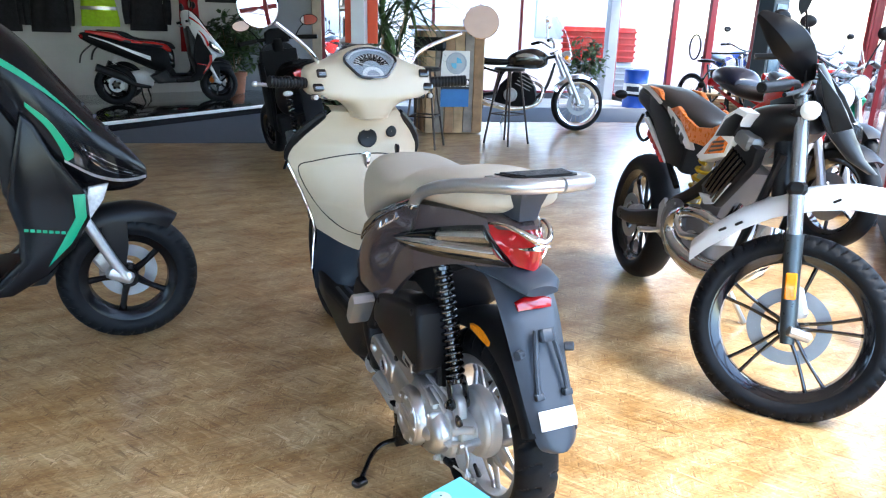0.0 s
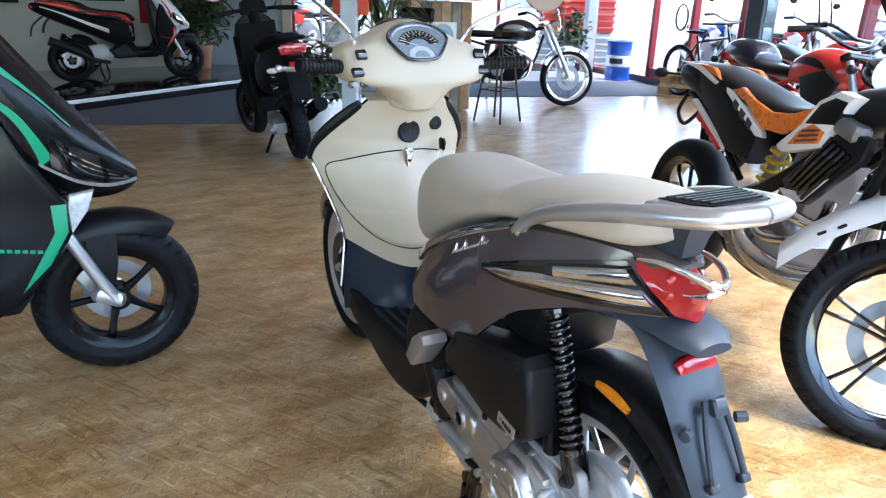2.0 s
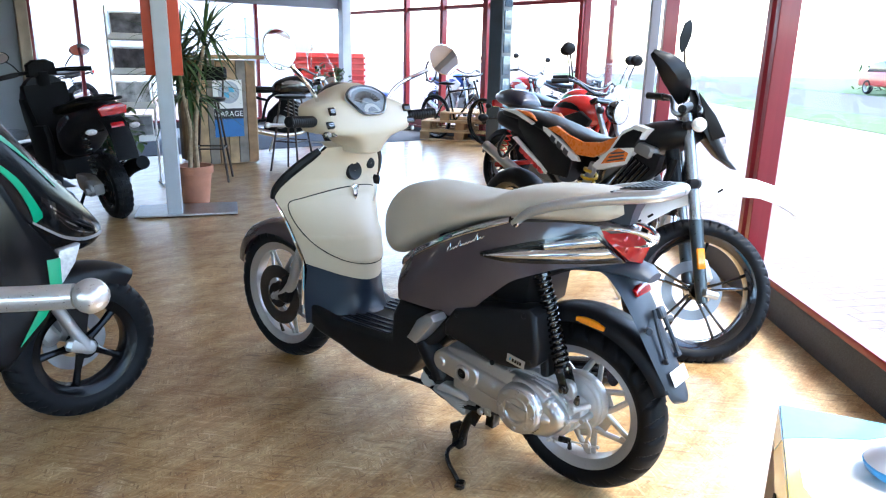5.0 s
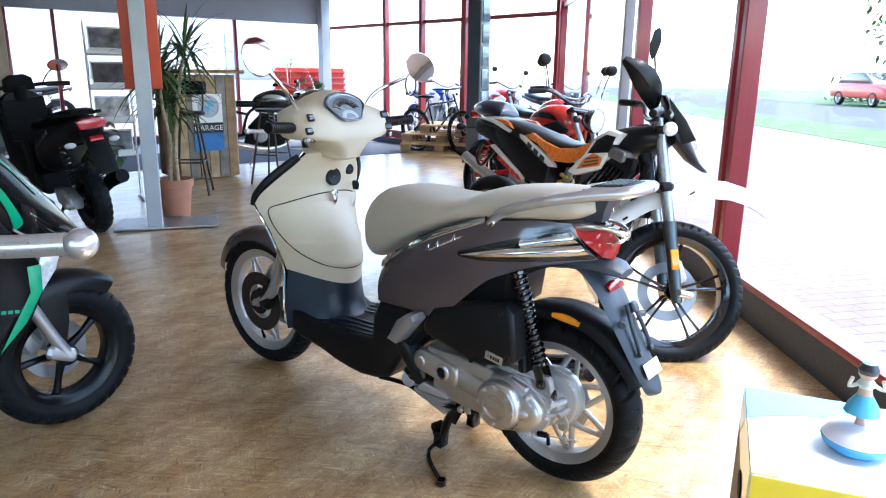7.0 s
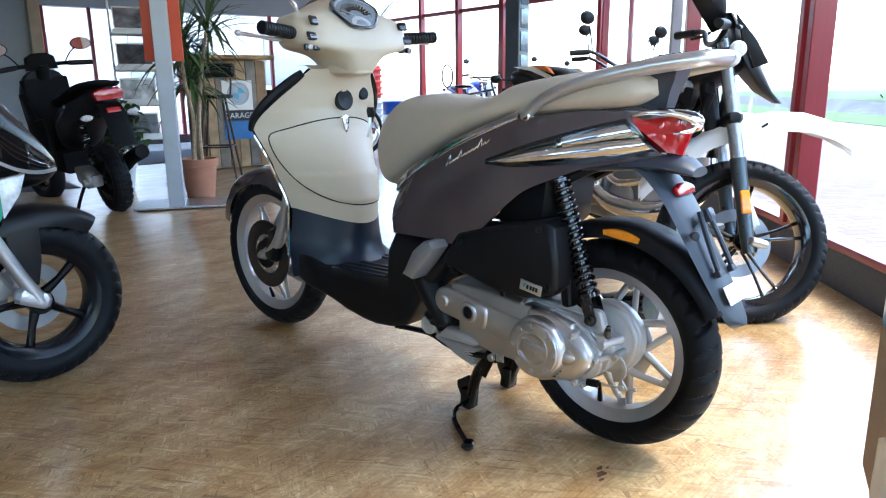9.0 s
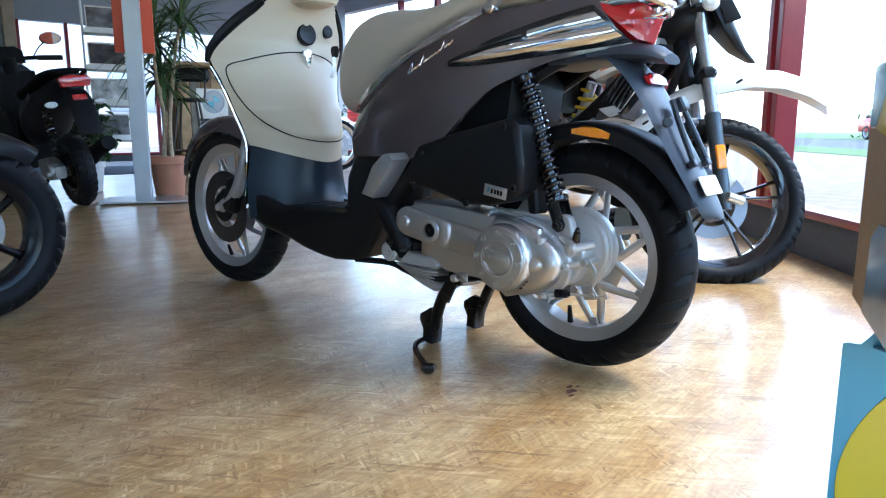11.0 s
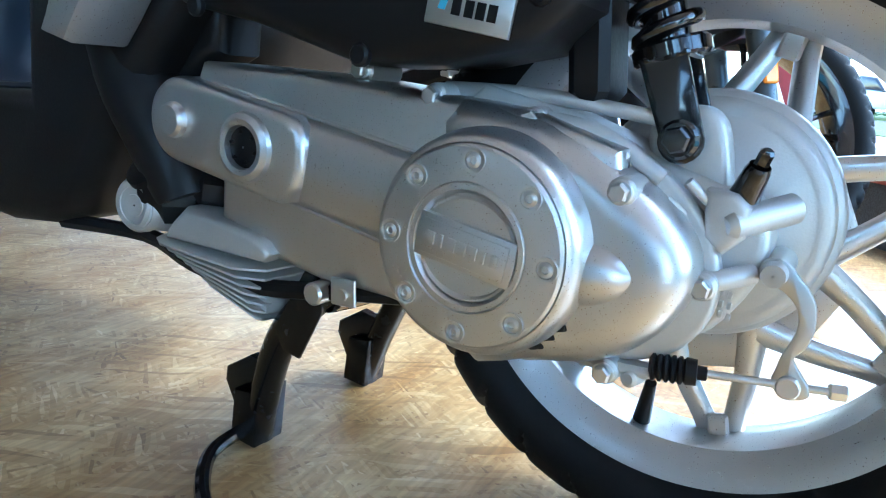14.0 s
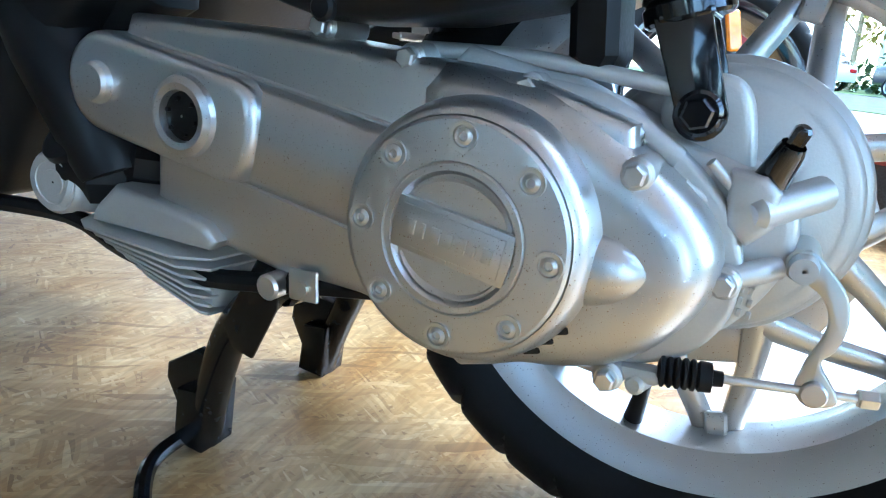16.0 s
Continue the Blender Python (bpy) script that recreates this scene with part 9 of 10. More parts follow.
leafy(pose(0.98, 10.0, 0.121), "bushy green plant in a terracotta pot", 0.17, 0.32, 0.42, 0.85, 700, M["terracotta"], 0.11)
leafy(pose(1.18, 5.35, 0), "green plant in a white pot beside the brochure rack", 0.13, 0.25, 0.20, 0.55, 260, M["white"], 0.09)
leafy(pose(6.1, 8.15, 0.007), "green plant in a white pot by the glazing", 0.16, 0.30, 0.32, 0.75, 300, M["white"], 0.10)

# counter of upright pallet boards
ca, cb = vec(2.42, 5.95, 0), vec(3.08, 5.90, 0)
bar = thing("bar_counter", pose(2.62, 6.05, 0, 0, 0, -12), "bar counter clad in rough upright pallet boards", "counter")
bm = bm_new()
box(bm, (0.16, 0.30, 0.575), (0.66, 0.56, 1.13))
part("carcass", bm, M["wood"], bar, "rough wooden carcass")
WOODS = [mat("board_pale", (0.44, 0.30, 0.16), 0.7, vary=0.3, scale=7, bump=0.2, bscale=60), mat("board_brown", (0.30, 0.18, 0.09), 0.7, vary=0.3, scale=7, bump=0.2, bscale=60), mat("board_grey", (0.23, 0.20, 0.165), 0.75, vary=0.3, scale=7, bump=0.2, bscale=60)]
for i in range(6):
    bm = bm_new()
    w = 0.104
    box(bm, (-0.12 + 0.112 * i, 0.005 + 0.006 * (i % 2), 0.58), (w, 0.022, 1.13 - 0.01 * (i % 3)), (0, 0, 0.4 * (i % 3 - 1)), 0.003)
    part("board", bm, WOODS[(i * 2) % 3], bar)
for i in range(6):
    for sx in (-1, 1):
        bm = bm_new()
        box(bm, (0.16 + sx * 0.342, 0.07 + 0.098 * i, 0.58), (0.02, 0.09, 1.12), (0, 0, 0), 0.003)
        part("board", bm, WOODS[i % 3], bar)
bm = bm_new()
box(bm, (0.16, 0.28, 1.175), (0.84, 0.76, 0.045), (0, 0, 0), 0.006)
part("counter_top", bm, M["wood"], bar, "thick wooden counter top")
poster = thing("poster", pose(2.62, 6.05, 0, 0, 0, -12), "blue and white garage poster on the bar counter", "poster")
bm = bm_new()
box(bm, (0.165, -0.014, 0.625), (0.33, 0.004, 0.62))
part("sheet", bm, M["card"], poster, "white poster sheet")
bm = bm_new()
box(bm, (0.165, -0.0175, 0.415), (0.33, 0.003, 0.20))
part("blue_field", bm, mat("poster_blue", (0.03, 0.16, 0.42), 0.5), poster, "blue field")
bm = bm_new()
box(bm, (0.165, -0.0175, 0.565), (0.33, 0.003, 0.12))
part("black_band", bm, mat("poster_black", (0.01, 0.01, 0.012), 0.5), poster, "black band")
text_part("lettering", "GARAGE", 0.082, pose(0.165, -0.0205, 0.565, 90, 0, 0), M["card"], poster, "white block lettering")
bm = bm_new()
lathe(bm, [(0.12, 0.0), (0.12, 0.006), (0.11, 0.008), (0.105, 0.004), (0.001, 0.004)], (0.175, -0.018, 0.80), (0, -1, 0), 32)
part("roundel", bm, mat("roundel_grey", (0.42, 0.46, 0.50), 0.4), poster, "plain grey roundel")
for a in (0, 180):
    bm = bm_new()
    prism(bm, [(0, 0)] + [(0.062 * math.cos(radians(a + 9 * i)), 0.062 * math.sin(radians(a + 9 * i))) for i in range(11)], 0.004, 0.0075, lambda u, v, w: vec(0.175 + u, -0.018 - w, 0.80 + v))
    part("roundel_quarter", bm, M["cyan"], poster, "blue quarter")


def bar_stool(m, label, back=False):
    s = thing("bar_stool", m, label, "stool", "bar stools")
    bm = bm_new()
    lathe(bm, [(0.001, 0.80), (0.15, 0.80), (0.165, 0.795), (0.165, 0.775), (0.15, 0.765), (0.001, 0.765)], (0, 0, 0), (0, 0, 1), 28)
    part("seat", bm, M["matt"], s, "round black seat")
    for i in range(4):
        a = radians(45 + 90 * i)
        bm = bm_new()
        tube(bm, [(0.11 * math.cos(a), 0.11 * math.sin(a), 0.77), (0.24 * math.cos(a), 0.24 * math.sin(a), 0.0)], 0.011, 8, 1)
        part("leg", bm, M["rust"], s, "thin dark steel leg")
    for z in (0.32, 0.34):
        k = 0.11 + 0.13 * (0.77 - z) / 0.77
        pts = [vec(k * math.cos(radians(45 + 90 * i)), k * math.sin(radians(45 + 90 * i)), z) for i in range(5)]
        for p, q in zip(pts, pts[1:]) if z == 0.32 else ():
            bm = bm_new()
            tube(bm, [p, q], 0.008, 6, 1)
            part("foot_bar", bm, M["rust"], s)
    if back:
        bm = bm_new()
        tube(bm, [(-0.12, 0.12, 0.77), (-0.13, 0.16, 0.95), (-0.10, 0.175, 1.02), (0.10, 0.175, 1.02), (0.13, 0.16, 0.95), (0.12, 0.12, 0.77)], 0.009, 6, 3)
        part("back_rail", bm, M["rust"], s)
        bm = bm_new()
        box(bm, (0, 0.165, 1.02), (0.34, 0.06, 0.13), (-8, 0, 0), 0.025)
        part("back_pad", bm, M["matt"], s, "black padded back")
    return s


M["rust"] = mat("dark_steel_tube", (0.05, 0.035, 0.028), 0.45, metal=0.4, vary=0.2)
bar_stool(pose(2.10, 5.30, 0, 0, 0, -40), "tall bar stool with black padded back and steel legs", True)
bar_stool(pose(3.05, 5.25, 0, 0, 0, 20), "tall bar stool with a round black seat", False)

# blue and white oil drum
dr = thing("oil_drum", pose(7.0, 7.95, 0.006), "blue oil drum with a white label band", "drum")
bm = bm_new()
lathe(bm, [(0.001, 0.0), (0.19, 0.0), (0.198, 0.008), (0.192, 0.02), (0.192, 0.19), (0.199, 0.20), (0.192, 0.21), (0.192, 0.39), (0.199, 0.40), (0.192, 0.41), (0.192, 0.575), (0.198, 0.59), (0.192, 0.60), (0.185, 0.588), (0.001, 0.588)], (0, 0, 0), (0, 0, 1), 40)
part("shell", bm, M["blue"], dr, "ribbed blue steel shell")
bm = bm_new()
lathe(bm, [(0.1935, 0.215), (0.1945, 0.218), (0.1945, 0.382), (0.1935, 0.385)], (0, 0, 0), (0, 0, 1), 40)
band_o = part("label_band", bm, M["white"], dr, "white label band")
for a in range(0, 360, 120):
    bm = bm_new()
    lathe(bm, [(0.1952, 0.26), (0.1965, 0.262), (0.1965, 0.338), (0.1952, 0.34)], (0, 0, 0), (0, 0, 1), 14, start=a + 20, sweep=62)
    part("mark_bar", bm, M["bluepaint"], band_o, "dark mark as a plain bar")

# wooden pallets
def pallet(m, group="stacked pallets"):
    s = thing("wooden_pallet", m, "rough wooden pallet on the floor", "pallet", group)
    for i in range(5):
        bm = bm_new()
        box(bm, (0, -0.36 + 0.18 * i, 0.133), (1.2, 0.12, 0.022), (0, 0, 0), 0.003)
        part("deck_board", bm, WOODS[0], s)
    for y in (-0.36, 0, 0.36):
        bm = bm_new()
        box(bm, (0, y, 0.011), (1.2, 0.10, 0.022), (0, 0, 0), 0.003)
        part("runner", bm, WOODS[0], s)
        for x in (-0.53, 0, 0.53):
            bm = bm_new()
            box(bm, (x, y, 0.072), (0.14, 0.10, 0.10), (0, 0, 0), 0.003)
            part("block", bm, WOODS[1], s)
    return s


pallet(pose(6.90, 5.95, 0, 0, 0, -62))
pallet(pose(6.92, 5.93, 0.145, 0, 0, -64))
pallet(pose(6.99, 5.66, 0.29, 0, 0, -58))

# white brochure rack
rk = thing("brochure_rack", pose(1.45, 5.45, 0, 0, 0, -18), "white wire brochure rack with photo sheets", "rack")
for x in (-0.17, 0.17):
    bm = bm_new()
    tube(bm, [(x, -0.16, 0.012), (x, 0.12, 0.012)], 0.010, 8, 1)
    tube(bm, [(x, 0.0, 0.012), (x, 0.06, 1.60)], 0.010, 8, 1)
    part("upright", bm, M["white"], rk, "white tube upright")
for i, z in enumerate((0.42, 0.72, 1.02, 1.32)):
    bm = bm_new()
    box(bm, (0, 0.0, z), (0.34, 0.09, 0.008), (-14, 0, 0), 0.001)
    box(bm, (0, -0.045, z + 0.02), (0.34, 0.006, 0.04), (-14, 0, 0), 0.001)
    part("shelf", bm, M["white"], rk, "white shelf")
PHOTO = [mat("photo_print_%s" % k, c, 0.3, vary=0.75, scale=11) for k, c in (("grey", (0.18, 0.18, 0.19)), ("pale", (0.5, 0.5, 0.5)), ("dark", (0.07, 0.07, 0.08)))]
for i, z in enumerate((0.55, 0.85, 1.15, 1.45)):
    sh = thing("brochure", pose(1.45, 5.45, 0, 0, 0, -18), "printed photo sheet standing in the rack", "brochure", "brochures")
    bm = bm_new()
    box(bm, (0, 0.012, z), (0.29, 0.004, 0.21), (-14, 0, 0))
    part("sheet", bm, M["card"], sh)
    bm = bm_new()
    box(bm, (0, 0.008, z + 0.005), (0.27, 0.003, 0.17), (-14, 0, 0))
    part("picture", bm, PHOTO[i % 3], sh, "grey photo print")

# dark film-strip pillar and a bicycle by the glazing
fp = F_END - DF * 4.32
pl = thing("display_pillar", Matrix.Translation(fp + vec(-0.28, 0.05, 0)) @ pose(0, 0, 0, 0, 0, 12), "dark blue pillar with a strip of picture panels", "pillar")
bm = bm_new()
box(bm, (0, 0, 1.40), (0.34, 0.20, 2.80), (0, 0, 0), 0.01)
part("core", bm, mat("dark_slate_film", (0.03, 0.045, 0.06), 0.35, vary=0.2, scale=4), pl, "dark slate pillar")
for i in range(9):
    bm = bm_new()
    box(bm, (-0.01, -0.104, 0.22 + 0.30 * i), (0.22, 0.012, 0.25), (0, 0, 0), 0.004)
    part("picture_panel", bm, mat("panel_blue", (0.05, 0.085, 0.12), 0.25, vary=0.4, scale=8) if i == 0 else pl.children[1].data.materials[0], pl, "bluish picture panel")
bk = thing("bicycle", pose(6.60, 6.25, 0.0, 0, 4, heading((6.60, 6.25), (6.48, 5.2))), "dark bicycle leaning by the shop front", "bicycle")
for nm, y in (("rear_wheel", 0.0), ("front_wheel", 1.03)):
    cast_wheel(nm, bk, pose(0, y, 0.335), 0.335, 0.045, 0.30, 18, M["gloss"], "thin spoked wheel", wire=True)
bm = bm_new()
for a, b in (((0, 0, 0.335), (0, 0.42, 0.30)), ((0, 0.42, 0.30), (0, 0.30, 0.80)), ((0, 0.42, 0.30), (0, 0.88, 0.72)), ((0, 0.32, 0.72), (0, 0.86, 0.80)), ((0, 0.31, 0.70), (0, 0, 0.335)), ((0, 0.84, 0.90), (0, 0.95, 0.60)), ((0.03, 0.95, 0.60), (0.03, 1.03, 0.335)), ((-0.03, 0.95, 0.60), (-0.03, 1.03, 0.335))):
    tube(bm, [a, b], 0.015, 8, 1)
part("frame", bm, M["gloss"], bk, "dark tube frame")
bm = bm_new()
body(bm, [(0.16, 0.83, 0.86, 0.07), (0.25, 0.82, 0.87, 0.06), (0.42, 0.83, 0.855, 0.02)])
part("saddle", bm, M["matt"], bk, "black saddle")
bm = bm_new()
tube(bm, [(-0.30, 0.72, 0.98), (-0.1, 0.84, 0.97), (0.1, 0.84, 0.97), (0.30, 0.72, 0.98)], 0.012, 8, 4)
part("handlebar", bm, M["matt"], bk, "black handlebar")

# ---- podium and clothing in the far corner ----
pa, pdir = vec(-0.68, 7.2, 0), vec(0.825, 0.565, 0).normalized()
pnrm = vec(-pdir.y, pdir.x, 0)
def pod(s, t):
    q = pa + pdir * s + pnrm * t
    return (q.x, q.y)
podium = tagged(new("podium"), "low black glossy display podium with a white edge", "podium", kind="structure")
bm = bm_new()
outline = [pod(-6.2, 0), pod(3.4, 0), pod(3.9, 0.9), pod(3.4, 1.7), pod(0.5, 2.9), pod(-5.6, 3.2)]
prism(bm, outline, 0.005, 0.12, lambda u, v, w: vec(u, v, w), 0.004)
part("deck", bm, M["podium"], podium, "black glossy deck")
bm = bm_new()
a, b = vec(*pod(-6.2, -0.02), 0), vec(*pod(3.4, -0.02), 0)
tube(bm, [a + vec(0, 0, 0.10), b + vec(0, 0, 0.10)], 0.022, 6, 1, flat=(0.5, 1.0))
part("edge_strip", bm, M["white"], podium, "white edge strip")
PZ = 0.121
p1 = pod(1.92, 0.6)
p0 = (p1[0] - 1.278, p1[1] - 0.13)
rzs = heading((*p0, 0), (*p1, 0))
sport_scooter(pose(p0[0], p0[1], PZ, 0, -3, rzs), "red, white and black sport scooter on the podium", M["white"], M["red"], M["soot"], M["red"], M["white"], "podium scooters", seat_accent=M["matt"], rear_paint=M["soot"])
p2 = (p0[0] + 0.12, p0[1] + 0.75)
sport_scooter(pose(p2[0], p2[1], PZ, 0, -3, rzs + 4), "black sport scooter at the back of the podium", M["satin"], M["red"], None, M["matt"], M["white"], "podium scooters")
p3 = pod(-2.7, 0.9)
sport_scooter(pose(p3[0], p3[1], PZ, 0, -3, rzs - 3), "red and black scooter on the podium", M["red"], M["white"], None, M["matt"], M["white"], "podium scooters")
p4 = pod(-3.6, 1.8)
naked_bike(pose(p4[0], p4[1], PZ, 0, -5, rzs), "black motorcycle at the back of the podium", M["gloss"], M["red"])


def garment(m, material, label, w, h, category="clothing", sleeves=True, stripes=None):
    s = thing("jacket", m, label, category, "hanging clothes")
    bm = bm_new()
    rows = []
    for i in range(13):
        f = i / 12
        ww = w * (0.30 + 0.70 * min(1, f * 5)) * (1 - 0.08 * math.sin(f * 5))
        d = 0.05 + 0.05 * math.sin(math.pi * min(1, f * 1.2))
        rows.append([vec(ww / 2 * math.cos(a) * (1 + 0.03 * math.sin(7 * a + 9 * f)), d * math.sin(a) * (1 + 0.22 * math.sin(5 * a + 3 * f)), h * (1 - f)) for a in [radians(12 * j) for j in range(30)]])
    loft(bm, rows)
    part("torso", bm, material, s, "hanging cloth body", sharp=70)
    if sleeves:
        for sgn in (-1, 1):
            bm = bm_new()
            tube(bm, [(sgn * w * 0.36, 0, h * 0.93), (sgn * w * 0.56, 0.0, h * 0.72), (sgn * w * 0.60, -0.02, h * 0.35), (sgn * w * 0.58, -0.03, h * 0.12)], [0.06, 0.065, 0.055, 0.045], 10, 5)
            part("sleeve", bm, material, s)
    for z in stripes or ():
        bm = bm_new()
        rows = [[vec((w / 2 + 0.006) * math.cos(a) * 1.02, 0.112 * math.sin(a), h * z + dz) for a in [radians(12 * j) for j in range(30)]] for dz in (-0.025, 0.025)]
        loft(bm, rows, cap=False)
        part("reflective_band", bm, M["silver"], s, "silver reflective band")
    return s


RZG = math.degrees(math.atan2(DG.y, DG.x)) + 180
garment(pose(-0.82, 11.02, 1.05, 0, 0, RZG), M["hivis"], "yellow high-visibility vest with silver bands on the wall", 0.50, 0.75, stripes=(0.35, 0.62), sleeves=False)
garment(pose(0.45, 10.78, 0.70, 0, 0, RZG), M["redcloth"], "long red garment hanging on the wall", 0.30, 1.25, sleeves=False)
for x, y, z, mt, lb in ((-1.5, 11.12, 0.95, "cloth", "black jacket hanging on the wall"), (-2.15, 11.28, 0.95, "cloth", "black jacket hanging on the wall"), (-0.15, 10.90, 1.0, "cloth", "dark jacket hanging on the wall"), (0.95, 10.62, 1.45, "cloth", "black shirt hanging on the wall"), (1.5, 10.5, 1.45, "cloth", "black shirt hanging on the wall"), (-2.8, 11.4, 0.9, "greyframe", "grey jacket hanging on the wall"), (-3.5, 11.6, 0.9, "cloth", "black jacket hanging on the wall")):
    garment(pose(x, y, z, 0, 0, RZG), M[mt], lb, 0.50, 0.80)
bm = bm_new()
tube(bm, [F_END + DG * 6.4 + vec(0, -0.10, 1.92), F_END + DG * 12.5 + vec(0, -0.10, 1.92)], 0.012, 8, 1)
tagged(part("clothes_rail", bm, M["steel"], None, "long steel clothes rail along the wall"), category="rail", kind="structure")

# ---- promotional box beside the rear wheel ----
FL, BL = vec(-0.693, -0.689, 0), vec(-0.388, -0.594, 0)
ed = (BL - FL).normalized()
en = vec(ed.y, -ed.x, 0)
mb = Matrix.Translation((FL + BL) / 2) @ Matrix(((ed.x, -en.x, 0, 0), (ed.y, -en.y, 0, 0), (0, 0, 1, 0), (0, 0, 0, 1)))
LEN = (BL - FL).length
HX = LEN / 2
WID, ZB, ZT = 0.42, 0.336, 0.622
promo = thing("promo_box", mb, "glossy yellow and cyan cardboard promotional box, top whitened for glare", "box")
# the carton's white top stands for window glare over its print
bm = bm_new()
box(bm, (0, -WID / 2, (ZB + ZT) / 2), (LEN, WID, ZT - ZB), (0, 0, 0), 0.002)
part("carton", bm, M["card"], promo, "cardboard carton, its top left white for window glare")


def side_print(name, outline, material, label, w0=0.0, w1=0.0014):
    """A printed area on the box side that faces the scooter."""
    bm = bm_new()
    prism(bm, outline, w0, w1, lambda u, v, w: vec(u, w, v))
    part(name, bm, material, promo, label)


side_print("brown_side", [(-HX + 0.002, ZB + 0.002), (HX - 0.002, ZB + 0.002), (HX - 0.002, ZT - 0.075), (HX - 0.04, ZT - 0.075), (-HX + 0.002, ZT - 0.11)], M["kraft"], "grey-brown lower half of the side")
side_print("cyan_edge", [(HX - 0.002, ZT - 0.073), (HX - 0.002, ZT - 0.002), (HX - 0.13, ZT - 0.002), (HX - 0.04, ZT - 0.073)], M["cyan"], "cyan printed corner")
side_print("yellow_side", [(HX - 0.042, ZT - 0.075), (HX - 0.132, ZT - 0.002), (-HX + 0.002, ZT - 0.002), (-HX + 0.002, ZT - 0.108)], M["yellow"], "yellow printed upper side")
side_print("blue_foot", [(-HX + 0.002, ZB + 0.002), (HX - 0.09, ZB + 0.002), (HX - 0.10, ZB + 0.09), (HX - 0.14, ZB + 0.11), (-HX + 0.002, ZB + 0.12)], M["print_shade_blue"], "pale blue printed foot of the side", 0.0014, 0.0028)
HOLE = [(-0.028 + 0.036 * math.cos(radians(20 * i)), ZT - 0.098 + 0.019 * math.sin(radians(20 * i))) for i in range(18)]
side_print("hand_hole", HOLE, M["hole"], "dark hand hole", 0.0014, 0.0034)
for name, outline, k, label in (
        ("cyan_top", [(HX - 0.001, -0.001), (HX - 0.130, -0.001), (HX - 0.105, -0.05), (HX - 0.075, -0.13), (HX - 0.03, -0.19), (HX - 0.001, -0.20)], "cyan", "cyan printed corner of the top"),
        ("yellow_top", [(HX - 0.132, -0.001), (-HX + 0.001, -0.001), (-HX + 0.001, -0.04), (-HX + 0.05, -0.022), (HX - 0.135, -0.018)], "yellow", "yellow printed edge of the top")):
    bm = bm_new()
    prism(bm, outline, ZT, ZT + 0.0012, lambda u, v, w: vec(u, v, w))
    part(name, bm, M[k], promo, label)
for name, outline, k, label in (
        ("yellow_front", [(-0.002, ZB + 0.002), (-0.002, ZT - 0.002), (-0.235, ZT - 0.002), (-0.28, ZT - 0.09), (-0.26, ZB + 0.002)], "yellow", "yellow printed front"),
        ("cyan_front", [(-0.262, ZB + 0.002), (-0.282, ZT - 0.09), (-0.237, ZT - 0.002), (-WID + 0.002, ZT - 0.002), (-WID + 0.002, ZB + 0.002)], "cyan", "cyan printed front")):
    bm = bm_new()
    prism(bm, outline, 0, 0.0014, lambda u, v, w: vec(-HX - w, u, v))
    part(name, bm, M[k], promo, label)
stand = thing("promo_stand", mb, "cyan card display stand with a yellow printed disc", "display stand")
SX, SY = 0.055, 0.020
bm = bm_new()
prism(bm, [(SY, 0.0), (SY, 0.302), (SY - 0.006, 0.304), (SY - 0.018, 0.303), (SY - 0.03, 0.318), (SY - 0.05, ZB - 0.001), (-WID - SY + 0.05, ZB - 0.001), (-WID - SY, 0.302), (-WID - SY, 0.0)], SX, HX, lambda u, v, w: vec(w, (u + 0.21) * (1 - 0.32 * (w - SX) / (HX - SX)) - 0.21, v))
part("column", bm, M["cyan"], stand, "cyan card column with sloped shoulders")
# collar gets a darker blue than the column for the carton's shade
bm = bm_new()
loft(bm, [[vec(SX - w, y, z) for y, z in ((SY - 0.03 - f, 0.300 + 0.3 * f), (-WID - SY + 0.03 + f, 0.300 + 0.3 * f), (-WID - SY + 0.03 + f, 0.303 + 0.3 * f), (SY - 0.03 - f, 0.303 + 0.3 * f))] for w, f in ((-0.001, 0.0), (0.05, 0.02), (0.11, 0.06), (0.17, 0.085))])
part("collar", bm, M["print_shade_blue"], stand, "folded collar under the carton, in darker blue for its shade")
bm = bm_new()
disc_line = [(-0.165 + 0.178 * math.cos(radians(5 * i)), min(0.298, max(0.004, 0.13 + 0.178 * math.sin(radians(5 * i))))) for i in range(72)]
prism(bm, disc_line, 0, 0.0015, lambda u, v, w: vec(SX - w, u, v))
part("yellow_disc", bm, M["yellow"], stand, "yellow printed disc")
fig = thing("figurine", mb @ pose(-0.022, -0.158, ZT + 0.0005), "small painted figurine in a blue skirt on a white dome", "figurine")
bm = bm_new()
lathe(bm, [(0.001, 0.0), (0.034, 0.0), (0.048, 0.010), (0.0525, 0.020), (0.050, 0.024), (0.043, 0.034), (0.028, 0.042), (0.008, 0.045), (0.006, 0.056), (0.007, 0.064), (0.026, 0.066), (0.021, 0.080), (0.011, 0.096), (0.009, 0.106), (0.014, 0.114), (0.008, 0.122), (0.013, 0.128), (0.015, 0.138), (0.010, 0.148), (0.001, 0.151)], (0, 0, 0), (0, 0, 1), 28)
for sx in (-1, 1):
    tube(bm, [(0, sx * 0.010, 0.113), (-0.004, sx * 0.024, 0.108), (-0.006, sx * 0.021, 0.124)], [0.0035, 0.003, 0.003], 6, 3)
part("figure", bm, toy_mat(), fig)


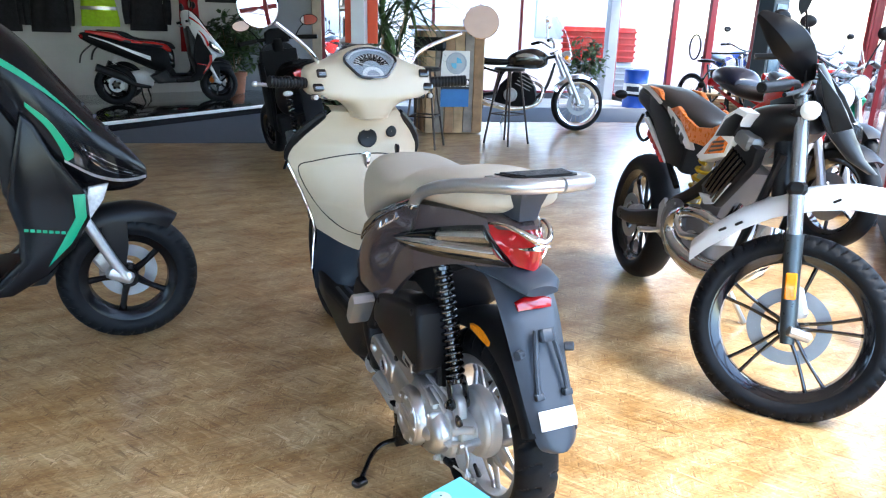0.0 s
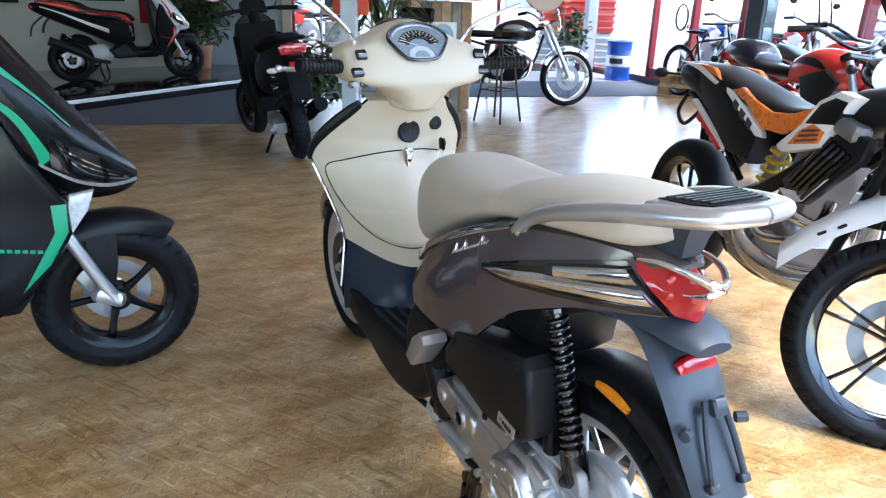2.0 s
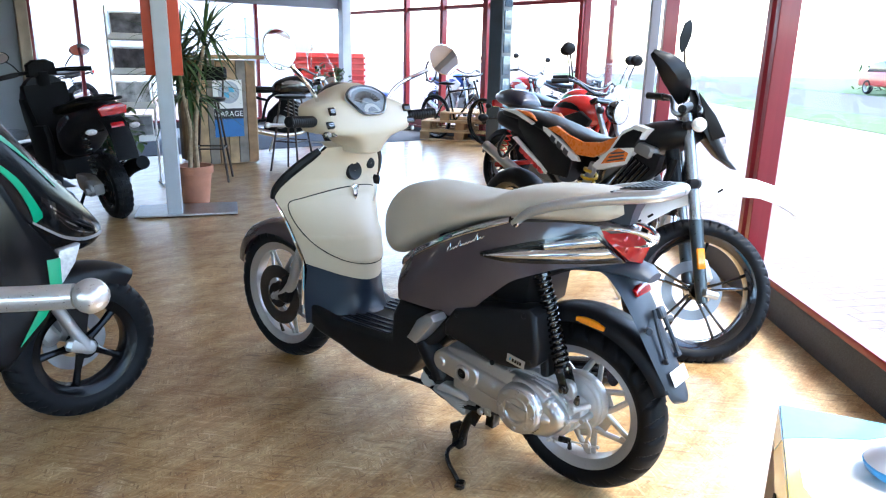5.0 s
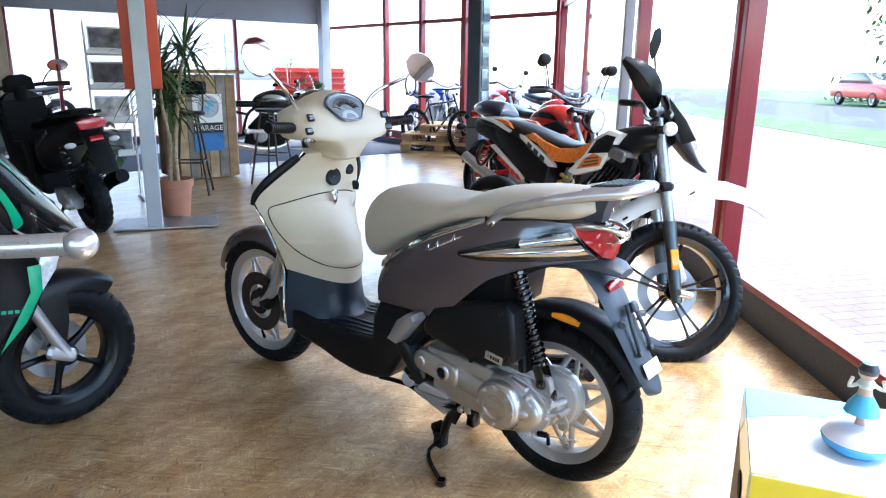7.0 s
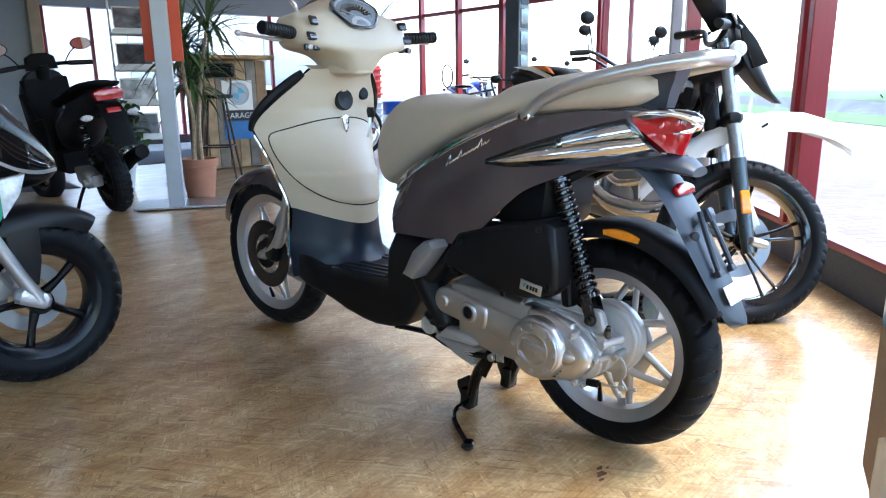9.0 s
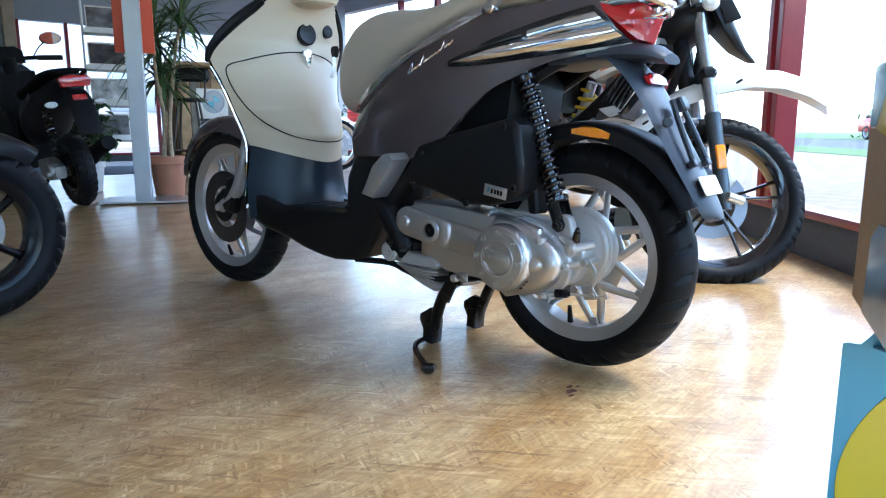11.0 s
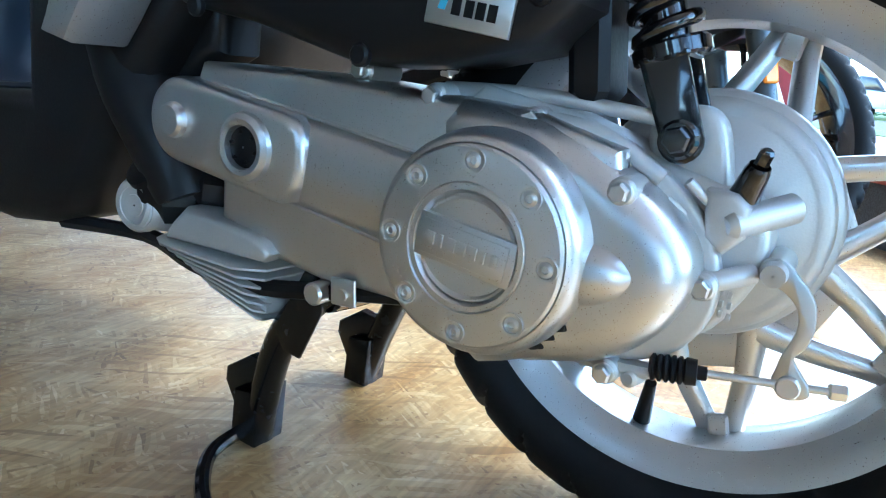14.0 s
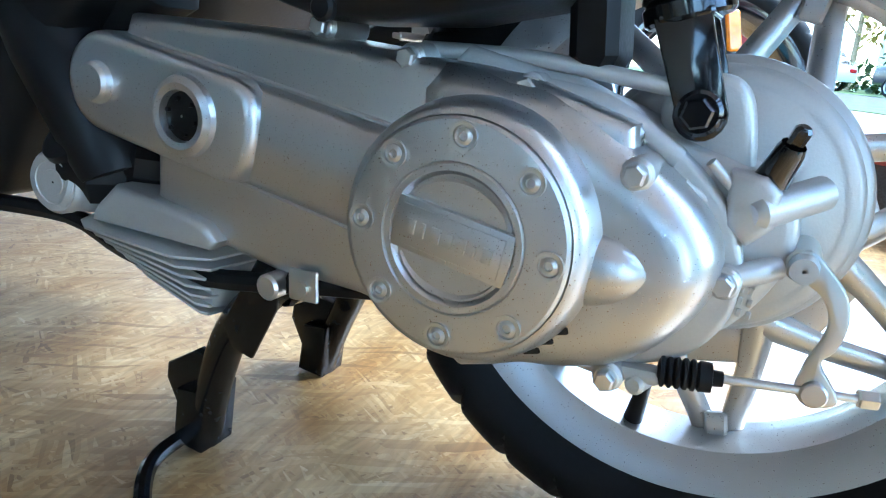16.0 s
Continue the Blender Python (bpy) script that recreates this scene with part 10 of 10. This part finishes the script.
# ---- outside: neighbours, container, cars, trees ----
def building(m, size, label, storeys, cols, wallmat):
    """A plain hall with a pitched roof, windows and a gutter."""
    w, d, h = size
    s = thing("building", m, label, "building")
    bm = bm_new()
    box(bm, (0, 0, h / 2), (w, d, h))
    part("walls", bm, wallmat, s, "light rendered walls")
    bm = bm_new()
    prism(bm, [(-d / 2 - 0.5, h), (0, h + d * 0.16), (d / 2 + 0.5, h), (d / 2 + 0.5, h + 0.2), (0, h + d * 0.16 + 0.2), (-d / 2 - 0.5, h + 0.2)], -w / 2 - 0.4, w / 2 + 0.4, side)
    part("roof", bm, M["roof"], s, "grey pitched roof")
    for sy in (-1, 1):
        for i in range(cols):
            for k in range(storeys):
                x = -w / 2 + w * (i + 0.5) / cols
                bm = bm_new()
                box(bm, (x, sy * d / 2, 1.6 + 2.8 * k), (w / cols * 0.55, 0.12, 1.3), (0, 0, 0), 0.02)
                part("window", bm, M["greywall"], s, "grey window")
    return s


building(pose(2.0, 24.0, -0.03, 0, 0, -13), (26, 9, 4.2), "long white commercial hall across the yard", 1, 7, M["tarp"])

ct = thing("crate_stack", pose(7.95, 10.3, -0.03, 0, 0, -38), "red ribbed transport crate on a grey one", "crates")
for k in range(2):
    bm = bm_new()
    box(bm, (0, 0, 0.33 + 0.64 * k), (1.35, 0.8, 0.62), (0, 0, 0), 0.02)
    cr = part("crate", bm, M["signal"] if k else M["greyframe"], ct, "red plastic crate" if k else "grey plastic crate")
    for i in range(5):
        bm = bm_new()
        box(bm, (0, 0, 0.10 + 0.64 * k + 0.115 * i), (1.41, 0.86, 0.045), (0, 0, 0), 0.015)
        part("rib", bm, M["signal"] if k else M["greyframe"], cr)


def car(m, paint, label):
    s = thing("car", m, label, "car", "parked cars")
    bm = bm_new()
    prism(bm, [(-2.05, 0.35), (-2.1, 0.65), (-2.0, 0.9), (-1.2, 0.98), (1.0, 0.98), (1.95, 0.82), (2.1, 0.6), (2.05, 0.35)], -0.85, 0.85, side, 0.10, 3)
    part("body", bm, paint, s, "painted car body")
    bm = bm_new()
    prism(bm, [(-1.85, 0.95), (-1.35, 1.40), (-0.6, 1.48), (0.2, 1.45), (1.0, 0.97)], -0.72, 0.72, side, 0.10, 3)
    part("cabin", bm, M["gloss"], s, "dark glazed cabin")
    for x in (-0.78, 0.78):
        for y in (-1.3, 1.3):
            w = part("wheel", rim_bm(0.22, 0.18, 24), M["silver"], s, "car wheel", at=pose(x, y, 0.32))
            part("tyre", tyre_bm(0.32, 0.2, 0.22, 36), M["rubber"], w, "black tyre")
    for x in (-0.6, 0.6):
        bm = bm_new()
        box(bm, (x, 2.03, 0.66), (0.34, 0.10, 0.14), (0, 0, 0), 0.03)
        part("headlight", bm, M["frost"], s, "clear headlight")
        bm = bm_new()
        box(bm, (x, -2.06, 0.72), (0.30, 0.08, 0.16), (0, 0, 0), 0.03)
        part("tail_light", bm, M["red_lens"], s, "red tail light")
    return s


def out(s, n):
    q = CORNER + DW * s + NW * n
    return q.x, q.y


RZW = math.degrees(math.atan2(DW.y, DW.x)) - 90
for s0, n0, k, lb, fl in ((-9.0, 17.5, "bluepaint", "dark blue car parked across the road", 0), (-15.5, 17.5, "white", "white car parked across the road", 180), (-3.0, 17.6, "silver", "silver car parked across the road", 0), (4.0, 17.5, "gloss", "black car parked across the road", 180), (11.0, 17.6, "silver", "silver car parked across the road", 0), (-22.0, 17.5, "signal", "red car parked across the road", 0)):
    car(pose(*out(s0, n0), -0.02, 0, 0, RZW + fl), M[k], lb)


def tree(m, h, r, leafmat, label, n=900):
    s = thing("tree", m, label, "tree", "trees across the road")
    bm = bm_new()
    tube(bm, [(0, 0, 0), (0.05, 0.03, h * 0.35), (0, 0.1, h * 0.75)], [0.16, 0.11, 0.04], 8, 4)
    for i in range(9):
        a, z = 2.4 * i, h * (0.28 + 0.06 * i)
        tube(bm, [(0.03, 0.03, z), (r * 0.4 * math.cos(a), r * 0.4 * math.sin(a), z + h * 0.10), (r * 0.75 * math.cos(a), r * 0.75 * math.sin(a), z + h * 0.16)], [0.06, 0.02], 6, 3)
    part("trunk", bm, M["trunk"], s, "tapered trunk with limbs")
    bm = bm_new()
    for i in range(n):
        a, e, q = random.uniform(0, 6.283), random.uniform(-1, 1), random.random() ** 0.4
        lump = 1 + 0.28 * math.sin(3 * a + 4 * e) + 0.15 * math.sin(7 * a)
        c = vec(r * q * lump * math.cos(a) * math.sqrt(1 - e * e), r * q * lump * math.sin(a) * math.sqrt(1 - e * e), h * 0.62 + h * 0.40 * e * q * (1 + 0.1 * math.sin(5 * a)))
        blade(bm, c, (random.gauss(0, 1), random.gauss(0, 1), random.gauss(0, 0.7)), random.uniform(0.25, 0.55), random.uniform(0.16, 0.3), 1.0)
    part("crown", bm, leafmat, s, "loose leafy crown", sharp=80)
    return s


YELLOWLEAF = mat("autumn_leaf", (0.30, 0.22, 0.05), 0.6, vary=0.3, scale=3, island=0.4)
for i, (s0, n0, h, r) in enumerate(((-26, 22, 7, 2.6), (-20, 24, 8.5, 3.0), (-13, 23, 6, 2.4), (-8, 25, 9, 3.2), (-2, 22, 6.5, 2.3), (4, 24, 8, 3.0), (10, 22, 6.5, 2.5), (17, 25, 8.5, 3.0))):
    tree(pose(*out(s0, n0), -0.02, 0, 0, 40 * i), h, r, YELLOWLEAF if i % 3 == 1 else M["leaf"], "broad tree in early autumn leaf across the road" if i % 3 == 1 else "green tree across the road")
hedge = bm_new()
for i in range(2600):
    s0 = random.uniform(-30, 20)
    q = CORNER + DW * s0 + NW * (20.2 + random.gauss(0, 0.4))
    blade(hedge, (q.x, q.y, random.uniform(0.0, 1.3 + 0.25 * math.sin(s0 * 1.3))), (random.gauss(0, 1), random.gauss(0, 1), random.gauss(0.2, 0.6)), random.uniform(0.25, 0.5), random.uniform(0.16, 0.28), 0.8)
tagged(part("hedge", hedge, M["leaf"], None, "clipped green hedge beyond the road", sharp=80), category="hedge", kind="stuff")
building(pose(*out(-6, 36), -0.03, 0, 0, RZW + 90), (40, 10, 5.5), "pale house row beyond the trees", 2, 12, M["wall"])
